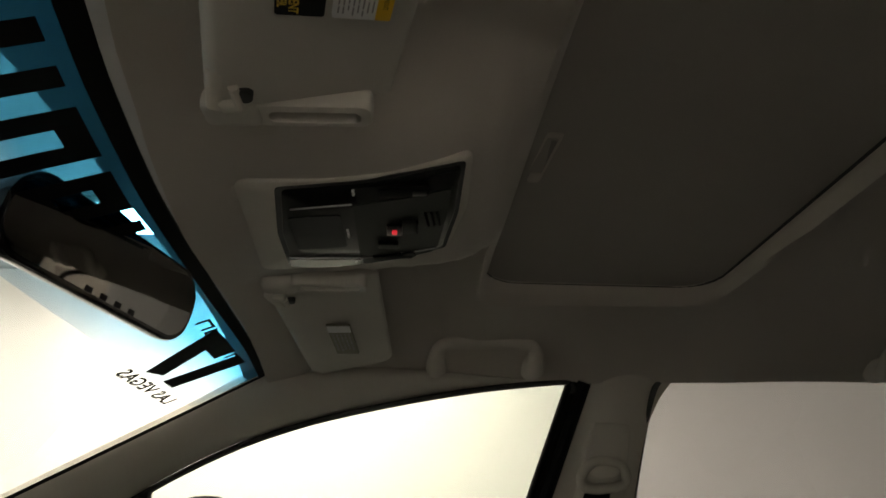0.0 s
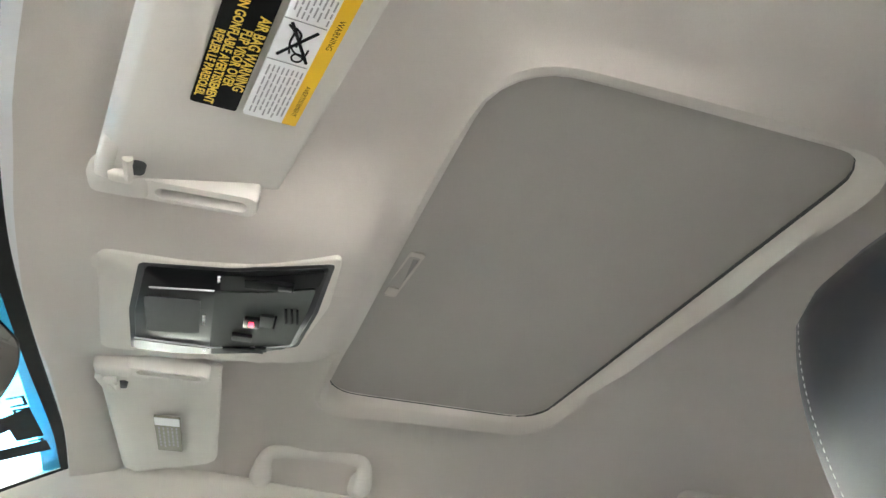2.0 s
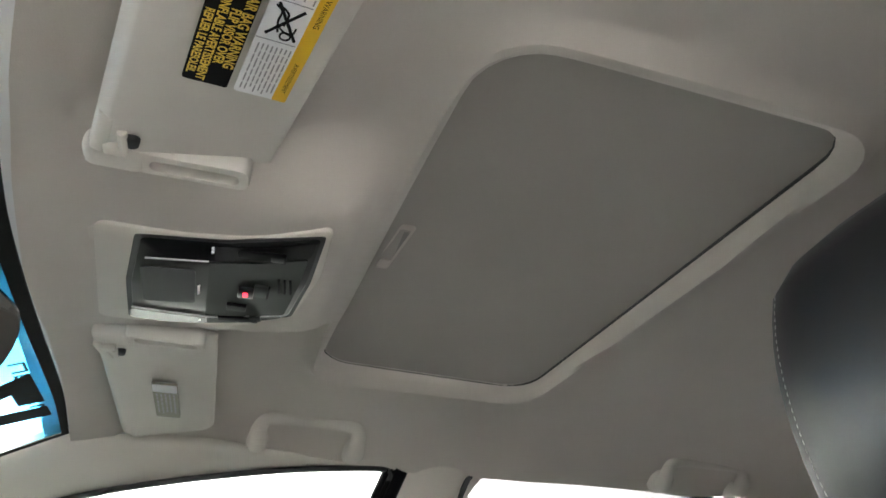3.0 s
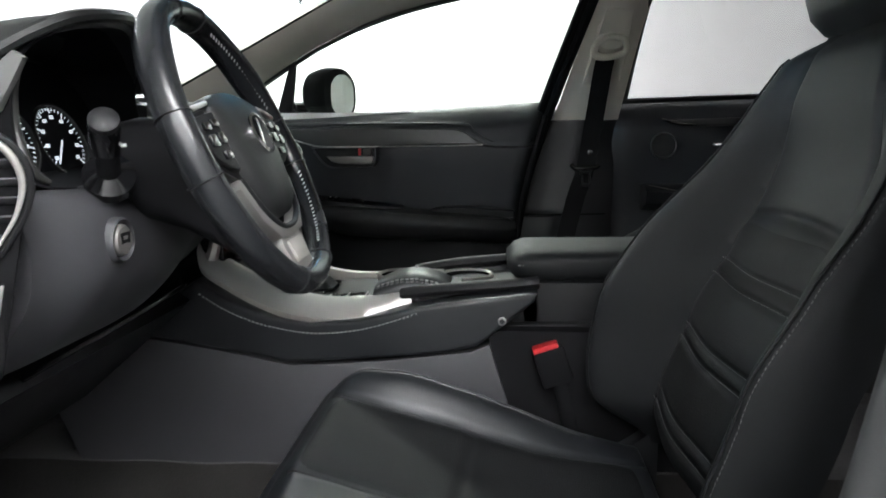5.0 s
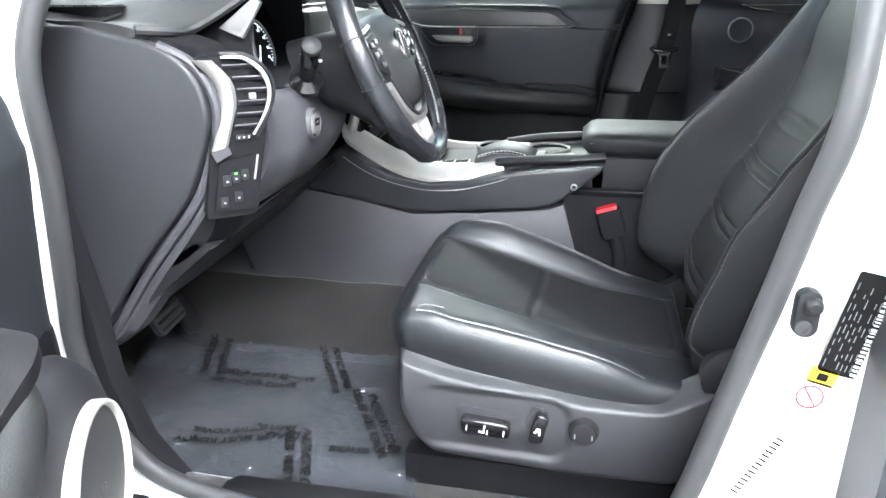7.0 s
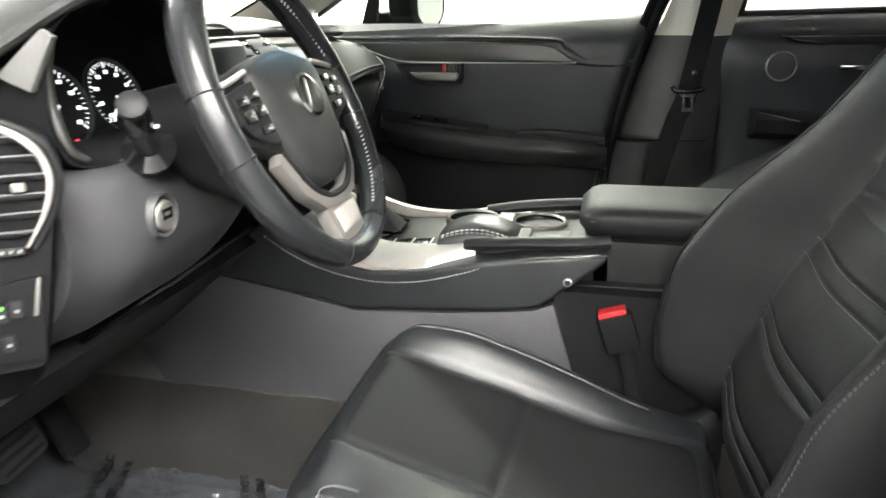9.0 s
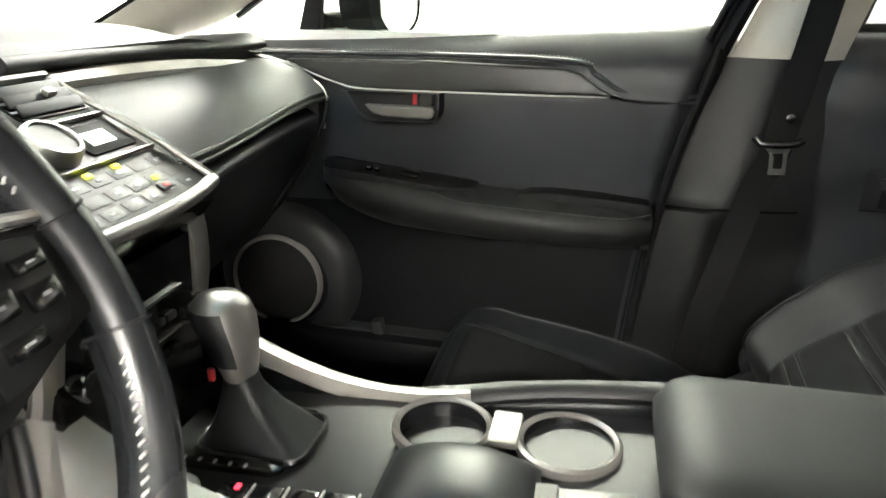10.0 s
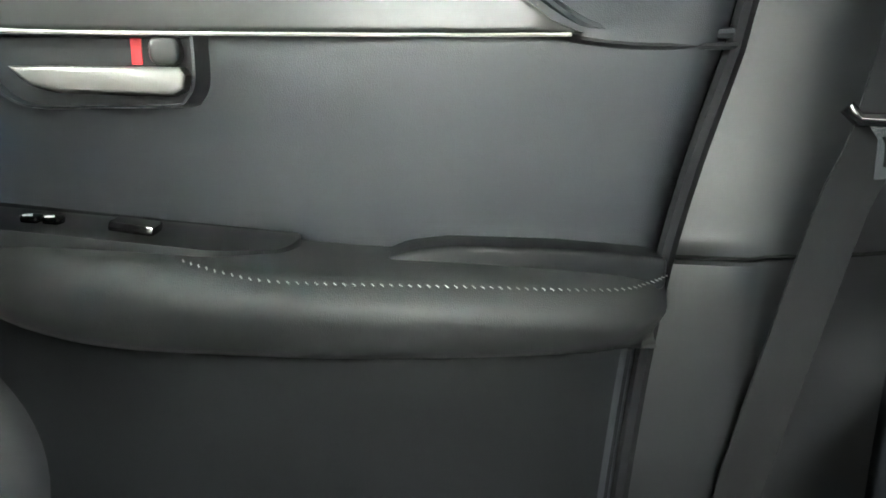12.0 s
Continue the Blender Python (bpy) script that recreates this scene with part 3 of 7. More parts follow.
def b_pillar(side):
    tall = [(0.20, 0.462, 0.735), (0.38, 0.472, 0.735), (0.61, 0.499, 0.74), (0.83, 0.548, 0.748), (0.858, 0.556, 0.755)]
    def lower(u, v):
        z = 0.17 + 0.688 * u
        a, b = curve1([(p[0], p[1]) for p in tall], z), curve1([(p[0], p[2]) for p in tall], z)
        x = a + (b - a) * v
        y = 0.745 - 0.02 * math.sin(math.pi * v) + 0.02 * smooth01(0.5, 0.86, z)
        y -= 0.014 * smooth01(0.620, 0.610, z) * smooth01(0.42, 0.34, v)
        return (x, y * side, z)
    p = thing("pillar_centre", (0.6, 0.75 * side, 0.17), "black lower and cream upper trim of the centre pillar", "pillar trim", "centre pillars", "structure")
    part("trim_joint", tube([Vector(lower((0.612 - 0.17) / 0.688, 0.02 + 0.9 * i / 12)) + Vector((0, -0.001 * side, 0)) for i in range(13)], 0.0022, 6), BLACK, p, "shut line across the lower trim")
    part("lower_trim", sheet(lower, 60, 16, lambda u, v: (lower(u, v)[0], lower(u, v)[1] + 0.05 * side, lower(u, v)[2])), PILLAR, p, "black plastic lower trim")
    def upper(u, v):
        z = 0.856 + 0.35 * u
        a = 0.585 + (0.70 - 0.585) * u ** 1.05
        b = 0.752 + (0.815 - 0.752) * u + 0.05 * u ** 8
        x = a + (b - a) * v - 0.02 * smooth01(0.85, 1, u) * (1 - v)
        y = 0.765 - 0.125 * u - 0.018 * math.sin(math.pi * v)
        return (x, y * side, z)
    part("upper_trim", sheet(upper, 24, 12, lambda u, v: (upper(u, v)[0], upper(u, v)[1] + 0.05 * side, upper(u, v)[2])), CREAM, p, "cream upper trim")
    slot = [(0.655, 0.955), (0.668, 0.948), (0.735, 0.955), (0.75, 0.97), (0.765, 1.10), (0.755, 1.118), (0.71, 1.12), (0.695, 1.105)]
    def lay(q, off):
        x, z = q
        return (x, (0.765 - 0.125 * (z - 0.856) / 0.35 - 0.018 - off) * side, z)
    ring = [Vector((*q, 0)) for q in slot]
    ring = [(q.x, q.y) for q in spline(ring, 40, True)]
    part("slider_cover", loft([[lay(q, -0.004) for q in ring], [lay(q, 0.002) for q in ring],
                               [lay(((q[0] - 0.71) * 0.93 + 0.71, (q[1] - 1.03) * 0.96 + 1.03), 0.005) for q in ring]]), CREAM, p)
    # rubber window guides on the front edge
    for off, r, mat in ((0.0, 0.013, MATTE), (-0.016, 0.006, BLACK), (-0.026, 0.007, MATTE)):
        path = [(curve1([(0.17, 0.452), (0.38, 0.462), (0.61, 0.49), (0.86, 0.565), (1.19, 0.685)], z) + off,
                 (0.728 if z < 0.86 else 0.745 - 0.125 * (z - 0.86) / 0.34) * side + 0.012 * side, z) for z in [0.18 + 1.01 * i / 40 for i in range(41)]]
        part("seal", tube(path, r, 8), mat, p)
    return p


b_pillar(1)


# ---- floor, tunnel and walls that close the cabin ----
def cabin_floor():
    def top(u, v):
        x, y = -0.62 + 2.5 * u, (v - 0.5) * 1.5
        z = 0.165
        z += 0.30 * smooth01(-0.36, -0.60, x)                                  # toe board
        z += 0.16 * smooth01(0.20, 0.15, abs(y)) * smooth01(1.4, 1.2, x)        # tunnel
        z += 0.075 * smooth01(0.63, 0.68, abs(y))                               # inner sill
        z += 0.002 * math.sin(37 * x + 5 * y) * math.sin(29 * y - 3 * x)
        return (x, y, z)
    ob = part("floor_carpet", sheet(top, 110, 90, lambda u, v: (top(u, v)[0], top(u, v)[1], top(u, v)[2] - 0.03)), CARPET)
    return tagged(ob, "dark grey carpet over floor and tunnel", "carpet", kind="structure")


cabin_floor()
tagged(part("wall_rear", rbox((1.72, 0, 0.70), (0.08, 1.5, 1.12), 0.02), PLASTIC), "plain dark rear wall of the cabin", "wall", kind="structure")
tagged(part("wall_front", rbox((-0.72, 0, 0.42), (0.06, 1.5, 0.62), 0.02), PLASTIC), "plain dark bulkhead ahead of the pedals", "bulkhead", kind="structure")
tagged(part("wall_kick_right", prism([(-0.72, 0.16), (-0.26, 0.16), (-0.27, 0.86), (-0.72, 0.80)], "y", 0.715, 0.745, 0.004), PLASTIC), "plain black kick panel", "kick panel", kind="structure")
tagged(part("wall_kick_left", prism([(-0.72, 0.16), (-0.03, 0.16), (-0.075, 0.225), (-0.13, 0.30), (-0.165, 0.40), (-0.175, 0.50), (-0.23, 0.86), (-0.72, 0.80)], "y", -0.71, -0.675, 0.004), PLASTIC), "plain black kick panel", "kick panel", kind="structure")
for s in (1, -1):
    quarter = prism([(1.485, 0.17), (1.76, 0.17), (1.76, 1.25), (1.50, 1.25), (1.485, 1.18), (1.485, 0.9)], "y", 0.60 * s, 0.82 * s, 0.02)
    tagged(part("quarter_trim", quarter, CREAM), "cream trim of the rear quarter", "quarter trim", "rear quarter trims", "structure")


# ---- painted body frame round the driver's opening ----
OPENING = [(-0.075, 0.272), (-0.128, 0.315), (-0.160, 0.37), (-0.178, 0.43), (-0.183, 0.49), (-0.178, 0.55), (-0.168, 0.70), (-0.160, 0.86), (-0.09, 0.99), (0.10, 1.12), (0.35, 1.185),
           (0.58, 1.20), (0.69, 1.17), (0.708, 1.05), (0.695, 0.83), (0.672, 0.70), (0.652, 0.60), (0.630, 0.50), (0.600, 0.36), (0.57, 0.285),
           (0.50, 0.245), (0.25, 0.238), (0.05, 0.244)]


def body_side():
    b = thing("body_side", (0.2, -0.8, 0.2), "white painted body frame round the open driver's doorway", "car body", kind="structure")
    loop = spline([(x, -0.735 + 0.14 * smooth01(0.86, 1.2, z), z) for x, z in OPENING], 140, True)
    c = Vector((0.25, -0.74, 0.70))
    def ring(out, y, drop=0.0):
        res = []
        for p in loop:
            d = Vector((p.x - c.x, 0, p.z - c.z))
            d.normalize()
            res.append(p + d * out + Vector((0, y, 0)))
        return res
    shell = loft([ring(0.004, 0.0), ring(0.012, -0.006), ring(0.030, -0.012), ring(0.038, -0.036), ring(0.046, -0.044), ring(0.16, -0.048),
                  ring(0.175, -0.062), ring(0.20, -0.10), ring(0.30, -0.115), ring(0.42, -0.10)], cap=False)
    part("painted_frame", shell, PAINT, b, "glossy white paint")
    part("door_seal", tube([p + Vector((0, -0.004, 0)) for p in loop], 0.0135, 10, True), RUBBER, b, "dark rubber door seal")
    part("inner_trim", loft([ring(-0.004, 0.010), ring(0.02, 0.03), ring(0.05, 0.055), ring(0.10, 0.07)], cap=False), MATTE, b)
    sill = prism([(0.0, 0.252), (0.50, 0.257), (0.52, 0.242), (-0.02, 0.240)], "y", -0.725, -0.685, 0.006)
    part("scuff_plate", sill, MATTE, b, "black plastic scuff plate")
    # striker: oval plate with a stub
    st = part("striker_plate", prism([(0.674 + x * 0.68, 0.620 + z * 0.68) for x, z in rrect(0, 0, 0.034, 0.072, 0.016, 6)], "y", -0.792, -0.776, 0.004), PLASTIC, b, "black oval striker plate")
    part("striker_stub", turned([(0.008, 0), (0.0088, -0.006), (0.0075, -0.010), (0.005, -0.012)], (0.676, -0.79, 0.631), "y", 20), PLASTIC, st)
    part("striker_screw", turned([(0.0075, 0), (0.0075, -0.004), (0.004, -0.0045), (0.004, -0.002)], (0.671, -0.791, 0.607), "y", 16), RUBBER, st, "dark screw")
    # the data plate: black with illegible bars
    m = frame_of((0.719, -0.790, 0.612), (0.19, 0, 1), (-1, 0, 0.19))
    plate = part("data_plate", local_prism(m, rrect(0, 0, 0.108, 0.036, 0.003), 0, 0.0008), BLACK, b, "black data plate with small print")
    bars = bmesh.new()
    for r in range(7):
        x = -0.050
        while x < 0.040:
            w = random.uniform(0.004, 0.014)
            if random.random() < 0.8:
                local_box(m, (x + w / 2, 0.0145 - 0.0042 * r, 0.001), (w * 0.7, 0.0007, 0.0006), 0, bars)
            x += w + 0.002
    part("small_print", bars, FAINTTHREAD, plate, "illegible grey bars")
    code = bmesh.new()
    x = -0.05
    while x < 0.045:
        w = random.uniform(0.001, 0.003)
        local_box(m, (x, -0.0145, 0.0011), (w, 0.005, 0.0006), 0, code)
        x += w + 0.0022
    part("bar_code", code, WHITE, plate, "white bar pattern")
    m2 = frame_of((0.698, -0.790, 0.555), (1, 0, -0.25), (0.25, 0, 1))
    lab = part("yellow_sticker", local_prism(m2, rrect(0, 0, 0.026, 0.018, 0.002), 0, 0.0008), YELLOW, b, "small yellow sticker")
    part("sticker_mark", local_box(m2, (0, 0, 0.001), (0.010, 0.008, 0.0006), 0), BLACK, lab)
    m3 = frame_of((0.690, -0.790, 0.532), (1, 0, -0.25), (0.25, 0, 1))
    sign = part("round_sticker", local_prism(m3, rrect(0, 0, 0.032, 0.036, 0.003), 0, 0.0008), WHITE, b, "white sticker with a red ring")
    ringbm = bmesh.new()
    circ = lambda r, z: [m3 @ Vector((r * math.cos(2 * math.pi * i / 28), r * math.sin(2 * math.pi * i / 28), z)) for i in range(28)]
    loft([circ(0.0132, 0.0009), circ(0.0132, 0.0014), circ(0.0114, 0.0014), circ(0.0114, 0.0009)], cap=False, loop=True, bm=ringbm)
    local_box(m3 @ pose(0, 0, 0, 0, 0, -45), (0, 0, 0.0012), (0.024, 0.0017, 0.0006), 0, ringbm)
    part("red_ring", ringbm, RED, sign, "red crossed ring")
    part("mark", local_box(m3, (0, 0, 0.001), (0.006, 0.014, 0.0004), 0), GREYP, sign)
    m4 = frame_of((0.655, -0.790, 0.442), (0.5, 0, 1), (-1, 0, 0.5))
    tag = part("lower_sticker", local_prism(m4, rrect(0, 0, 0.09, 0.02, 0.002), 0, 0.0008), WHITE, b, "white sticker with black bars")
    tb = bmesh.new()
    for i in range(14):
        local_box(m4, (-0.038 + 0.006 * i, 0.002, 0.001), (0.0022, 0.009, 0.0005), 0, tb)
    part("sticker_bars", tb, BLACK, tag)
    return b


body_side()


# ---- doors; built on the passenger's side, mirrored for the other ----
def window_pane(bottom, top, mat, parent, n=24):
    b, t = spline(bottom, n), spline(top, n)
    return part("pane", sheet(lambda u, v: b[round(u * n)].lerp(t[round(u * n)], v), n, 6), mat, parent, "clear window glass")


DOOR_REAR = [(0.18, 0.452), (0.38, 0.466), (0.61, 0.494), (0.83, 0.545), (0.90, 0.572)]
DOOR_DEPTH = [(0.17, 0.715), (0.24, 0.705), (0.33, 0.70), (0.60, 0.708), (0.70, 0.702), (0.79, 0.695), (0.80, 0.698), (0.835, 0.704), (0.862, 0.728), (0.885, 0.765), (0.90, 0.792)]


def belt_z(x):
    return 0.866 + 0.040 * smooth01(-0.35, 0.65, x)


def front_door(word, glazed=True):
    d = thing("front_door", (0.1, 0.78, 0.17), word, "car door", "front doors")
    def face(u, v):
        z0 = 0.18 + 0.71 * u
        x = -0.31 + (curve1(DOOR_REAR, z0) + 0.31) * v
        z = 0.18 + (belt_z(x) - 0.18) * u
        y = curve1(DOOR_DEPTH, z0)
        y += 0.03 * smooth01(0.06, 0.0, v) + 0.018 * smooth01(0.975, 1.0, v)
        return (x, y, z)
    part("inner_panel", sheet(face, 70, 60, lambda u, v: (face(u, v)[0], 0.82, face(u, v)[2])), PANEL, d, "dark leatherette inner panel")
    def low_face(u, v):
        x, y, z = face(0.02 + 0.575 * u, 0.01 + 0.98 * v)
        return (x, y - 0.004 + 0.006 * (abs(2 * u - 1) ** 24), z)
    part("lower_panel", sheet(low_face, 30, 30), LOWER, d, "black plastic lower panel")
    def skin(u, v):
        x, z = -0.34 + 0.98 * v, 0.0 + 0.885 * u
        return (x, 0.90 - 0.05 * (2 * u - 0.9) ** 2, z)
    part("outer_skin", sheet(skin, 12, 12, lambda u, v: (skin(u, v)[0], skin(u, v)[1] - 0.075, skin(u, v)[2])), PAINT, d, "white painted outer skin")
    # padded belt roll with a seam above the trim strip
    roll = [(-0.30, 0.722, 0.853), (-0.15, 0.704, 0.850), (0.10, 0.700, 0.853), (0.335, 0.700, 0.849), (0.375, 0.700, 0.830), (0.415, 0.700, 0.806), (0.46, 0.702, 0.799), (0.538, 0.706, 0.801)]
    path = spline(roll, 60)
    part("pad_edge", tube(path, 0.0045, 8), PANEL, d)
    seam = spline([(x, y - 0.004, z + 0.007) for x, y, z in roll[:5]], 50)
    part("stitching", stitches(seam, (0, -1, 0), 0.004, 0.003, 0.0005), DARKTHREAD, d, "grey seam stitching")
    strip = [(-0.152, 0.840), (-0.05, 0.8415), (0.10, 0.8435), (0.325, 0.8385), (0.352, 0.831), (0.385, 0.808), (0.41, 0.7985), (0.30, 0.7965), (0.10, 0.7955), (-0.015, 0.7965),
             (-0.055, 0.803), (-0.10, 0.817)]
    part("trim_strip", prism(strip, "y", 0.683, 0.712, 0.0045, 3), SMOKE, d, "smoked grey trim strip")
    low = spline([(-0.15, 0.687, 0.836), (-0.10, 0.684, 0.8165), (-0.055, 0.682, 0.8025), (-0.015, 0.682, 0.7955), (0.10, 0.682, 0.7945), (0.30, 0.682, 0.7955), (0.40, 0.684, 0.797)], 40)
    part("bright_line", tube(low, 0.0016, 6), SILVER, d, "thin bright line under the strip")
    part("lower_lip", tube(spline([(0.385, 0.692, 0.797), (0.45, 0.695, 0.790), (0.538, 0.70, 0.791)], 20), 0.003, 6), PLASTIC, d)
    # raised ledge of the panel over the armrest
    ledge = round_poly([(0.222, 0.614), (0.250, 0.624), (0.278, 0.635), (0.31, 0.6385), (0.40, 0.635), (0.482, 0.627), (0.482, 0.600), (0.222, 0.600)], 0.006, 3)
    part("armrest_ledge", prism(ledge, "y", 0.668, 0.712, 0.009, 3), LOWER, d, "black padded ledge", 50)
    # pull handle in its dish
    dish = [(-0.047, 0.793), (-0.036, 0.775), (-0.018, 0.752), (0.005, 0.741), (0.05, 0.741), (0.108, 0.742), (0.120, 0.748), (0.126, 0.762), (0.126, 0.793)]
    dish = [(p.x, p.y) for p in spline([(x, z, 0) for x, z in dish], 32, False)]
    cx, cz = 0.045, 0.768
    sc = lambda k, y: [(cx + (x - cx) * k, y, cz + (z - cz) * k) for x, z in dish]
    h = part("handle_bezel", loft([sc(1.03, 0.70), sc(1.0, 0.678), sc(0.97, 0.671), sc(0.94, 0.672), sc(0.92, 0.684)], cap=False), PANEL, d, "moulded handle bezel")
    part("dish", loft([sc(0.925, 0.682), sc(0.88, 0.692), sc(0.3, 0.694)]), PLASTIC, h, "black handle dish")
    lever = [(-0.004, 0.7705), (0.114, 0.7705), (0.118, 0.765), (0.116, 0.755), (0.108, 0.7505), (0.03, 0.752), (0.01, 0.757)]
    part("lever", prism(lever, "y", 0.664, 0.690, 0.004, 3), HANDLEMETAL, h, "satin silver lever")
    part("lock_knob", prism(rrect(0.102, 0.782, 0.022, 0.020, 0.007), "y", 0.672, 0.70, 0.004, 3), SMOKE, h, "dull grey lock knob")
    part("lock_mark", rbox((0.080, 0.686, 0.783), (0.008, 0.010, 0.022), 0.001), RED, h, "red unlocked mark")
    # armrest with switch plate
    def arm(u):
        x = -0.092 + 0.579 * u
        zt = curve1([(-0.1, 0.650), (-0.06, 0.656), (0.05, 0.646), (0.16, 0.635), (0.22, 0.628), (0.35, 0.619), (0.50, 0.606)], x)
        out = curve1([(-0.1, 0.690), (-0.07, 0.655), (0.0, 0.618), (0.1, 0.604), (0.3, 0.606), (0.42, 0.622), (0.46, 0.645), (0.49, 0.680)], x)
        th = curve1([(-0.1, 0.02), (-0.05, 0.06), (0.05, 0.072), (0.3, 0.062), (0.50, 0.052)], x)
        prof = [(0.722, zt + 0.004), (0.69, zt + 0.004), (out + 0.03, zt + 0.001), (out + 0.010, zt - 0.004), (out, zt - 0.020), (out + 0.003, zt - 0.6 * th), (out + 0.025, zt - th),
                (0.69, zt - th - 0.012), (0.722, zt - th - 0.02)]
        ring = [Vector((x, p.x, p.y)) for p in spline([(a, b, 0) for a, b in prof], 24)]
        return ring
    a = part("armrest", loft([arm(i / 40) for i in range(41)]), DASH, d, "padded black armrest")
    seam = spline([(0.12, 0.622, 0.6390), (0.15, 0.611, 0.6330), (0.19, 0.606, 0.6275), (0.30, 0.607, 0.6230), (0.42, 0.624, 0.6140), (0.46, 0.648, 0.6120), (0.484, 0.672, 0.6115)], 50)
    part("armrest_stitching", stitches(seam, (0, -0.6, 0.8), 0.0034, 0.0030, 0.00045, 0.9), DARKTHREAD, a, "pale twin stitching")
    plate = round_poly([(-0.090, 0.68), (-0.07, 0.638), (-0.03, 0.628), (0.135, 0.634), (0.185, 0.662), (0.195, 0.70), (-0.088, 0.70)], 0.016)
    sw = bmesh.new()
    prism([(x, y) for x, y in plate], "z", -0.014, 0.0, 0.003, 2, sw)
    for v in sw.verts:
        v.co.z += curve1([(-0.1, 0.661), (-0.06, 0.667), (0.05, 0.658), (0.13, 0.646), (0.18, 0.637)], v.co.x) + (v.co.y - 0.65) * 0.12
    sp = part("switch_plate", sw, PLASTIC, a, "black window switch plate")
    for k, x in enumerate((0.007, 0.022)):
        part("lock_switch", rbox((x, 0.652, 0.6645 - 0.0012 * k), (0.012, 0.012, 0.006), 0.002, (0, 5, 0)), PIANO, sp)
        part("switch_mark", rbox((x, 0.6465, 0.6678 - 0.0012 * k), (0.006, 0.0022, 0.001), 0), WHITE, sp)
    part("window_switch", rbox((0.078, 0.655, 0.6578), (0.032, 0.024, 0.008), 0.003, (0, 9, 0)), PIANO, sp, "gloss black window switch")
    # speaker on its swell
    c = (-0.186, 0.0, 0.433)
    swell = bmesh.new()
    prof = [(0.150, 0.712), (0.143, 0.694), (0.132, 0.680), (0.115, 0.672), (0.098, 0.669), (0.088, 0.667), (0.086, 0.676)]
    turned(prof, (c[0] + 0.012, 0, c[2] - 0.004), "y", 56, swell, cap=False)
    part("speaker_swell", swell, ENDGREY, d)
    ring = bmesh.new()
    turned([(0.0890, 0.672), (0.0890, 0.658), (0.0874, 0.6548), (0.0845, 0.6540), (0.0828, 0.6575), (0.0824, 0.664), (0.0824, 0.672)], c, "y", 64, ring, cap=False)
    rg = part("speaker_ring", ring, SILVER, d, "satin silver speaker ring")
    part("speaker_grille", turned([(0.0835, 0.668), (0.0826, 0.662), (0.06, 0.6595), (0.03, 0.6585), (0.004, 0.658)], c, "y", 48), PIANOGRILLE, rg, "black speaker grille")
    dots = bmesh.new()
    for i in range(3):
        for j in range(2):
            rbox((c[0] + 0.008 * (j - 0.5) + 0.002, 0.6575, c[2] + 0.006 * (i - 1)), (0.005, 0.0008, 0.003), 0, bm=dots)
    part("speaker_badge", dots, KNEE, rg, "small grey badge")
    # lower pocket
    pocket = bmesh.new()
    ring = lambda x, o: [(x, 0.722, 0.345 + o), (x, 0.668, 0.345 + o), (x, 0.646, 0.338 + o), (x, 0.640, 0.325 + o), (x, 0.650, 0.24), (x, 0.675, 0.195), (x, 0.722, 0.185)]
    xs = [-0.27 + 0.71 * i / 24 for i in range(25)]
    loft([ring(x, 0.012 * smooth01(-0.10, -0.16, x) - 0.006 * smooth01(0, 0.4, x)) for x in xs], bm=pocket)
    part("pocket", pocket, LOWER, d, "black plastic door pocket")
    part("pocket_liner", prism([(-0.13, 0.3395), (0.40, 0.332), (0.40, 0.3425), (-0.13, 0.349)], "y", 0.664, 0.700, 0.002), RUBBER, d)
    hook = bmesh.new()
    rbox((0.012, 0.672, 0.347), (0.022, 0.024, 0.044), 0.006, (0, -12, 0), bm=hook)
    part("pocket_clip", hook, RUBBER, d, "dark pocket clip")
    gap = [(curve1(DOOR_REAR, z) + 0.004, curve1(DOOR_DEPTH, z) + 0.010, z) for z in [0.20 + 0.68 * i / 30 for i in range(31)]]
    part("rear_edge_seal", tube(gap, 0.0085, 8), MATTE, d, "black rubber edge")
    # glass, mirror sail and door mirror
    if not glazed:
        return d
    window_pane([(-0.33, 0.79, 0.86), (0.0, 0.80, 0.868), (0.3, 0.802, 0.885), (0.60, 0.800, 0.893)],
                [(-0.325, 0.782, 0.89), (-0.04, 0.722, 1.047), (0.30, 0.655, 1.150), (0.70, 0.634, 1.195)], CLEAR, d)
    part("window_seal", tube(spline([(-0.30, 0.778, 0.868), (0.0, 0.782, 0.874), (0.3, 0.785, 0.888), (0.572, 0.787, 0.900)], 20), 0.007, 8), RUBBER, d, "dark window seal")
    top = spline([(x + 0.006, y, z - 0.004) for x, y, z in WINDOW_EDGE[1:]] + [(0.66, 0.636, 1.186), (0.664, 0.64, 1.17)], 40)
    part("window_guide", tube(top, 0.006, 8), RUBBER, d)
    sb = bmesh.new()
    prism([(-0.168, 0.872), (-0.126, 0.874), (-0.094, 1.012), (-0.112, 1.004)], "y", -0.012, 0.012, 0.004, 2, sb)
    for v in sb.verts:
        v.co.y += 0.79 - 0.36 * (v.co.z - 0.87)
    part("mirror_sail", sb, PLASTIC, d, "black mirror mount")
    hous = bmesh.new()
    rings = []
    for i, (x, k) in enumerate(((-0.085, 0.35), (-0.08, 0.62), (-0.065, 0.86), (-0.038, 0.98), (-0.02, 1.0), (-0.008, 0.99), (-0.002, 0.95))):
        oval = rrect(0.872, 0.938, 0.142 * k, 0.150 * k, 0.064 * k, 9)
        rings.append([(x + 0.012 + (y - 0.91) * 0.45, y, z) for y, z in oval])
    loft(rings, bm=hous)
    mm = part("mirror_housing", hous, MATTE, d, "black door mirror housing")
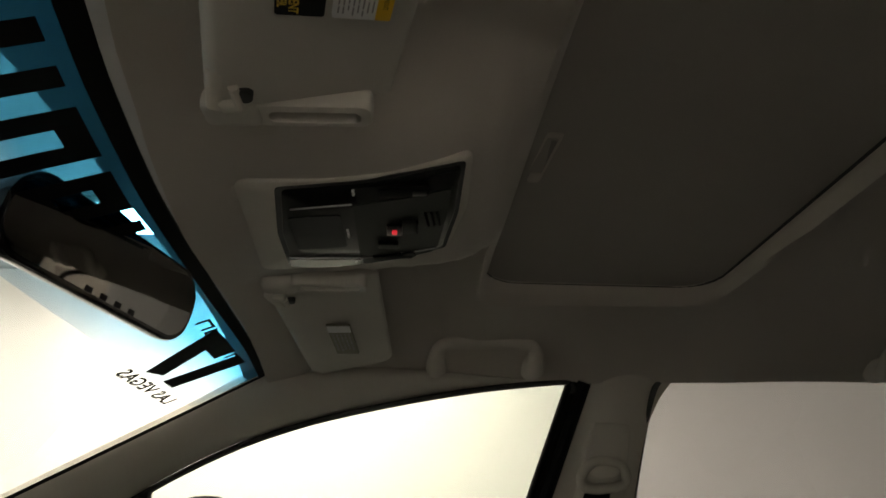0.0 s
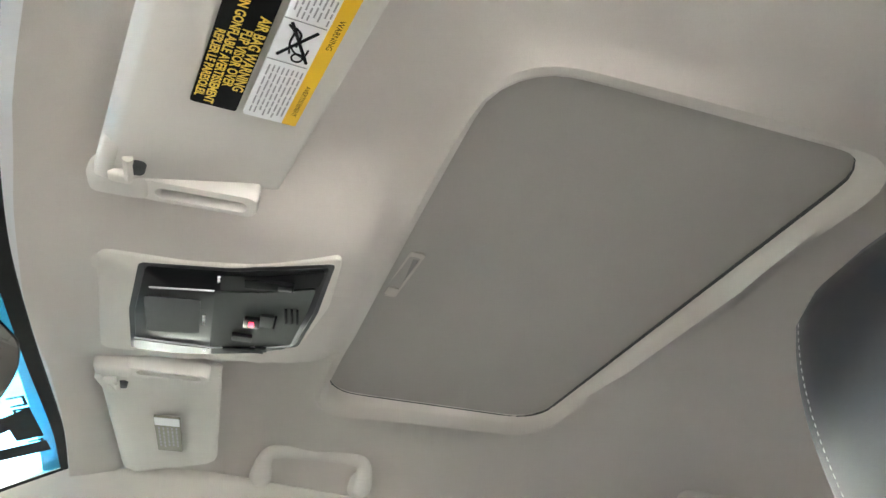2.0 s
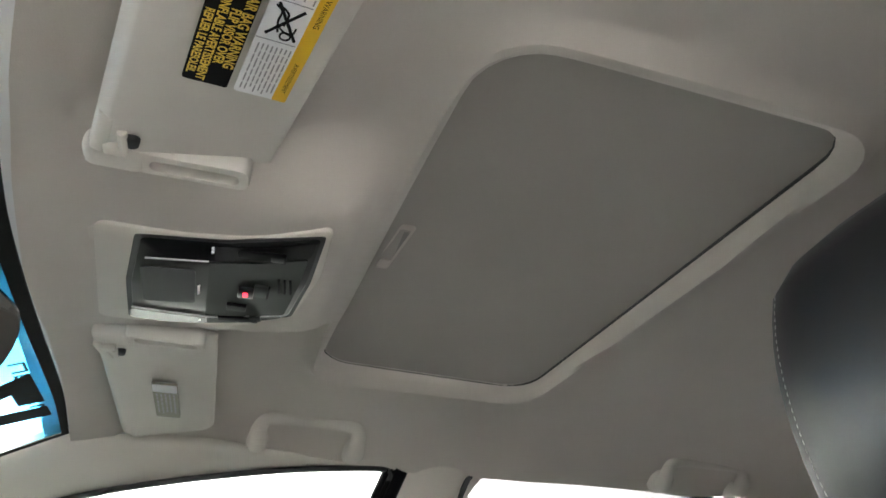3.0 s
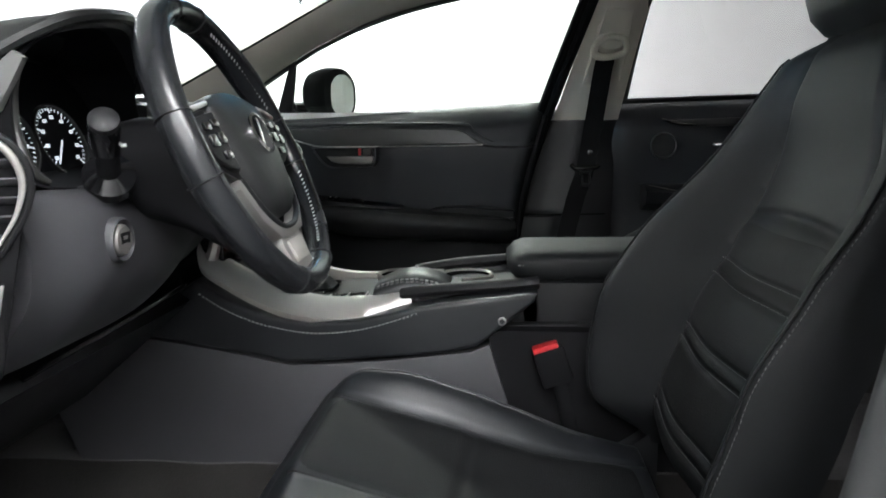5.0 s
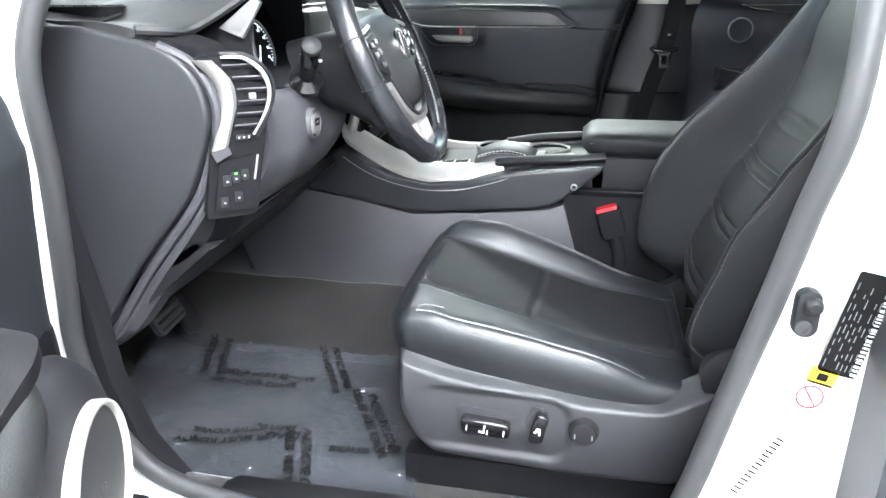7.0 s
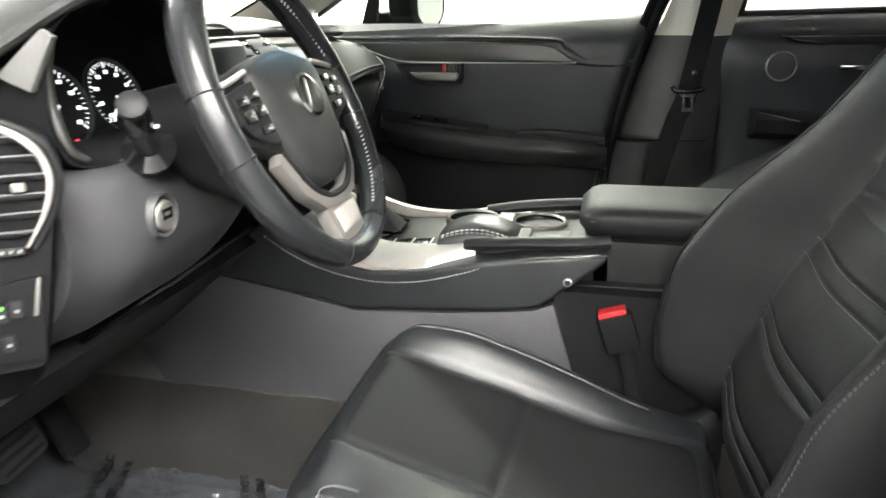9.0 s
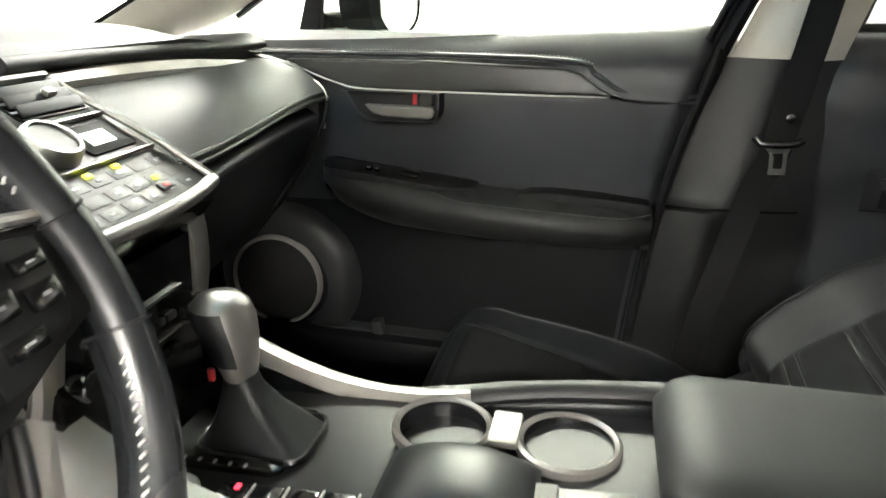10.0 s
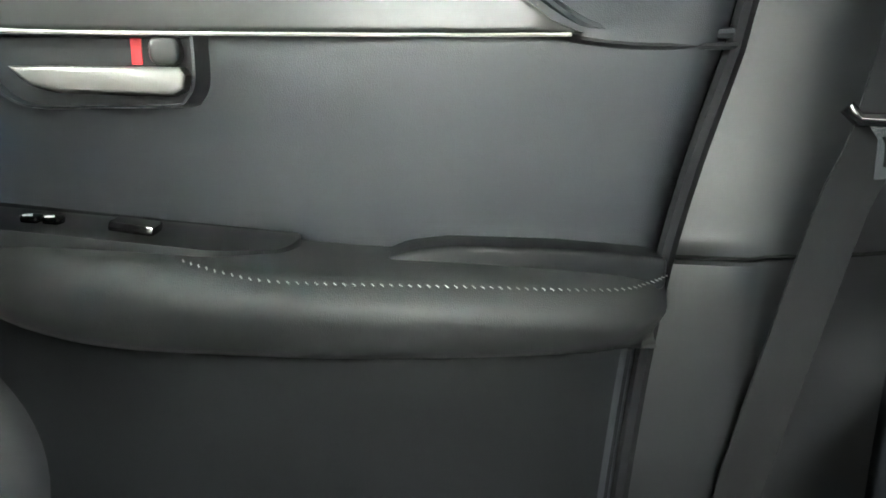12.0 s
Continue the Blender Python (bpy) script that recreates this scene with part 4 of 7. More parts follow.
    oval = rrect(0.880, 0.936, 0.098, 0.116, 0.045, 9)
    part("mirror_glass", loft([[(0.006 + (y - 0.91) * 0.45, y, z) for y, z in oval], [(0.0115 + (y - 0.91) * 0.45, y, z) for y, z in oval]]), MIRROR, mm, "bright mirror glass")
    part("mirror_arm", tube([(-0.13, 0.80, 0.888), (-0.12, 0.86, 0.892), (-0.10, 0.90, 0.90)], [0.03, 0.026, 0.03], 10, flat=0.7), PIANO, mm)
    return d


PIANOGRILLE = material("fine black grille cloth", (0.012, 0.012, 0.013), 0.5, grain=0.9, scale=900, bump=0.6, noise_type="voronoi", second=(0.03, 0.03, 0.031), big=9)
front_door("closed front passenger door with dark leatherette panel and armrest")
# the driver's door: the mirror image, swung wide open on its hinges
HINGE = Vector((-0.27, -0.86, 0))
XF = Matrix.Translation((-0.222, -0.933, 0)) @ Matrix.Rotation(radians(-69), 4, "Z") @ Matrix.Translation(-HINGE) @ Matrix.Diagonal((1, -1, 1, 1))
front_door("driver's front door swung wide open on its hinges", False)
XF = Matrix()


def rear_door():
    d = thing("rear_door", (1.0, 0.80, 0.17), "closed rear door with dark panel, small speaker and chrome handle", "car door", "rear doors")
    def face(u, v):
        z0 = 0.18 + 0.71 * u
        x = 0.738 + 0.74 * v
        z = 0.18 + (0.906 + 0.012 * v - 0.18) * u
        return (x, curve1(DOOR_DEPTH, z0) + 0.045 + 0.02 * smooth01(0.05, 0, v), z)
    part("inner_panel", sheet(face, 40, 30, lambda u, v: (face(u, v)[0], 0.86, face(u, v)[2])), PANEL, d, "dark leatherette inner panel")
    c = (0.866, 0, 0.790)
    rg = part("speaker_ring", turned([(0.034, 0.758), (0.034, 0.734), (0.032, 0.732), (0.030, 0.735)], c, "y", 40, cap=False), STEEL, d, "thin grey speaker ring")
    part("speaker_grille", turned([(0.031, 0.75), (0.031, 0.736), (0.015, 0.734), (0.002, 0.7335)], c, "y", 32), PIANOGRILLE, rg)
    part("bright_line", tube(spline([(0.86, 0.744, 0.858), (0.90, 0.740, 0.846), (0.955, 0.738, 0.842)], 16), [0.0015 + 0.003 * math.sin(math.pi * i / 16) for i in range(17)], 6), CHROME, d, "chrome accent")
    part("trim_strip", prism([(0.865, 0.856), (1.25, 0.862), (1.25, 0.84), (0.96, 0.838)], "y", 0.736, 0.76, 0.003), SMOKE, d)
    part("handle_lever", rbox((1.02, 0.728, 0.790), (0.07, 0.014, 0.012), 0.004), CHROME, d, "chrome lever")
    arm = bmesh.new()
    ring = lambda x, k: [(x, 0.77, 0.69), (x, 0.70 - 0.03 * k, 0.69), (x, 0.675 - 0.03 * k, 0.675), (x, 0.68 - 0.02 * k, 0.645), (x, 0.77, 0.615)]
    loft([ring(0.815 + 0.40 * i / 12, smooth01(0, 0.3, i / 12)) for i in range(13)], bm=arm)
    part("armrest", arm, PLASTIC, d, "black armrest")
    part("armrest_line", tube([(0.82, 0.69, 0.69), (0.90, 0.655, 0.676), (0.96, 0.645, 0.667)], 0.002, 6), CHROME, d)
    part("outer_skin", sheet(lambda u, v: (0.88 + 0.60 * v, 0.90 - 0.05 * (2 * u - 0.9) ** 2, 0.885 * u), 8, 8), PAINT, d)
    window_pane([(0.72, 0.80, 0.895), (1.0, 0.80, 0.900), (1.48, 0.795, 0.912)], [(0.78, 0.636, 1.215), (1.0, 0.636, 1.215), (1.47, 0.63, 1.18)], PRIVACY, d)
    part("window_seal", tube(spline([(0.74, 0.787, 0.905), (1.0, 0.787, 0.911), (1.46, 0.785, 0.921)], 14), 0.007, 8), RUBBER, d)
    edge = spline([(0.772, 0.79, 0.905), (0.79, 0.72, 1.05), (0.808, 0.650, 1.165), (0.835, 0.640, 1.200), (0.90, 0.638, 1.206), (1.10, 0.638, 1.203), (1.36, 0.634, 1.185), (1.45, 0.66, 1.12), (1.47, 0.78, 0.92)], 60)
    part("window_guide", tube(edge, 0.007, 8), RUBBER, d)
    return d


rear_door()
XF = Matrix.Diagonal((1, -1, 1, 1))
rear_door()
XF = Matrix()


# ---- front seats ----
BACK_FRONT = [(0.40, 0.575), (0.50, 0.564), (0.592, 0.577), (0.688, 0.629), (0.794, 0.722), (0.876, 0.772), (0.935, 0.800)]


def crease(v, at, wide):
    return math.exp(-((v - at) / wide) ** 2)


def shield_panel(yc, sg, name, mat, parent, pod):
    """Moulded side shield: rolled over at the top and the front, with a sunk switch field if pod is set."""
    top_line = [(0.206, 0.414), (0.225, 0.408), (0.255, 0.399), (0.295, 0.390), (0.376, 0.380), (0.428, 0.374), (0.505, 0.366), (0.576, 0.368), (0.62, 0.390), (0.660, 0.420)]
    low_line = [(0.206, 0.33), (0.225, 0.285), (0.240, 0.255), (0.268, 0.232), (0.352, 0.228), (0.50, 0.224), (0.60, 0.224), (0.66, 0.25)]
    def at(u, v):
        x = 0.206 + 0.454 * u ** 1.25
        z0, z1 = curve1(low_line, x), curve1(top_line, x)
        z = z0 + (z1 - z0) * v
        out = 0.216 + 0.008 * math.sin(math.pi * min(1, v * 1.05)) - 0.022 * smooth01(0.88, 1.0, v) ** 2 - 0.030 * smooth01(0.22, 0.0, v) ** 2
        out -= 0.035 * smooth01(0.075, 0.0, u) ** 2
        if pod:
            dx, dz = abs(x - 0.350) - 0.082, abs(z - 0.315 + 0.03 * (x - 0.35)) - 0.018
            d = math.hypot(max(dx, 0), max(dz, 0)) + min(max(dx, dz), 0) - 0.030
            out -= 0.0065 * smooth01(0.007, -0.007, d) * smooth01(0.225, 0.30, x)
        return Vector((x, yc + sg * out, z))
    return part(name, sheet(at, 110, 60, lambda u, v: Vector((at(u, v).x, yc + sg * 0.165, at(u, v).z))), mat, parent, "black plastic side shield", 50)


def front_seat(yc, side, word, recline=0.0):
    """side: the sign of the outboard direction."""
    s = thing("front_seat", (0.42, yc, 0.17), word, "car seat", "front seats")
    W = 0.186
    mid_z = [(0.19, 0.448), (0.205, 0.470), (0.225, 0.481), (0.26, 0.473), (0.30, 0.461), (0.38, 0.439), (0.44, 0.420), (0.50, 0.405), (0.60, 0.395)]
    out_z = [(0.19, 0.446), (0.205, 0.462), (0.225, 0.473), (0.25, 0.473), (0.29, 0.465), (0.343, 0.457), (0.397, 0.447), (0.45, 0.435), (0.49, 0.426), (0.53, 0.412), (0.56, 0.398), (0.62, 0.385)]
    in_z = [(0.19, 0.446), (0.205, 0.470), (0.225, 0.490), (0.25, 0.501), (0.30, 0.498), (0.373, 0.478), (0.457, 0.448), (0.542, 0.415), (0.62, 0.395)]
    # cushion: u from front to back, v across
    def top(u, v):
        q = 2 * v - 1
        o = q * side
        x = 0.196 + 0.43 * u + (0.010 * q ** 4 + 0.020 * q ** 10) * (1 - u) ** 5
        z = curve1(mid_z, x)
        if o > 0:
            z += (curve1(out_z, x) - z) * smooth01(0.42, 0.93, o) - 0.004 * smooth01(0.95, 1, o)
        else:
            z += (curve1(in_z, x) - z) * smooth01(0.50, 0.78, -o) - 0.020 * smooth01(0.80, 1, -o) ** 2
        z -= 0.0045 * crease(abs(q), 0.55, 0.022) * smooth01(0.03, 0.12, u) + 0.004 * crease(x, 0.398 + 0.012 * q, 0.006) * smooth01(0.56, 0.52, abs(q))
        z -= 0.004 * smooth01(0.53, 0.0, abs(q)) * smooth01(0.1, 0.4, u)
        return Vector((x, yc + q * (W + 0.006 * math.sin(math.pi * u)), z))
    bm = bmesh.new()
    nu, nv = 70, 64
    grid = [[top((i / nu) ** 1.3, j / nv) for j in range(nv + 1)] for i in range(nu + 1)]
    V = [[bm.verts.new(p) for p in row] for row in grid]
    for i in range(nu):
        for j in range(nv):
            bm.faces.new((V[i][j], V[i + 1][j], V[i + 1][j + 1], V[i][j + 1]))
    walk_rim = [(i, 0) for i in range(nu, 0, -1)] + [(0, j) for j in range(nv)] + [(i, nv) for i in range(nu)] + [(nu, j) for j in range(nv, 0, -1)]
    rim = [grid[i][j] for i, j in walk_rim]
    prev = [V[i][j] for i, j in walk_rim]
    k = len(rim)
    centre = Vector((0.41, yc, 0))
    outs = []
    for i, p in enumerate(rim):
        tan = rim[(i + 3) % k] - rim[i - 3]
        d = Vector((tan.y, -tan.x, 0)).normalized()
        outs.append(d if d.dot(Vector((p.x, p.y, 0)) - centre) > 0 else -d)
    for out, drop in ((0.0035, 0.0025), (0.007, 0.0075), (0.0105, 0.016), (0.0125, 0.028), (0.012, 0.042), (0.009, 0.056), (0.005, 0.070), (0.0, 0.090)):
        nxt = [bm.verts.new(p + d * out * (1 + 0.5 * max(0.0, -d.x)) - Vector((0, 0, drop))) for p, d in zip(rim, outs)]
        for i in range(k):
            bm.faces.new((prev[i], prev[(i + 1) % k], nxt[(i + 1) % k], nxt[i]))
        prev = nxt
    bm.faces.new(prev)
    cu = part("cushion", bm, LEATHER, s, "black leather seat cushion", 60)
    ins = lambda u, v: top(0.05 + 0.93 * u, 0.5 + (v - 0.5) * 0.545) + Vector((0, 0, 0.0030 - 0.0045 * abs(2 * v - 1) ** 10 - 0.0045 * abs(2 * u - 1) ** 18))
    part("insert", sheet(ins, 90, 30), PERF, cu, "perforated leather insert", 60)
    for sg in (1, -1):
        edge = sg * (0.487 if sg == side else 0.40)
        seam = [top(0.045 + 0.80 * i / 60, 0.5 + edge) for i in range(61)]
        part("side_piping", tube(seam, 0.0016, 6), LEATHER, cu)
        thread = [p + Vector((0, sg * 0.004, 0.0006)) for p in seam]
        part("side_stitching", stitches(thread, (0, sg * 0.5, 0.9), 0.0036, 0.0018, 0.00034 if sg == side < 0 else 0.0003), THREAD if sg == side < 0 else FAINTTHREAD, cu, "white seam stitching" if side < 0 else "")
        if sg == side < 0:
            corner = spline([seam[0] + Vector((-0.004, sg * 0.006, -0.012)), seam[0] + Vector((0, sg * 0.003, 0.001)), top(0.06, 0.5 + edge * 0.97) + Vector((0, 0, 0.002)), top(0.10, 0.5 + edge * 0.93) + Vector((0, 0, 0.002)), top(0.16, 0.5 + edge * 0.92) + Vector((0, 0, 0.0015))], 24)
            part("corner_piping", tube(corner, 0.0005, 6), FAINTTHREAD, cu, "pale corner seam")
        inner = [top(0.045 + 0.9 * i / 60, 0.5 + sg * 0.277) + Vector((0, 0, 0.001)) for i in range(61)]
        part("insert_piping", tube(inner, 0.0013, 6), PERF, cu)
    lean = Matrix.Translation((0.63, 0, 0.43)) @ Matrix.Rotation(radians(recline), 4, "Y") @ Matrix.Translation((-0.63, 0, -0.43))
    # backrest: u up the back, v across, with a sunk insert between tall bolsters
    PLEATS = (0.668, 0.650, 0.584, 0.566, 0.500, 0.482)
    def back(u, v):
        q = 2 * v - 1
        z = 0.40 + 0.53 * u
        wid = curve1([(0.0, 0.200), (0.3, 0.222), (0.6, 0.215), (0.85, 0.19), (1.0, 0.135)], u)
        x = curve1(BACK_FRONT, z)
        edge = curve1([(0.0, 0.60), (0.45, 0.60), (0.62, 0.57), (1.0, 0.50)], u)
        bol = smooth01(edge, edge + 0.27, abs(q))
        depth = curve1([(0.0, 0.055), (0.19, 0.084), (0.35, 0.106), (0.5, 0.108), (0.6, 0.094), (0.75, 0.052), (0.88, 0.018), (1.0, 0.006)], u)
        x += depth * (1 - bol * (0.42 if q * side > 0 else 1.0)) - 0.010 * smooth01(edge, 0.0, abs(q)) * smooth01(0.75, 0.55, u)
        x += 0.0055 * crease(abs(q), edge, 0.022) * smooth01(1.0, 0.9, u)
        x += 0.07 * smooth01(0.16, 0.0, u) ** 2 + 0.080 * smooth01(0.86, 1.0, abs(q)) ** 2 + 0.03 * smooth01(0.93, 1.0, u) ** 2
        zz = z + 0.012 * (1 - abs(q) ** 2) * smooth01(0.8, 1, u)
        flat_in = 1 - smooth01(edge - 0.06, edge, abs(q))
        for zp in PLEATS:
            x += 0.0042 * crease(z, zp, 0.0038) * flat_in
        x += 0.006 * crease(z, 0.722 + 0.010 * (1 - (q / edge) ** 2), 0.006) * flat_in
        return lean @ Vector((x, yc + q * wid, zz))
    def rear(u, v):
        p = lean.inverted() @ back(u, v)
        q = 2 * v - 1
        front = curve1(BACK_FRONT, 0.40 + 0.53 * u)
        return lean @ Vector((front + 0.175 - 0.05 * abs(q) ** 3 - 0.06 * u ** 4, p.y * 0.96 + yc * 0.04, p.z))
    b = part("backrest", sheet(back, 150, 70, rear), BACKSKIN, s, "black leather backrest with high bolsters", 60)
    bi = lambda u, v: back(0.08 + 0.52 * u, 0.5 + (v - 0.5) * 0.585) + Vector((-0.0025 + 0.004 * abs(2 * v - 1) ** 12 + 0.004 * abs(2 * u - 1) ** 24, 0, 0))
    part("insert", sheet(bi, 110, 24), PERF, b, "pleated perforated insert", 60)
    for sg in (1, -1):
        seam = [back(0.06 + 0.9 * i / 60, 0.5 + sg * 0.440) + Vector((-0.0015, sg * 0.002, 0)) for i in range(61)]
        part("bolster_piping", tube(seam, 0.0016, 6), BACKSKIN, b)
        part("bolster_stitching", stitches([p + Vector((0.004, sg * 0.006, 0)) for p in seam], (-0.5, sg * 0.8, 0.2), 0.0035, 0.002, 0.0003), FAINTTHREAD, b, "grey seam stitching")
    for zp in PLEATS:
        row = [back((zp - 0.40) / 0.53, 0.5 + (j / 30 - 0.5) * 0.565) + Vector((-0.0045, 0, 0)) for j in range(31)]
        part("pleat_stitching", stitches(row, (-0.9, 0, 0.4), 0.0048, 0.0008, 0.00035), FAINTTHREAD, b, "pale pleat seams")
    # headrest
    rings = []
    for i in range(15):
        t = i / 14
        z = 0.918 + 0.274 * t
        w = 0.148 * (1 - 0.16 * abs(2 * t - 0.9) ** 3) * (0.62 if i in (0, 14) else 0.9 if i in (1, 13) else 1)
        dpt = 0.062 * (0.55 if i in (0, 14) else 0.88 if i in (1, 13) else 1)
        xc = 0.880 - 0.022 * t - 0.02 * math.sin(math.pi * t)
        rings.append([lean @ Vector((xc + dpt * (math.copysign(abs(math.cos(a)) ** 0.7, math.cos(a))) - 0.012 * (math.sin(a)) ** 2 * (1 if math.cos(a) < 0 else 0),
                       yc - side * 0.028 + w * math.copysign(abs(math.sin(a)) ** 0.8, math.sin(a)), z)) for a in (2 * math.pi * k / 36 for k in range(36))])
    h = part("headrest", loft(rings), LEATHER, s, "black leather headrest", 60)
    for sg in (1, -1):
        part("post", tube([lean @ Vector((0.85, yc + sg * 0.055, 0.90)), lean @ Vector((0.845, yc + sg * 0.055, 0.965))], 0.006, 10), CHROME, h, "chrome post")
        hs = [Vector(rings[i][18 + sg * 5]) for i in range(1, 14)]
        part("headrest_stitching", stitches([p + Vector((-0.0005, 0, 0)) for p in hs], (-0.8, -sg * 0.5, 0), 0.004, 0.0025, 0.0006), THREAD, h, "pale seam stitching")
    # plinth with moulded side shields
    for sg in (1, -1):
        powered = sg == side and side < 0
        sh = shield_panel(yc, sg, "side_shield", ENDGREY, s, powered)
        if powered:
            y0 = yc + sg * 0.2135
            ramp = lambda pts, y1, mat, name, label, par: part(name, prism(pts, "y", y0 + sg * 0.002, y1, 0.0035, 3), mat, par, label)
            long_bed = [(0.2985, 0.334), (0.306, 0.341), (0.376, 0.334), (0.383, 0.327), (0.382, 0.300), (0.376, 0.296), (0.308, 0.299), (0.300, 0.306)]
            bed = ramp(long_bed, y0 + sg * 0.0035, ENDGREY, "switch_bed", "grey switch bed", sh)
            ramp([(0.307, 0.323), (0.312, 0.328), (0.373, 0.323), (0.379, 0.318), (0.378, 0.304), (0.373, 0.300), (0.314, 0.301), (0.309, 0.306)], y0 + sg * 0.019, PIANO, "seat_switch", "long seat slide switch", bed)
            ramp([(0.396, 0.300), (0.405, 0.342), (0.412, 0.350), (0.424, 0.348), (0.420, 0.296), (0.410, 0.292), (0.399, 0.294)], y0 + sg * 0.0035, ENDGREY, "switch_bed", "grey switch bed", sh)
            ramp([(0.405, 0.302), (0.413, 0.340), (0.419, 0.346), (0.430, 0.344), (0.433, 0.338), (0.426, 0.302), (0.420, 0.298), (0.409, 0.298)], y0 + sg * 0.020, PIANO, "recline_switch", "upright backrest switch", bed)
            yo = y0 + sg * 0.0195
            for x, z, w, hh in ((0.316, 0.314, 0.0014, 0.009), (0.370, 0.310, 0.0014, 0.009), (0.342, 0.315, 0.0022, 0.010), (0.338, 0.309, 0.008, 0.0022), (0.346, 0.309, 0.002, 0.006), (0.419, 0.323, 0.006, 0.004), (0.421, 0.317, 0.0025, 0.006), (0.415, 0.319, 0.004, 0.002)):
                part("switch_mark", rbox((x, yo + sg * 0.0008, z), (w, 0.001, hh), 0, (0, 6, 0)), WHITE, bed)
            lum = part("lumbar_switch", turned([(0.0220, -sg * 0.006), (0.0220, sg * 0.001), (0.0205, sg * 0.003), (0.0195, 0.0), (0.0185, sg * 0.007), (0.0165, sg * 0.0095), (0.010, sg * 0.0105), (0.002, sg * 0.010)], (0.482, y0 + sg * 0.008, 0.321), "y", 40), PLASTIC, sh, "round lumbar switch")
            for dx in (-0.012, 0.012):
                part("switch_mark", rbox((0.482 + dx, y0 + sg * 0.0182, 0.318), (0.0018, 0.001, 0.008), 0), GREYP, lum)
    part("plinth", prism([(0.225, 0.385), (0.25, 0.385), (0.62, 0.36), (0.63, 0.225), (0.24, 0.225), (0.225, 0.26)], "y", yc - 0.165, yc + 0.165, 0.01), PLASTIC, s)
    for sg in (1, -1):
        part("rail", rbox((0.44, yc + sg * 0.17, 0.195), (0.46, 0.04, 0.058), 0.006), MATTE, s, "black seat rail")
    part("recliner_cover", turned([(0.045, 0), (0.045, side * 0.018), (0.035, side * 0.024), (0.004, side * 0.025)], (0.675, yc + side * 0.190, 0.42), "y", 28), PLASTIC, s)
    return s


front_seat(-0.365, -1, "black leather driver's seat with power switches on its side")
front_seat(0.365, 1, "black leather passenger seat with its back laid far down", 32)


# ---- dashboard ----
dash = thing("dashboard", (-0.2, 0, 0.45), "black dashboard with silver centre panel, vents and leather pads", "dashboard")


def dash_piece(name, rows, y0, y1, mat, ny=30, bow=0.0, label="", parent=None, bend=None, per=8):
    """A body swept across y: rows are (x, z) down its section, closed behind; bend(y) shifts it in x and z."""
    prof = spline([(x, z, 0) for x, z in rows], per * (len(rows) - 1))
    rings = []
    for i in range(ny + 1):
        y = y0 + (y1 - y0) * i / ny
        dx, dz = bend(y) if bend else (bow * (2 * i / ny - 1) ** 2, 0)
        rings.append([(p.x + dx, y, p.y + dz) for p in prof])
    return part(name, loft(rings), mat, parent or dash, label)


# top pad reaching under the windscreen
def top_pad():
    def f(u, v):
        y = -0.665 + 1.33 * v
        front = -0.78 + 0.10 * (abs(y) / 0.66) ** 2
        rear = -0.165 + (0.03 if y < -0.13 else 0.0) - 0.02 * (abs(y) / 0.66) ** 3
        x = front + (rear - front) * u
        z = 0.80 + 0.105 * smooth01(0.0, 0.55, u) - 0.018 * smooth01(0.75, 1.0, u)
        z -= 0.035 * smooth01(0.40, 0.68, y)
        z -= 0.022 * smooth01(-0.5, -0.68, y)
        return (x, y, z)
    return part("top_pad", sheet(f, 40, 60, lambda u, v: (f(u, v)[0] - 0.01, f(u, v)[1], f(u, v)[2] - 0.03)), DASH, dash, "soft black top pad")


top_pad()
# passenger side: brow, silver blade, leather pad, glove box face
sweep = lambda y: (0.065 * smooth01(0.62, 0.08, y) - 0.004, 0.004)
flat = lambda y: (0.0 + 0.012 * smooth01(0.62, 0.1, y), 0.012 * smooth01(0.7, 0.2, y))
dash_piece("brow", [(-0.24, 0.880), (-0.20, 0.883), (-0.176, 0.874), (-0.172, 0.862), (-0.20, 0.855), (-0.25, 0.86)], 0.09, 0.655, DASH, label="soft brow above the blade", bend=flat)
blade = bmesh.new()
rings = []
for i in range(31):
    t = i / 30
    y = 0.115 + 0.535 * t
    h = 0.004 + 0.018 * math.sin(math.pi * min(1, t * 0.95 + 0.12)) ** 0.7
    dx, dz = flat(y)
    x, z = -0.176 + dx, 0.846 + dz - 0.008 * t
    rings.append([(x - 0.02, y, z + h * 0.6), (x + 0.003, y, z + h * 0.5), (x + 0.009, y, z), (x + 0.004, y, z - h * 0.5), (x - 0.02, y, z - h * 0.6)])
part("silver_blade", loft(rings, bm=blade), SILVER, dash, "satin silver blade")
PAD = [(-0.25, 0.848), (-0.19, 0.842), (-0.15, 0.838), (-0.10, 0.822), (-0.066, 0.795), (-0.060, 0.780), (-0.075, 0.770), (-0.12, 0.765), (-0.25, 0.78)]
dash_piece("leather_pad", PAD, 0.085, 0.64, PADSKIN, 40, label="black leather pad with twin seams", bend=sweep)
for k, off in enumerate((0.0, 0.008)):
    line = [(-0.0625 + off * 0.5 + sweep(0.10 + 0.53 * i / 60)[0] + 0.0035 - 0.002 * k, 0.10 + 0.53 * i / 60, 0.790 - off + 0.004) for i in range(61)]
    part("pad_piping", tube(line, 0.0022, 6), LEATHER, dash)
    part("pad_stitching", stitches([(x + 0.003, y, z) for x, y, z in line], (0.9, 0, 0.3), 0.004, 0.003, 0.0005), DARKTHREAD, dash, "fine grey seam")
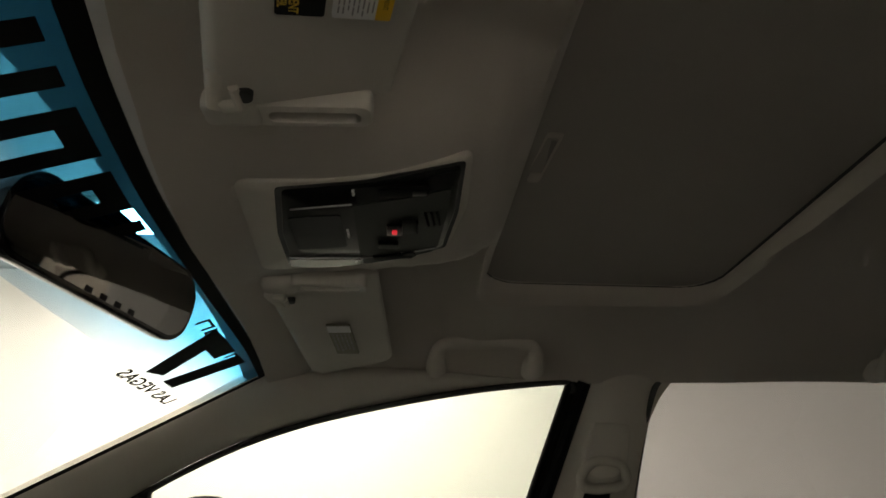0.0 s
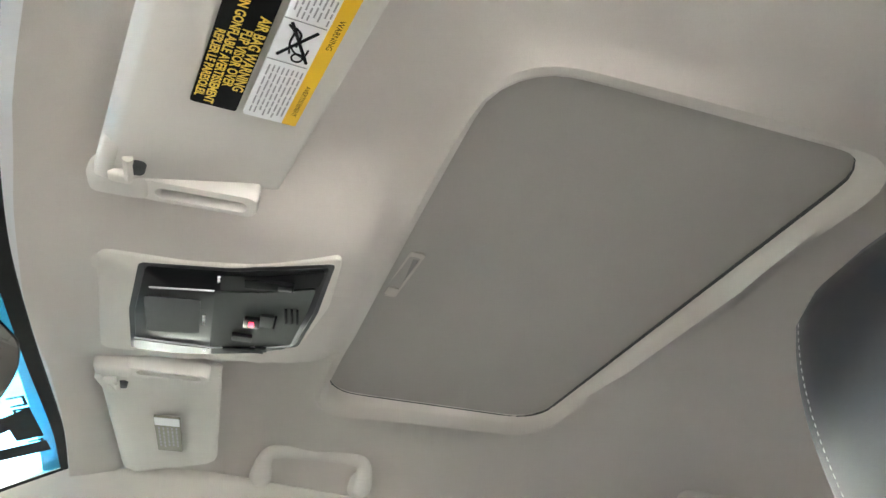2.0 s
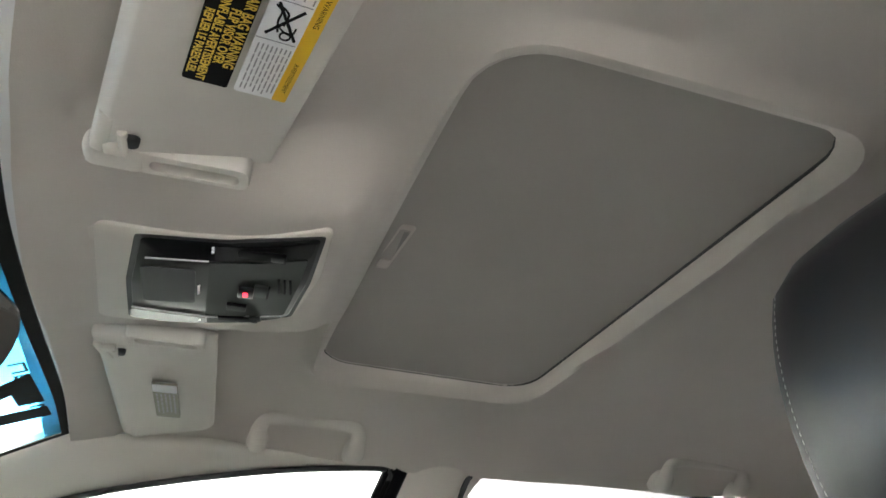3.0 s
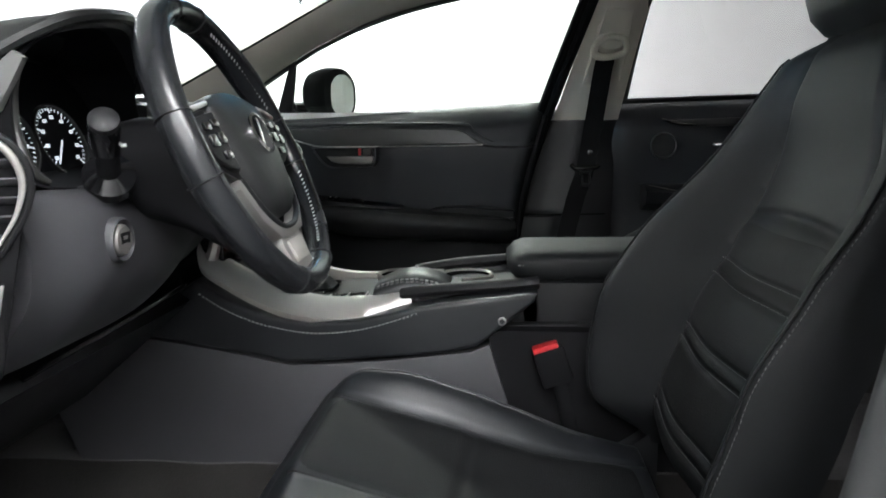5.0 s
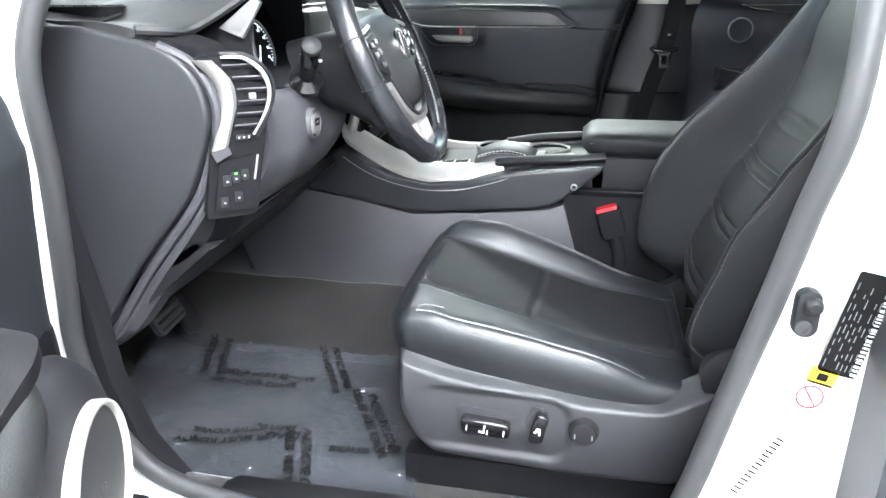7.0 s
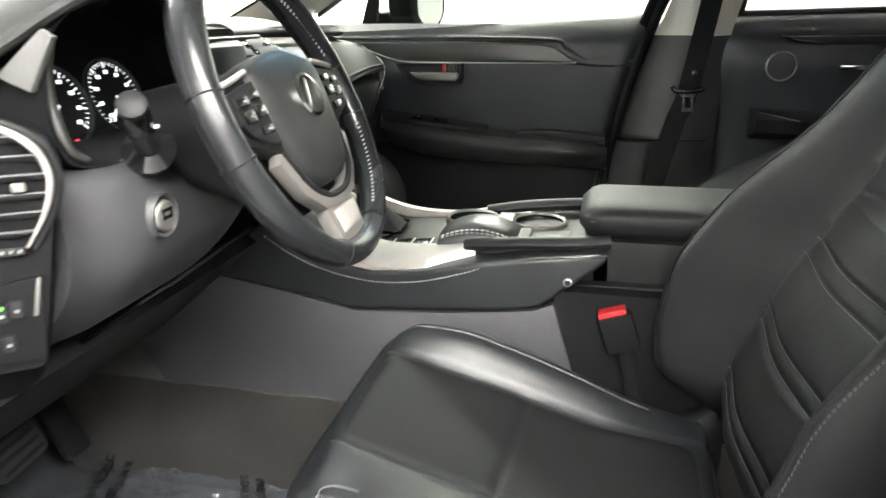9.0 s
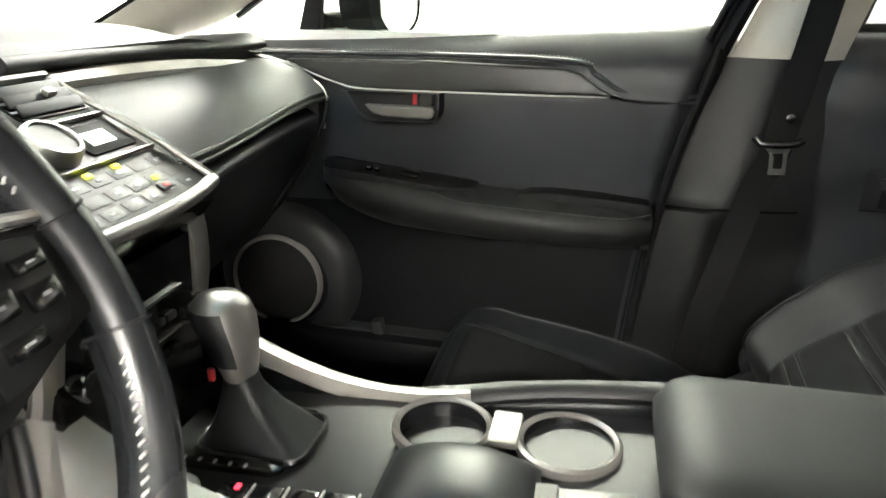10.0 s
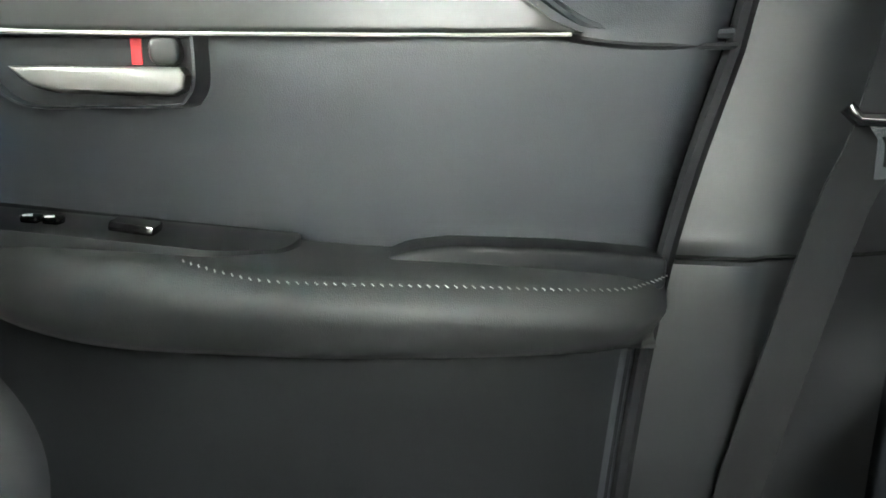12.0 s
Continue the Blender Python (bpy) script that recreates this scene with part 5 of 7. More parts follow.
GLOVE = [(-0.20, 0.775), (-0.12, 0.772), (-0.080, 0.758), (-0.078, 0.735), (-0.105, 0.68), (-0.16, 0.60), (-0.20, 0.54), (-0.26, 0.50), (-0.45, 0.46), (-0.5, 0.6), (-0.45, 0.76)]
dash_piece("glove_box", GLOVE, 0.10, 0.635, PANEL, 30, label="dark glove box front", bend=lambda y: (0.055 * smooth01(0.60, 0.08, y), 0))
part("side_vent_rim", tube(spline([(-0.115, 0.652, 0.815), (-0.082, 0.650, 0.805), (-0.066, 0.645, 0.785), (-0.066, 0.64, 0.755), (-0.078, 0.638, 0.72)], 20), 0.004, 8), CHROME, dash, "bright edge at the door end")
part("end_clip", rbox((-0.075, 0.646, 0.735), (0.014, 0.006, 0.010), 0.002), STEEL, dash, "small steel clip")
part("end_clip_upper", rbox((-0.068, 0.648, 0.782), (0.012, 0.006, 0.007), 0.002), STEEL, dash)
part("dash_end", prism([(-0.25, 0.865), (-0.12, 0.835), (-0.075, 0.80), (-0.072, 0.74), (-0.10, 0.67), (-0.16, 0.59), (-0.22, 0.52), (-0.40, 0.5), (-0.42, 0.82)], "y", 0.632, 0.662, 0.006, 3), DASH, dash)
part("door_gap_bolt", turned([(0.006, 0), (0.006, 0.008), (0.003, 0.01)], (-0.155, 0.30, 0.595), "x", 14), STEEL, dash)

# centre panel
CP = frame_of((-0.028, -0.013, 0.824), (-0.04, 1, 0), (-0.134, 0, 0.082))
body = [(-0.112, -0.083), (0.105, -0.083), (0.098, 0.0), (0.090, 0.088), (-0.098, 0.088), (-0.105, 0.0)]
cs = part("centre_panel", local_prism(CP, body, -0.05, 0.0, 0.004), STACK, dash, "satin grey centre control panel")
for pts, r in (([(0.106, -0.080, 0.004), (0.102, -0.02, 0.006), (0.096, 0.04, 0.004), (0.091, 0.088, 0.002)], 0.0055), ([(-0.113, -0.080, 0.004), (-0.108, -0.02, 0.006), (-0.103, 0.04, 0.004), (-0.098, 0.088, 0.002)], 0.0055)):
    part("side_rail", tube([CP @ p for p in spline(pts, 16)], r * 0.75, 8), LEVER, cs, "satin silver rail")
part("lower_rail", tube([CP @ p for p in spline([(-0.114, -0.083, 0.0), (-0.06, -0.091, 0.004), (0.0, -0.094, 0.005), (0.06, -0.091, 0.004), (0.107, -0.083, 0.0)], 24)], 0.007, 10), LEVER, cs, "satin silver lower rail")
for y in (0.030, -0.024):
    part("divider", local_box(CP, (0, y, 0.002), (0.192, 0.0022, 0.006), 0.001), LEVER, cs, "thin silver divider")
for k, x in enumerate((-0.05, 0.048)):
    well = part("vent", local_prism(CP, rrect(x, 0.060, 0.082, 0.040, 0.006), -0.004, 0.0025, 0.001), PIANO, cs, "dark centre air vent")
    for j in range(3):
        part("slat", local_box(CP @ pose(x, 0.048 + 0.012 * j, 0.006, 22, 0, 0), (0, 0, 0), (0.076, 0.011, 0.002), 0.0008), PLASTIC, well)
    part("tab", local_box(CP, (x + 0.01, 0.060, 0.010), (0.012, 0.008, 0.006), 0.002), LEVER, well, "silver vent tab")
part("top_rail", local_box(CP, (-0.004, 0.088, 0.003), (0.19, 0.006, 0.010), 0.002), STACK, cs)
kn = bmesh.new()
circle = lambda r, z, cx, cy: [CP @ Vector((cx + r * math.cos(2 * math.pi * i / 36), cy + r * math.sin(2 * math.pi * i / 36), z)) for i in range(36)]
loft([circle(0.024, 0.0, -0.004, 0.006), circle(0.024, 0.010, -0.004, 0.006), circle(0.022, 0.014, -0.004, 0.006), circle(0.019, 0.014, -0.004, 0.006), circle(0.018, 0.011, -0.004, 0.006)], bm=kn)
cl = part("clock_ring", kn, LEVER, cs, "round silver clock surround")
part("clock_face", loft([circle(0.0182, 0.0112, -0.004, 0.006), circle(0.0182, 0.0120, -0.004, 0.006)]), STACK, cl, "grey clock face")
part("display_well", local_prism(CP, rrect(0.056, 0.004, 0.062, 0.036, 0.004), -0.002, 0.002, 0.0005), MATTE, cs, "black display recess")
part("display", local_box(CP, (0.052, 0.003, 0.0028), (0.030, 0.016, 0.001), 0), LCD, cs, "pale lit display")
part("display_well", local_prism(CP, rrect(-0.066, 0.004, 0.056, 0.036, 0.004), -0.002, 0.002, 0.0005), MATTE, cs)
for r, y in enumerate((-0.038, -0.056, -0.072)):
    for i in range(7):
        x = -0.084 + 0.0275 * i
        bt = part("button", local_box(CP, (x, y, 0.0), (0.022, 0.012, 0.0009), 0.0003), STACK, cs)
        if (i * 3 + r) % 4 != 3:
            part("button_mark", local_box(CP, (x, y, 0.0006), (0.006, 0.0028, 0.0006), 0), WHITE, bt)
for x, y in ((0.052, -0.056), (0.030, -0.031), (-0.006, -0.031)):
    part("lit_mark", local_box(CP, (x, y, 0.0014), (0.008, 0.0045, 0.001), 0.0004), LEDAMB, cs, "lit amber mark")
part("hazard_button", local_box(CP, (0.050, -0.068, 0.0008), (0.018, 0.009, 0.003), 0.001), SMOKE, cs)
part("hazard_mark", local_box(CP, (0.050, -0.068, 0.0026), (0.007, 0.005, 0.0006), 0), RED, cs, "faint red hazard mark")
# lower fascia between the silver legs
part("stack_chin", prism([(0.052, 0.772), (0.035, 0.752), (0.012, 0.735), (-0.05, 0.74), (-0.06, 0.80)], "y", -0.115, 0.085, 0.004), PIANO, dash)
fc = part("lower_fascia", prism([(0.020, 0.735), (0.016, 0.66), (0.022, 0.575), (-0.05, 0.55), (-0.06, 0.74)], "y", -0.108, 0.080, 0.004), PIANO, dash, "gloss black lower fascia")
part("disc_slot", rbox((0.0195, -0.01, 0.690), (0.004, 0.13, 0.004), 0.001), CHROME, fc, "bright slot line")
for y in (-0.085, 0.062):
    part("knob", turned([(0.014, 0.0), (0.014, 0.014), (0.0125, 0.016), (0.002, 0.0165)], (0.018, y, 0.665), "x", 24), PIANO, fc, "black turning knob")
for i in range(6):
    part("fascia_button", rbox((0.019, -0.055 + 0.018 * i, 0.667), (0.005, 0.014, 0.007), 0.001), PLASTIC, fc)
    part("fascia_button", rbox((0.020, -0.055 + 0.018 * i, 0.635), (0.005, 0.014, 0.007), 0.001), PLASTIC, fc)
part("fascia_line", rbox((0.0205, -0.012, 0.652), (0.003, 0.12, 0.0015), 0), GREYP, fc)

# driver side
CAP = [(-0.27, 0.862), (-0.167, 0.868), (-0.10, 0.858), (-0.05, 0.846), (-0.020, 0.828), (-0.001, 0.803), (0.006, 0.764), (-0.007, 0.720), (-0.038, 0.655), (-0.124, 0.553), (-0.19, 0.46), (-0.214, 0.43), (-0.32, 0.42), (-0.36, 0.62), (-0.33, 0.82)]
CAP = [(p.x, p.y) for p in spline([(x, z, 0) for x, z in CAP], 70, True)]
part("end_panel", prism(CAP, "y", -0.672, -0.60, 0.006, 3), ENDGREY, dash, "dark grey dashboard end panel")
edge = spline([(-0.05, -0.664, 0.846), (-0.010, -0.662, 0.826), (0.009, -0.660, 0.795), (0.013, -0.658, 0.762), (-0.001, -0.656, 0.715), (-0.030, -0.655, 0.652), (-0.114, -0.655, 0.548), (-0.18, -0.655, 0.455), (-0.208, -0.655, 0.425)], 50)
part("end_rim", tube(edge, 0.0065, 8), KNEE, dash, "grey rim of the end panel")
band = []
for i, p in enumerate(edge[25:]):
    t = i / (len(edge) - 26)
    d = (edge[min(i + 27, 50)] - edge[i + 24]).normalized()
    nrm = Vector((-d.z, 0, d.x))
    nrm = nrm if nrm.x > 0 else -nrm
    w = 0.005 + 0.024 * math.sin(math.pi * min(1, 0.08 + t * 0.92)) ** 0.8
    band.append([p + Vector((0, 0.004, 0)), p + nrm * w * 0.5 + Vector((0, -0.003, 0)), p + nrm * w + Vector((0, 0.006, 0)), p + nrm * w + Vector((0, 0.05, 0)), p + Vector((0, 0.05, 0))])
part("end_band", loft(band), KNEE, dash, "grey band beside the end panel", 50)
# defroster slot in the pad top
dv = part("defroster", prism(round_poly([(-0.27, -0.625), (-0.16, -0.60), (-0.15, -0.525), (-0.25, -0.525)], 0.01), "z", 0.870, 0.8875, 0.001), MATTE, dash, "dark defroster slot")
for k in range(6):
    part("slat", rbox((-0.245 + 0.016 * k, -0.567, 0.8885), (0.004, 0.080, 0.002), 0.0006), PLASTIC, dv)
FACE = [(-0.09, 0.862), (-0.035, 0.850), (-0.008, 0.835), (0.006, 0.80), (0.012, 0.74), (0.008, 0.70), (-0.01, 0.62), (-0.05, 0.575), (-0.14, 0.52), (-0.22, 0.44), (-0.34, 0.44), (-0.34, 0.84)]
dash_piece("driver_face", FACE, -0.655, -0.599, MATTE, 12, label="black fascia beside the column", bend=lambda y: (0.018 * smooth01(-0.650, -0.604, y), 0))
# knee panel round the column
KP = [(-0.08, 0.768), (0.0, 0.778), (0.042, 0.778), (0.060, 0.762), (0.068, 0.725), (0.060, 0.685), (0.030, 0.645), (-0.012, 0.615), (-0.10, 0.575), (-0.20, 0.50), (-0.30, 0.50), (-0.30, 0.74)]
dash_piece("knee_panel", KP, -0.602, -0.115, KNEE, 36, label="grey knee panel with start button", bend=lambda y: (0.006 - 0.06 * smooth01(-0.40, -0.12, y) - 0.022 * smooth01(-0.53, -0.60, y), 0.012 * smooth01(-0.4, -0.15, y)))
st = part("start_button", turned([(0.022, -0.01), (0.022, 0.004), (0.020, 0.007), (0.0165, 0.003)], (0.073, -0.505, 0.729), "x", 32, cap=False), KNEE, dash, "start button surround")
part("button_face", turned([(0.0150, -0.004), (0.0150, 0.006), (0.013, 0.008), (0.002, 0.0085)], (0.073, -0.505, 0.729), "x", 28), LEVER, st, "silver start button")
for dy, dz, w, h in ((0, 0.006, 0.016, 0.003), (0, -0.001, 0.011, 0.003), (-0.006, 0.002, 0.0025, 0.010), (0.006, 0.002, 0.0025, 0.010)):
    part("button_mark", rbox((0.0818, -0.505 + dy, 0.729 + dz), (0.001, w, h), 0), BLACK, st)
# outer air vent with the switches below it, turned towards the door
VF = frame_of((0.040, -0.640, 0.783), (0.8, 0.6, 0), (0, 0, 1))
smooth_loop = lambda pts, n: [(p.x, p.y) for p in spline([(x, y, 0) for x, y in pts], n, True)]
body = [(-0.055, 0.049), (0.0, 0.053), (0.030, 0.036), (0.037, 0.011), (0.031, -0.018), (0.020, -0.07), (0.004, -0.150), (-0.060, -0.150), (-0.046, -0.06), (-0.033, 0.0)]
vent = part("outer_vent", local_prism(VF, round_poly(body, 0.008, 4), -0.05, -0.001, 0.003), MATTE, dash, "black outer air vent")
left = spline([(-0.032, 0.047, 0), (-0.012, 0.022, 0), (-0.009, -0.005, 0), (-0.016, -0.030, 0), (-0.024, -0.056, 0)], 30)
far = spline([(-0.055, 0.0475, 0), (-0.034, 0.023, 0), (-0.028, 0.0, 0), (-0.032, -0.028, 0), (-0.044, -0.062, 0)], 30)
rings = []
for p, q in zip(left, far):
    rings.append([VF @ Vector((*v.xy, d)) for v, d in ((p, -0.006), (p, 0.004), (p.lerp(q, 0.25), 0.0075), (p.lerp(q, 0.75), 0.006), (q, 0.002), (q, -0.006))])
part("silver_band", loft(rings), LEVER, vent, "satin silver band")
part("vent_foot", local_prism(VF, [(-0.045, -0.063), (-0.024, -0.057), (-0.021, -0.067), (-0.040, -0.076)], 0.0, 0.005, 0.001), KNEE, vent, "dark grey foot of the band")
rim_line = spline([(-0.022, 0.050, 0.004), (0.002, 0.049, 0.006), (0.023, 0.034, 0.007), (0.0315, 0.011, 0.007), (0.025, -0.016, 0.007), (0.008, -0.044, 0.005)], 40)
part("vent_chrome", tube([VF @ p for p in rim_line], [0.0014 + 0.0016 * math.sin(math.pi * min(1, k / 36)) for k in range(41)], 8, flat=1.4), SILVER, vent, "chrome vent edge")
part("vent_surround", tube([VF @ Vector((p.x * 1.12 + 0.002, p.y * 1.06, 0.001)) for p in rim_line], 0.0035, 8), PLASTIC, vent)
for k in range(6):
    z = 0.039 - 0.0145 * k
    s0 = curve1([(-0.05, -0.018), (-0.03, -0.013), (0.0, -0.006), (0.022, -0.010), (0.047, -0.028)], z)
    s1 = curve1([(-0.044, 0.008), (-0.016, 0.024), (0.011, 0.030), (0.034, 0.021), (0.049, 0.003)], z)
    part("slat", local_box(VF @ pose((s0 + s1) / 2, z, 0.003, 48, 0, 0), (0, 0, 0), (s1 - s0, 0.0085, 0.0020), 0.0008), KNEE, vent)
part("vent_tab", local_box(VF, (0.010, 0.004, 0.009), (0.009, 0.007, 0.006), 0.0015), LEVER, vent, "bright vent tab")
part("vent_wheel", local_box(VF, (-0.004, -0.047, 0.0025), (0.020, 0.007, 0.003), 0.001), PIANO, vent)
for k in range(3):
    part("wheel_mark", local_box(VF, (-0.010 + 0.006 * k, -0.047, 0.0042), (0.002, 0.0025, 0.0005), 0), GREYP, vent)
sb = part("switch_block", local_prism(VF, round_poly([(-0.036, -0.078), (0.014, -0.068), (0.006, -0.140), (-0.050, -0.140)], 0.005), 0.0, 0.003, 0.001), MATTE, dash, "black switch block")
for s, z in ((-0.030, -0.100), (-0.019, -0.097), (-0.008, -0.094), (-0.036, -0.127), (-0.018, -0.122)):
    b = part("switch", local_box(VF, (s, z, 0.004), (0.0095, 0.014, 0.004), 0.0012), PLASTIC, sb)
    part("switch_mark", local_box(VF, (s, z - 0.001, 0.0061), (0.003, 0.0025, 0.0005), 0), GREYP, b)
part("green_lamp", local_box(VF, (-0.019, -0.0915, 0.0062), (0.003, 0.0018, 0.0006), 0), LEDGREEN, sb, "small green lamp")
part("bright_strip", local_box(VF @ pose(0.0075, -0.086, 0.0035, 0, 0, -12), (0, 0, 0), (0.0025, 0.032, 0.002), 0.0006), LEVER, sb, "thin bright strip")
part("small_switch", rbox((0.044, -0.590, 0.745), (0.006, 0.012, 0.014), 0.002), PIANO, dash)
part("small_switch_mark", rbox((0.0475, -0.590, 0.745), (0.001, 0.004, 0.004), 0), GREYP, dash)
# underside and fuse flap line
part("under_panel", prism([(-0.04, 0.60), (-0.02, 0.585), (-0.20, 0.43), (-0.26, 0.42), (-0.28, 0.46)], "y", -0.655, -0.13, 0.006), PLASTIC, dash, "black lower panel")
part("under_line", tube([(-0.028, -0.52, 0.592), (-0.02, -0.35, 0.602), (-0.018, -0.17, 0.612)], 0.003, 6), PIANO, dash)

# instrument hood and dials
LIP = spline([(-0.075, -0.668, 0.864), (-0.050, -0.64, 0.861), (-0.044, -0.61, 0.860), (-0.026, -0.588, 0.871), (0.004, -0.568, 0.892), (0.032, -0.548, 0.914), (0.052, -0.515, 0.932),
              (0.058, -0.46, 0.943), (0.040, -0.38, 0.950), (0.010, -0.31, 0.938), (-0.020, -0.25, 0.914), (-0.040, -0.222, 0.885)], 66)


def hood_top(u, v):
    """From the lip forwards, down onto the top pad."""
    p = LIP[round(u * 66)]
    x = p.x + (-0.34 - p.x) * v
    z = p.z + (0.882 - p.z) * smooth01(0, 1, v) ** 0.8 + 0.010 * math.sin(math.pi * min(1, v * 2.2)) * math.exp(-v * 3)
    return Vector((x, p.y + (-0.40 - p.y) * 0.10 * v, z))


hd = part("instrument_hood", sheet(hood_top, 66, 24, lambda u, v: hood_top(u, v) - Vector((0.008 * (1 - v), 0, 0.012))), DASH, dash, "black instrument hood", 60)
part("hood_lip", tube(LIP, 0.0065, 8), DASH, hd)
# the deep well that the dials sit in
WELL = spline([(0.030, -0.558, 0.792), (0.018, -0.556, 0.84), (0.026, -0.550, 0.893), (0.046, -0.515, 0.924), (0.052, -0.46, 0.936), (0.034, -0.38, 0.943), (0.004, -0.31, 0.931), (-0.024, -0.25, 0.906),
               (-0.042, -0.228, 0.870), (-0.03, -0.22, 0.81), (0.02, -0.30, 0.785), (0.046, -0.42, 0.778), (0.042, -0.52, 0.780)], 78, True)
well_in = lambda k: [Vector((p.x * (1 - k) + k * (-0.078 - 0.337 * (0.835 + (p.z - 0.835) * 0.82 - 0.83)), -0.385 + (p.y + 0.385) * (1 - 0.20 * k), 0.835 + (p.z - 0.835) * (1 - 0.18 * k))) for p in WELL]
out_ring = [Vector((p.x, -0.385 + (p.y + 0.385) * 1.02, 0.85 + (p.z - 0.85) * 1.02)) for p in WELL]
back_ring = [Vector((-0.12, p.y, p.z)) for p in out_ring]
part("dial_well", loft([back_ring, out_ring, WELL, well_in(0.25), well_in(0.6), well_in(1.0)], bm=None), MATTE, hd, "deep black dial well", 50)
part("well_bezel", tube(spline([(0.022, -0.546, 0.893), (0.014, -0.549, 0.865), (0.014, -0.551, 0.835), (0.026, -0.553, 0.80), (0.034, -0.540, 0.786)], 24), [0.003 + 0.003 * math.sin(math.pi * i / 24) for i in range(25)], 10), SMOKE, hd, "shiny grey bezel")
IM = frame_of((-0.064, -0.368, 0.822), (0, 1, 0), (-0.32, 0, 0.95)) @ Matrix.Scale(0.78, 4)
for cx, n0 in ((-0.112, 11), (0.004, 9)):
    ringb = bmesh.new()
    crc = lambda r, z, cx=cx: [IM @ Vector((cx + r * math.cos(2 * math.pi * i / 40), r * math.sin(2 * math.pi * i / 40), z)) for i in range(40)]
    loft([crc(0.056, 0.0), crc(0.056, 0.006), crc(0.053, 0.006), crc(0.053, 0.0)], cap=False, loop=True, bm=ringb)
    dl = part("dial_ring", ringb, SMOKE, hd, "dark dial ring")
    ticks = bmesh.new()
    for i in range(33):
        a = radians(225 - 270 * i / 32)
        long = i % 4 == 0
        local_box(IM @ pose(cx + (0.046 if long else 0.048) * math.cos(a), (0.046 if long else 0.048) * math.sin(a), 0.002, 0, 0, math.degrees(a)), (0, 0, 0), (0.009 if long else 0.005, 0.0016 if long else 0.0008, 0.0006), 0, ticks)
    part("dial_ticks", ticks, GAUGE, dl, "lit white dial ticks")
    nums = bmesh.new()
    for i in range(0, 9):
        a = radians(225 - 270 * i / 8)
        local_box(IM, (cx + 0.036 * math.cos(a), 0.036 * math.sin(a), 0.002), (0.008, 0.005, 0.0006), 0.0002, nums)
    part("dial_numerals", nums, GAUGE, dl, "lit white numerals as small bars")
    part("needle", local_box(IM @ pose(cx, 0, 0.004, 0, 0, 232), (0.022, 0, 0), (0.044, 0.0025, 0.001), 0.0003), GAUGE, dl, "lit white needle")
    part("warning_lamp", local_box(IM, (cx + 0.005, -0.050, 0.003), (0.006, 0.006, 0.001), 0.0003), LEDRED, dl, "small red warning lamp")
tri = [(-0.022, 0.861), (0.030, 0.899), (0.040, 0.893), (0.011, 0.848)]
part("silver_wedge", prism(tri, "y", -0.567, -0.559, 0.002), WEDGE, dash, "pale wedge beside the dials")
part("stack_cheek", rbox((-0.13, -0.165, 0.80), (0.20, 0.11, 0.14), 0.01), DASH, dash)

# ---- steering column and wheel ----
col = thing("steering_column", (0.0, -0.37, 0.75), "black steering column shroud with side stalks", "steering column")
WM = frame_of((0.155, -0.368, 0.812), (-0.04, 1, 0), (-0.417, 0, 0.909))
rings = []
for d, w, h, up in ((-0.016, 0.13, 0.12, -0.028), (-0.024, 0.160, 0.150, -0.028), (-0.045, 0.178, 0.160, -0.020), (-0.075, 0.184, 0.130, 0.006), (-0.12, 0.184, 0.100, 0.030)):
    rings.append([WM @ Vector((x, y + up, d)) for x, y in rrect(0, 0, w, h, 0.04, 6)])
part("shroud", loft(rings), MATTE, col, "black two-piece shroud")
for sg in (-1, 1):
    base = Vector((0.064, -0.368 + sg * 0.125, 0.784))
    tip = base + Vector((0.040, sg * 0.072, 0.056))
    d = (tip - base).normalized()
    stalk = part("stalk", tube([base, base + d * 0.012, base + d * 0.02, base + d * 0.05, base + d * 0.055, base + d * 0.082, tip - d * 0.008, tip], [0.024, 0.024, 0.011, 0.0105, 0.0125, 0.0132, 0.0132, 0.011], 20), PIANO, col, "black control stalk")
    part("stalk_cap", tube([tip - d * 0.004, tip + d * 0.002, tip + d * 0.004], [0.0125, 0.0125, 0.009], 20), PLASTIC, stalk, "dull black stalk end")
    part("stalk_mark", rbox(base + d * 0.062 + Vector((0.016, 0, 0)), (0.002, 0.006, 0.003), 0), WHITE, stalk)

wheel = thing("steering_wheel", (0.153, -0.368, 0.818), "black leather steering wheel with silver spokes", "steering wheel")
R, TR = 0.1625, 0.0152
rim = bmesh.new()
rings = []
for i in range(96):
    a = 2 * math.pi * i / 96
    grip = 1 + 0.10 * (math.exp(-((math.degrees(a) % 360 - 35) / 14) ** 2) + math.exp(-((math.degrees(a) % 360 - 145) / 14) ** 2))
    ring = []
    for j in range(18):
        b = 2 * math.pi * j / 18
        rr = R + TR * 0.92 * grip * math.cos(b)
        ring.append(WM @ Vector((rr * math.cos(a), rr * math.sin(a), TR * 1.12 * grip * math.sin(b))))
    rings.append(ring)
rm = part("rim", loft(rings, cap=False, loop=True, bm=rim), RIMSKIN, wheel, "black leather rim")
for a0, a1 in ((20, 70), (110, 160), (300, 345), (195, 240)):
    path = [WM @ Vector(((R - TR * 0.80) * math.cos(radians(a)), (R - TR * 0.80) * math.sin(radians(a)), 0.0075)) for a in np.linspace(a0, a1, 40)]
    part("rim_stitching", stitches(path, WM.to_3x3() @ Vector((-math.cos(radians((a0 + a1) / 2)), -math.sin(radians((a0 + a1) / 2)), 0.9)), 0.0046, 0.0012, 0.0008, 1.3), THREAD, rm, "pale crossed stitching")
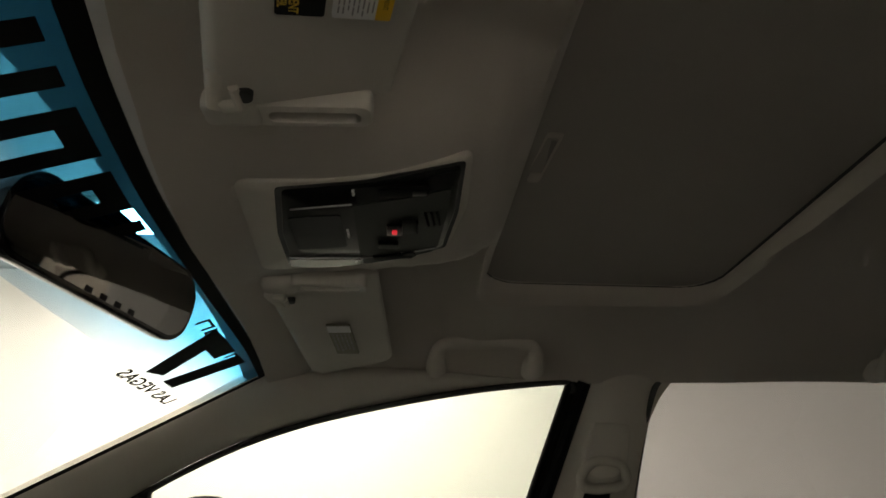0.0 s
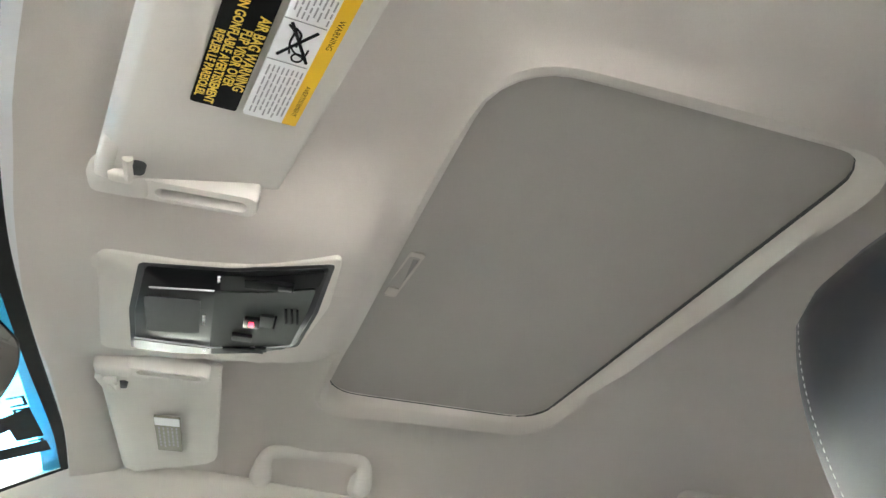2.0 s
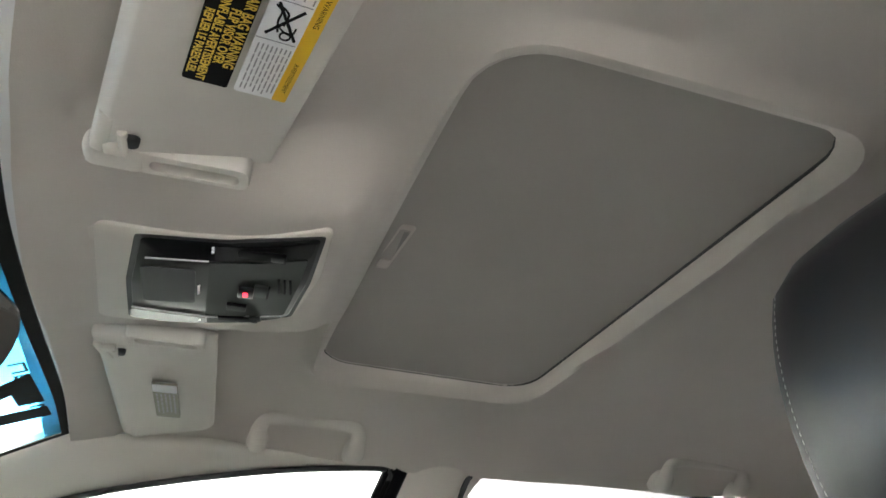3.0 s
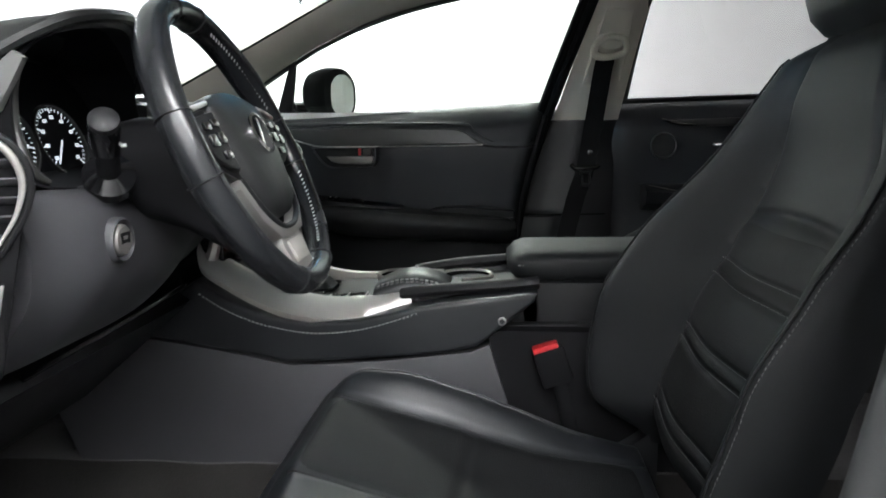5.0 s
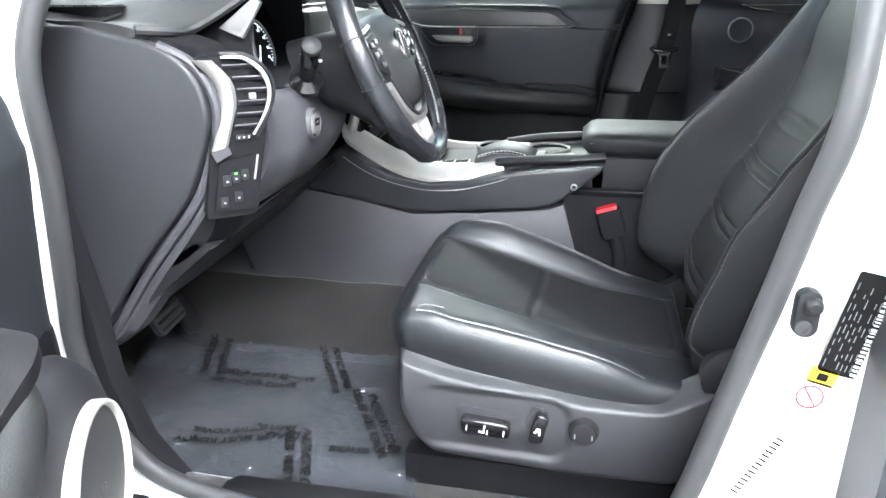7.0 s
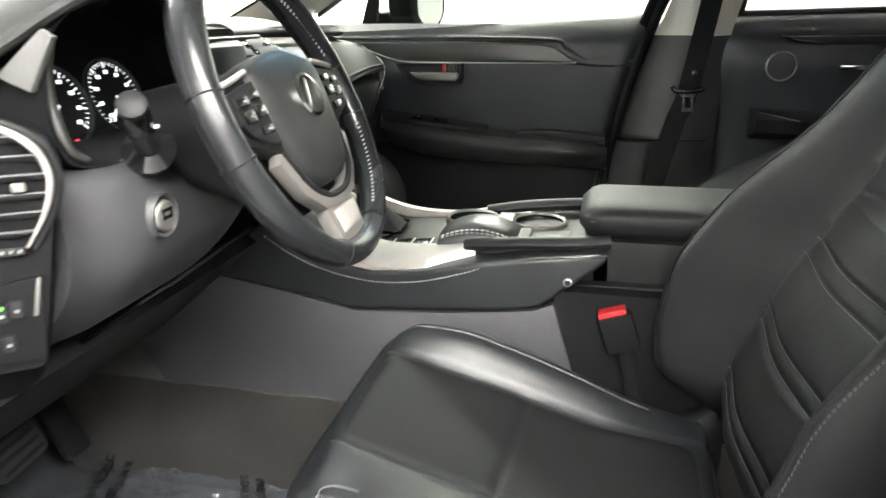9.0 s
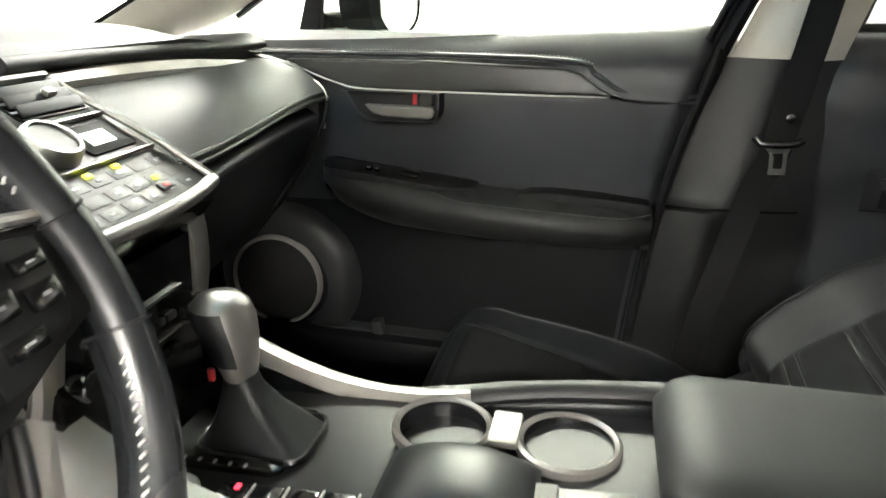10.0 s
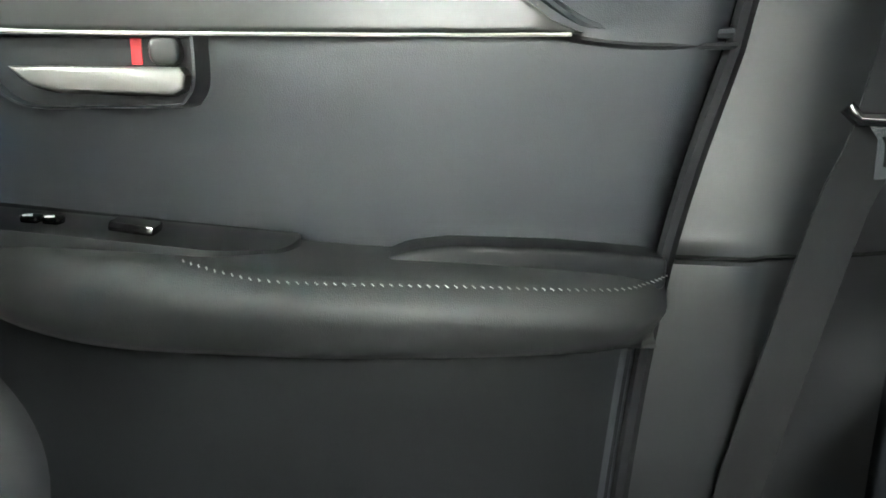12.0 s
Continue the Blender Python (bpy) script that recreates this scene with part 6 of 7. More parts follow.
for a in (12, 78, 102, 168, 292, 350, 190, 248):
    ring = [WM @ Vector(((R + TR * 0.95 * math.cos(b)) * math.cos(radians(a)), (R + TR * 0.95 * math.cos(b)) * math.sin(radians(a)), TR * 1.16 * math.sin(b))) for b in (2 * math.pi * j / 20 for j in range(20))]
    part("rim_seam", tube(ring, 0.0009, 5, True), PLASTIC, rm)
# airbag cover
cov = [(-0.082, 0.048), (-0.04, 0.062), (0.0, 0.065), (0.04, 0.062), (0.082, 0.048), (0.085, 0.02), (0.074, -0.03), (0.055, -0.068), (0.03, -0.082), (0.0, -0.085), (-0.03, -0.082), (-0.055, -0.068), (-0.074, -0.03), (-0.085, 0.02)]
cov = [(p.x, p.y) for p in spline([(x, y, 0) for x, y in cov], 56, True)]
sc = lambda k, z: [WM @ Vector((x * k, (y + 0.01) * k - 0.01, z)) for x, y in cov]
hub = part("airbag_cover", loft([sc(0.95, -0.045), sc(1.0, -0.02), sc(1.0, -0.002), sc(0.97, 0.008), sc(0.88, 0.014), sc(0.6, 0.019), sc(0.3, 0.021), sc(0.04, 0.0215)]), DASH, wheel, "black airbag cover", 50)
oval = lambda k, z: [WM @ Vector((0.0315 * k * math.cos(2 * math.pi * i / 40), 0.008 + 0.0240 * k * math.sin(2 * math.pi * i / 40), z)) for i in range(40)]
em = part("emblem_ring", loft([oval(1, 0.018), oval(1, 0.025), oval(0.86, 0.026), oval(0.84, 0.020)], cap=False), CHROME, hub, "plain chrome oval emblem")
part("emblem_field", loft([oval(0.86, 0.0195), oval(0.86, 0.0215)]), DASH, em)
part("emblem_bar", local_box(WM @ pose(-0.004, 0.010, 0.0235, 0, 0, 62), (0, 0, 0), (0.034, 0.007, 0.004), 0.0015), CHROME, em)
# side spokes with button pods
for sg in (-1, 1):
    sp = part("side_spoke", local_prism(WM, [(sg * 0.075, 0.045), (sg * 0.12, 0.038), (sg * 0.158, 0.034), (sg * 0.158, -0.012), (sg * 0.12, -0.022), (sg * 0.07, -0.04)], -0.016, 0.004, 0.005), PLASTIC, wheel, "black spoke with buttons")
    pod = [(sg * 0.082, 0.038), (sg * 0.112, 0.034), (sg * 0.136, 0.03), (sg * 0.138, 0.0), (sg * 0.128, -0.012), (sg * 0.10, -0.024), (sg * 0.080, -0.026)]
    pd = part("button_pod", local_prism(WM, pod, 0.003, 0.010, 0.003), PLASTIC, sp, "black button pod")
    for x, y, w, h in ((0.097, 0.024, 0.020, 0.008), (0.122, 0.020, 0.018, 0.008), (0.096, 0.008, 0.020, 0.012), (0.121, 0.005, 0.018, 0.012), (0.100, -0.010, 0.022, 0.009)):
        bt = part("button", local_box(WM, (sg * x, y, 0.011), (w, h, 0.005), 0.0018), PIANO, pd)
        part("button_mark", local_box(WM, (sg * x, y, 0.0138), (w * 0.26, h * 0.14, 0.0006), 0), GREYP, bt)
    part("spoke_edge", tube([WM @ p for p in spline([(sg * 0.158, 0.036, 0.004), (sg * 0.12, 0.041, 0.008), (sg * 0.086, 0.047, 0.008)], 12)], 0.003, 8), SILVER, sp)
vee = [(-0.086, -0.034), (-0.066, -0.070), (-0.036, -0.090), (0.0, -0.094), (0.036, -0.090), (0.066, -0.070), (0.086, -0.034), (0.098, -0.044), (0.078, -0.082), (0.046, -0.106), (0.0, -0.110),
       (-0.046, -0.106), (-0.078, -0.082), (-0.098, -0.044)]
sv = part("silver_spoke", local_prism(WM, vee, -0.010, 0.006, 0.004), LEVER, wheel, "satin silver yoke of the lower spokes")
part("lower_spoke", local_prism(WM, [(-0.040, -0.100), (0.040, -0.100), (0.043, -0.114), (0.036, -0.152), (-0.036, -0.152), (-0.043, -0.114)], -0.014, 0.002, 0.005), LEVER, sv, "satin silver lower spoke")
part("spoke_inlay", local_prism(WM, [(-0.030, -0.112), (0.030, -0.112), (0.026, -0.138), (-0.026, -0.138)], 0.0015, 0.0045, 0.002), SILVER, sv, "bright inlay")
part("silver_yoke", tube([WM @ p for p in spline([(-0.082, -0.036, 0.004), (-0.062, -0.074, 0.006), (-0.032, -0.093, 0.006), (0.0, -0.097, 0.006), (0.032, -0.093, 0.006), (0.062, -0.074, 0.006), (0.082, -0.036, 0.004)], 40)], 0.0035, 10), PLASTIC, wheel, "black yoke under the airbag")
part("hub_back", local_prism(WM, rrect(0, -0.01, 0.12, 0.12, 0.04, 6), -0.05, -0.02, 0.01), PLASTIC, wheel)

# ---- centre console ----
con = thing("centre_console", (0.2, 0, 0.33), "black leather-sided centre console with silver sweeps", "console")
low = [(-0.30, 0.47), (-0.112, 0.527), (0.02, 0.505), (0.129, 0.484), (0.26, 0.492), (0.397, 0.508), (0.425, 0.520), (0.455, 0.42), (0.455, 0.30), (-0.21, 0.30), (-0.25, 0.40)]
for sg in (-1, 1):
    part("lower_side", prism(low, "y", sg * 0.118, sg * 0.146, 0.005), KNEE, con, "dark grey lower side panel")
    # matt black here paints in the shadow between seat and console
    part("shaded_rear_side", prism([(0.42, 0.54), (0.80, 0.54), (0.80, 0.30), (0.452, 0.30), (0.452, 0.42)], "y", sg * 0.112, sg * 0.143, 0.004), MATTE, con, "rear side panel, black for the shade beside the seat")
    pad = [(-0.125, 0.531), (-0.045, 0.592), (-0.012, 0.615), (0.035, 0.585), (0.09, 0.562), (0.16, 0.551), (0.23, 0.556), (0.32, 0.576), (0.40, 0.588), (0.494, 0.598), (0.490, 0.586), (0.44, 0.545), (0.405, 0.517), (0.36, 0.508), (0.25, 0.498), (0.129, 0.490), (0.03, 0.508), (-0.05, 0.522)]
    sd = part("side_pad", prism(pad, "y", sg * 0.105, sg * 0.153, 0.014, 4), LEATHER, con, "black leather side pad", 50)
    seam = spline([(-0.005, sg * 0.1525, 0.594), (0.035, sg * 0.1528, 0.569), (0.09, sg * 0.1528, 0.548), (0.16, sg * 0.1528, 0.5365), (0.23, sg * 0.1528, 0.5415), (0.29, sg * 0.1528, 0.5575), (0.325, sg * 0.1515, 0.570)], 60)
    part("pad_stitching", stitches(seam, (0, sg, 0.15), 0.0042, 0.0022, 0.0007), THREAD, sd, "pale seam stitching")
    part("side_screw", turned([(0.0065, 0), (0.0065, sg * 0.004), (0.004, sg * 0.0045), (0.0038, sg * 0.002), (0.001, sg * 0.002)], (0.443, sg * 0.150, 0.557), "y", 18), STEEL, sd, "steel screw head")
    # silver sweep from the dash to the cup holders
    ctr = spline([(-0.02, 0.098, 0.665), (-0.010, 0.103, 0.640), (0.030, 0.112, 0.618), (0.09, 0.116, 0.588), (0.15, 0.116, 0.570), (0.21, 0.112, 0.566), (0.27, 0.106, 0.572), (0.305, 0.100, 0.580)], 48)
    rings = []
    for i, p in enumerate(ctr):
        t = i / 48
        w = (0.017 + 0.010 * math.sin(math.pi * min(1, t * 1.1))) * (1 - 0.55 * smooth01(0.75, 1.0, t))
        if sg > 0:
            w *= 0.62
        z = p.z
        rings.append([(p.x, sg * (p.y - w), z + 0.012), (p.x, sg * (p.y - w * 0.3), z + 0.013), (p.x, sg * (p.y + w * 0.6), z + 0.004), (p.x, sg * (p.y + w * 1.25), z - 0.010), (p.x, sg * (p.y + w * 1.1), z - 0.020), (p.x, sg * (p.y - w), z - 0.006)])
    part("silver_sweep", loft(rings), SILVER, con, "satin silver sweep", 60)
    rail = spline([(0.29, sg * 0.098, 0.584), (0.36, sg * 0.108, 0.594), (0.44, sg * 0.112, 0.601), (0.497, sg * 0.106, 0.605)], 16)
    part("top_rail", tube(rail, 0.0095, 10, flat=1.3), PLASTIC, con, "black top rail")
    post = spline([(0.004, sg * 0.092, 0.770), (0.012, sg * 0.098, 0.73), (0.010, sg * 0.102, 0.69), (0.004, sg * 0.101, 0.660), (-0.004, sg * 0.10, 0.635)], 20)
    part("silver_leg", tube(post, [0.013 - 0.003 * math.sin(math.pi * i / 20) for i in range(21)], 10, flat=1.5), LEVER, con, "satin silver leg of the centre stack")
part("top_plate", prism([(0.0, 0.55), (0.06, 0.562), (0.24, 0.570), (0.30, 0.576), (0.50, 0.588), (0.50, 0.48), (0.0, 0.48)], "y", -0.098, 0.098, 0.004), STACKDARK, con, "satin black console top")
part("core", prism([(-0.25, 0.47), (0.0, 0.53), (0.78, 0.55), (0.78, 0.31), (-0.25, 0.31)], "y", -0.116, 0.116, 0.004), PLASTIC, con)
# shift gate and lever
gate = part("shift_gate", prism(rrect(0.095, 0.012, 0.115, 0.10, 0.01), "z", 0.556, 0.5715, 0.003), PIANO, con, "gloss black shift gate")
part("boot", loft([[(x, y, z) for x, y in rrect(cx, 0.012, w, d, 0.012, 4)] for cx, w, d, z in ((0.115, 0.095, 0.070, 0.570), (0.113, 0.082, 0.060, 0.580), (0.106, 0.055, 0.044, 0.598), (0.10, 0.034, 0.030, 0.620), (0.097, 0.026, 0.026, 0.640))]), LEATHER, gate, "black leather boot")
part("boot_frame", tube([(x, y, 0.572) for x, y in rrect(0.115, 0.012, 0.10, 0.074, 0.013, 4)], 0.003, 6, True), PIANO, gate)
lev = part("shift_lever", loft([[(cx + w * math.cos(a), 0.012 + d * math.sin(a), z) for a in (2 * math.pi * k / 28 for k in range(28))] for cx, w, d, z in
           ((0.098, 0.014, 0.015, 0.628), (0.096, 0.019, 0.020, 0.645), (0.092, 0.024, 0.025, 0.668), (0.088, 0.0265, 0.028, 0.684), (0.085, 0.025, 0.027, 0.696), (0.083, 0.018, 0.020, 0.703), (0.082, 0.006, 0.007, 0.705))]), LEVER, con, "satin silver shift knob", 60)
part("knob_leather", loft([[(cx + w * math.cos(a), 0.012 + d * math.sin(a), z) for a in (radians(150 + 150 * k / 20) for k in range(21))] for cx, w, d, z in
     ((0.096, 0.0198, 0.0208, 0.645), (0.092, 0.0250, 0.026, 0.668), (0.088, 0.0275, 0.029, 0.684), (0.085, 0.0258, 0.0278, 0.697))], cap=False), LEATHER, lev, "dark leather grip")
part("shift_button", rbox((0.084, -0.011, 0.640), (0.006, 0.005, 0.012), 0.002), RED, lev, "red shift release")
part("gate_socket", rbox((0.05, -0.045, 0.58), (0.022, 0.024, 0.035), 0.004), PIANO, con)
for i in range(5):
    part("gate_mark", rbox((0.066 + 0.014 * i, -0.036, 0.5722), (0.0025, 0.004, 0.0008), 0), GREYP, gate)
for i in range(4):
    part("console_button", rbox((0.125 + 0.030 * i, -0.070, 0.5665 + 0.0022 * i), (0.024, 0.030, 0.008), 0.002, (0, -3, 0)), PIANO, con)
    part("button_line", rbox((0.140 + 0.030 * i, -0.070, 0.5705 + 0.0022 * i), (0.0015, 0.032, 0.002), 0), SILVER, con)
part("button_lamp", rbox((0.118, -0.080, 0.5708), (0.004, 0.008, 0.001), 0), LEDAMB, con, "small amber lamp")
part("mode_knob", turned([(0.016, 0), (0.016, 0.014), (0.014, 0.017), (0.002, 0.0175)], (0.085, -0.075, 0.560), "z", 26), SILVER, con, "round silver mode knob")
part("button_lamp_red", rbox((0.128, -0.060, 0.5712), (0.004, 0.006, 0.001), 0), LEDRED, con)
# cup holders
for cx in (0.275, 0.385):
    cup = bmesh.new()
    turned([(0.0455, -0.002), (0.0455, 0.006), (0.0425, 0.0085), (0.039, 0.006), (0.037, -0.01), (0.035, -0.06), (0.002, -0.062)], (cx, 0.040, 0.582), "z", 44, cup, cap=False)
    cp = part("cup_ring", cup, LEVER, con, "satin silver cup holder ring")
    part("cup_well", turned([(0.0385, 0.004), (0.0365, -0.012), (0.033, -0.050), (0.002, -0.052)], (cx, 0.040, 0.583), "z", 36, cap=False), PIANO, cp, "black cup well")
part("cup_bridge", rbox((0.330, 0.045, 0.588), (0.026, 0.05, 0.007), 0.003), LEVER, con, "silver bridge between the cups")
# wrist pad
rings = []
for i in range(17):
    t = i / 16
    x = 0.246 + 0.120 * t
    h = 0.040 * math.sin(math.pi * (0.10 + 0.80 * t)) ** 0.6
    ring = []
    for j in range(21):
        a = math.pi * j / 20
        ring.append((x, -0.050 - 0.052 * math.copysign(abs(math.cos(a)) ** 0.6, math.cos(a)), 0.574 + h * math.sin(a) ** 0.7))
    rings.append(ring)
wp = part("wrist_pad", loft(rings), LEATHER, con, "domed black leather wrist pad", 60)
part("wrist_stitching", stitches([Vector(r[5]) + Vector((0, -0.001, 0.001)) for r in rings[1:16]], (0, -0.7, 0.7), 0.0055, 0.0022, 0.001), THREAD, wp, "white seam stitching")
part("wrist_stitching", stitches([Vector(r[4]) + Vector((0, -0.001, 0.001)) for r in rings[1:16]], (0, -0.7, 0.7), 0.0055, 0.0022, 0.0008), DARKTHREAD, wp)
part("touch_pad", rbox((0.405, -0.055, 0.588), (0.07, 0.06, 0.008), 0.003, (0, -4, 0)), SMOKE, con, "grey touch pad")
part("touch_buttons", rbox((0.372, -0.055, 0.592), (0.018, 0.05, 0.008), 0.002, (0, -4, 0)), STACK, con, "grey pad buttons")
# arm rest lid
rings = []
for i in range(25):
    t = i / 24
    x = 0.452 + 0.345 * t
    k = math.sin(math.pi * 0.5 * min(1, t / 0.10)) ** 0.6 if t < 0.10 else 1.0
    w, h = 0.090 * (0.72 + 0.28 * k), 0.027 * (0.35 + 0.65 * k)
    zc = 0.623 + 0.002 * t
    rings.append([(x, w * math.copysign(abs(math.cos(a)) ** 0.45, math.cos(a)), zc + h * math.copysign(abs(math.sin(a)) ** 0.65, math.sin(a))) for a in (2 * math.pi * q / 36 for q in range(36))])
lid = part("arm_rest", loft(rings), BACKSKIN, con, "padded black leather arm rest", 60)
for sg in (-1, 1):
    part("lid_stitching", stitches([(0.47 + 0.30 * i / 40, sg * 0.0865, 0.627) for i in range(41)], (0, sg, 0.3), 0.005, 0.003, 0.0006), DARKTHREAD, lid)
part("arm_rest_box", prism([(0.462, 0.603), (0.80, 0.605), (0.80, 0.50), (0.478, 0.50)], "y", -0.098, 0.098, 0.006), PLASTIC, con, "black arm rest box")

# ---- belt buckles ----
def buckle(y, side):
    b = thing("belt_buckle", (0.52, y, 0.43), "black belt buckle with a red release button beside the seat", "belt buckle", "belt buckles")
    part("stem", tube([(0.545, y, 0.38), (0.535, y, 0.44), (0.525, y, 0.475)], 0.012, 10, flat=0.6), MATTE, b)
    part("case", rbox((0.517, y, 0.492), (0.046, 0.026, 0.056), 0.006, (0, -18, 0)), MATTE, b, "black buckle case")
    part("release_button", rbox((0.506, y, 0.5175), (0.038, 0.021, 0.014), 0.003, (0, -18, 0)), RED, b, "red release button")


buckle(-0.155, -1)
buckle(0.155, 1)


# ---- overhead: visors, console, mirror, grips ----
def sun_visor(sg, word):
    """sg: -1 driver, 1 passenger. The free inner edge clips in by the pod."""
    v = thing("sun_visor", (0.29, 0.33 * sg, 1.20), word, "sun visor", "sun visors")
    xf, xr = (0.236, 0.363) if sg < 0 else (0.203, 0.336)
    YI = 0.208 if sg < 0 else 0.158
    rings = []
    for i in range(29):
        t = i / 28
        y = sg * (YI + (0.365 if sg > 0 else 0.36) * t)
        e = min(1.0, min(t, 1 - t) / 0.04)
        e = math.sqrt(max(0.0, 1 - (1 - e) ** 2)) if e < 1 else 1.0
        xr1 = xr + (0.075 if sg < 0 else 0.008) * t - 0.015 * smooth01(0.9, 1, t)
        xf1 = xf + (0.085 if sg < 0 else 0.008) * t + 0.015 * smooth01(0.92, 1, t)
        z0 = (1.190 - 0.010 * t) if sg < 0 else (1.198 - 0.012 * t)
        ring = []
        for j in range(16):
            a = radians(100 + 160 * j / 15)
            ring.append((xf1 + 0.013 + 0.013 * math.cos(a), y, z0 - 0.002 + 0.0125 * math.sin(a) * (0.4 + 0.6 * e)))
        for j in range(1, 9):
            q = j / 9
            ring.append((xf1 + 0.015 + (xr1 - xf1 - 0.02) * q, y, z0 - (0.0135 - 0.007 * q) * (0.4 + 0.6 * e) + 0.013 * q))
        for j in range(7):
            a = radians(-90 + 180 * j / 6)
            ring.append((xr1 - 0.005 + 0.005 * math.cos(a), y, z0 + 0.012 + 0.005 * math.sin(a) * (0.4 + 0.6 * e)))
        for j in range(1, 7):
            q = 1 - j / 7
            ring.append((xf1 + 0.015 + (xr1 - xf1 - 0.02) * q, y, z0 + 0.010 + 0.008 * q))
        rings.append(ring)
    body = part("board", loft(rings), VINYL, v, "cream padded visor board", 50)
    y0 = YI * sg
    z0 = 1.190 if sg < 0 else 1.197
    # inner end: rounded cap, slotted finger loop and retaining hook
    at = lambda along, across: (xf + along + 0.21 * across * (1 if sg < 0 else 0), y0 + sg * across)
    part("end_cap", rbox((*at(0.019, -0.001), z0 - 0.003), (0.042, 0.026, 0.020), 0.009, (0, 0, 0), 4), VINYL, v, "rounded visor end")
    lx = xf + 0.031
    wide = xr - lx - 0.012
    loop = bmesh.new()
    out2, in2 = rrect(lx + wide / 2, y0 - sg * 0.002, wide, 0.027, 0.008), rrect(lx + wide / 2 + 0.002, y0 - sg * 0.003, wide - 0.022, 0.0105, 0.005)
    loft([[(x, y, z0 + 0.006) for x, y in out2], [(x, y, z0 - 0.006) for x, y in out2], [(lx + wide / 2 + (x - lx - wide / 2) * 0.97, y0 + (y - y0) * 0.86, z0 - 0.0095) for x, y in out2],
          [(lx + wide / 2 + (x - lx - wide / 2) * 1.03, y0 - sg * 0.003 + (y - y0 + sg * 0.003) * 1.15, z0 - 0.0095) for x, y in in2], [(x, y, z0 - 0.005) for x, y in in2], [(x, y, z0 + 0.006) for x, y in in2]], cap=False, bm=loop)
    part("finger_loop", loop, VINYL, v, "moulded finger loop")
    part("loop_back", prism(rrect(lx + wide / 2, y0 - sg * 0.002, wide - 0.008, 0.022, 0.006), "z", z0 + 0.0065, z0 + 0.0085, 0.0005), VINYL, v)
    hook = bmesh.new()
    hx, hy = at(0.009, 0.032)
    rbox((hx, hy, z0 - 0.009), (0.0125, 0.044, 0.014), 0.005, (0, 0, -sg * 14), 3, hook)
    rbox((hx + 0.007, hy - sg * 0.015, z0 - 0.0135), (0.016, 0.012, 0.009), 0.004, (0, 0, 0), 3, hook)
    part("hook", hook, CREAM, v, "cream retaining hook")
    # solid dark block in place of the shade behind the hook
    px, py = at(0.027, 0.028)
    part("hook_gap_shade", prism(rrect(px, py, 0.013, 0.012, 0.0055), "z", z0 - 0.0165, z0 - 0.006, 0.001), RUBBER, v, "dark block standing for the shaded gap behind the hook")
    part("hook_pin", tube([(px - 0.004, py + sg * 0.010, z0 - 0.015), (px - 0.004, py - sg * 0.010, z0 - 0.016)], 0.0035, 8), CREAM, v)
    return v, body


dv, dboard = sun_visor(-1, "cream sun visor folded up, with airbag warning labels")
pv, pboard = sun_visor(1, "cream sun visor folded up, with a small tan label")
# warning labels on the driver's visor, words running outboard
LM = frame_of((0.3495, -0.3775, 1.1748), (-0.20, 1.0, 0.035), (-1, -0.20, -0.125))
LM = LM if (LM.to_3x3() @ Vector((0, 0, 1))).z < 0 else LM @ pose(0, 0, 0, 180, 0, 0)


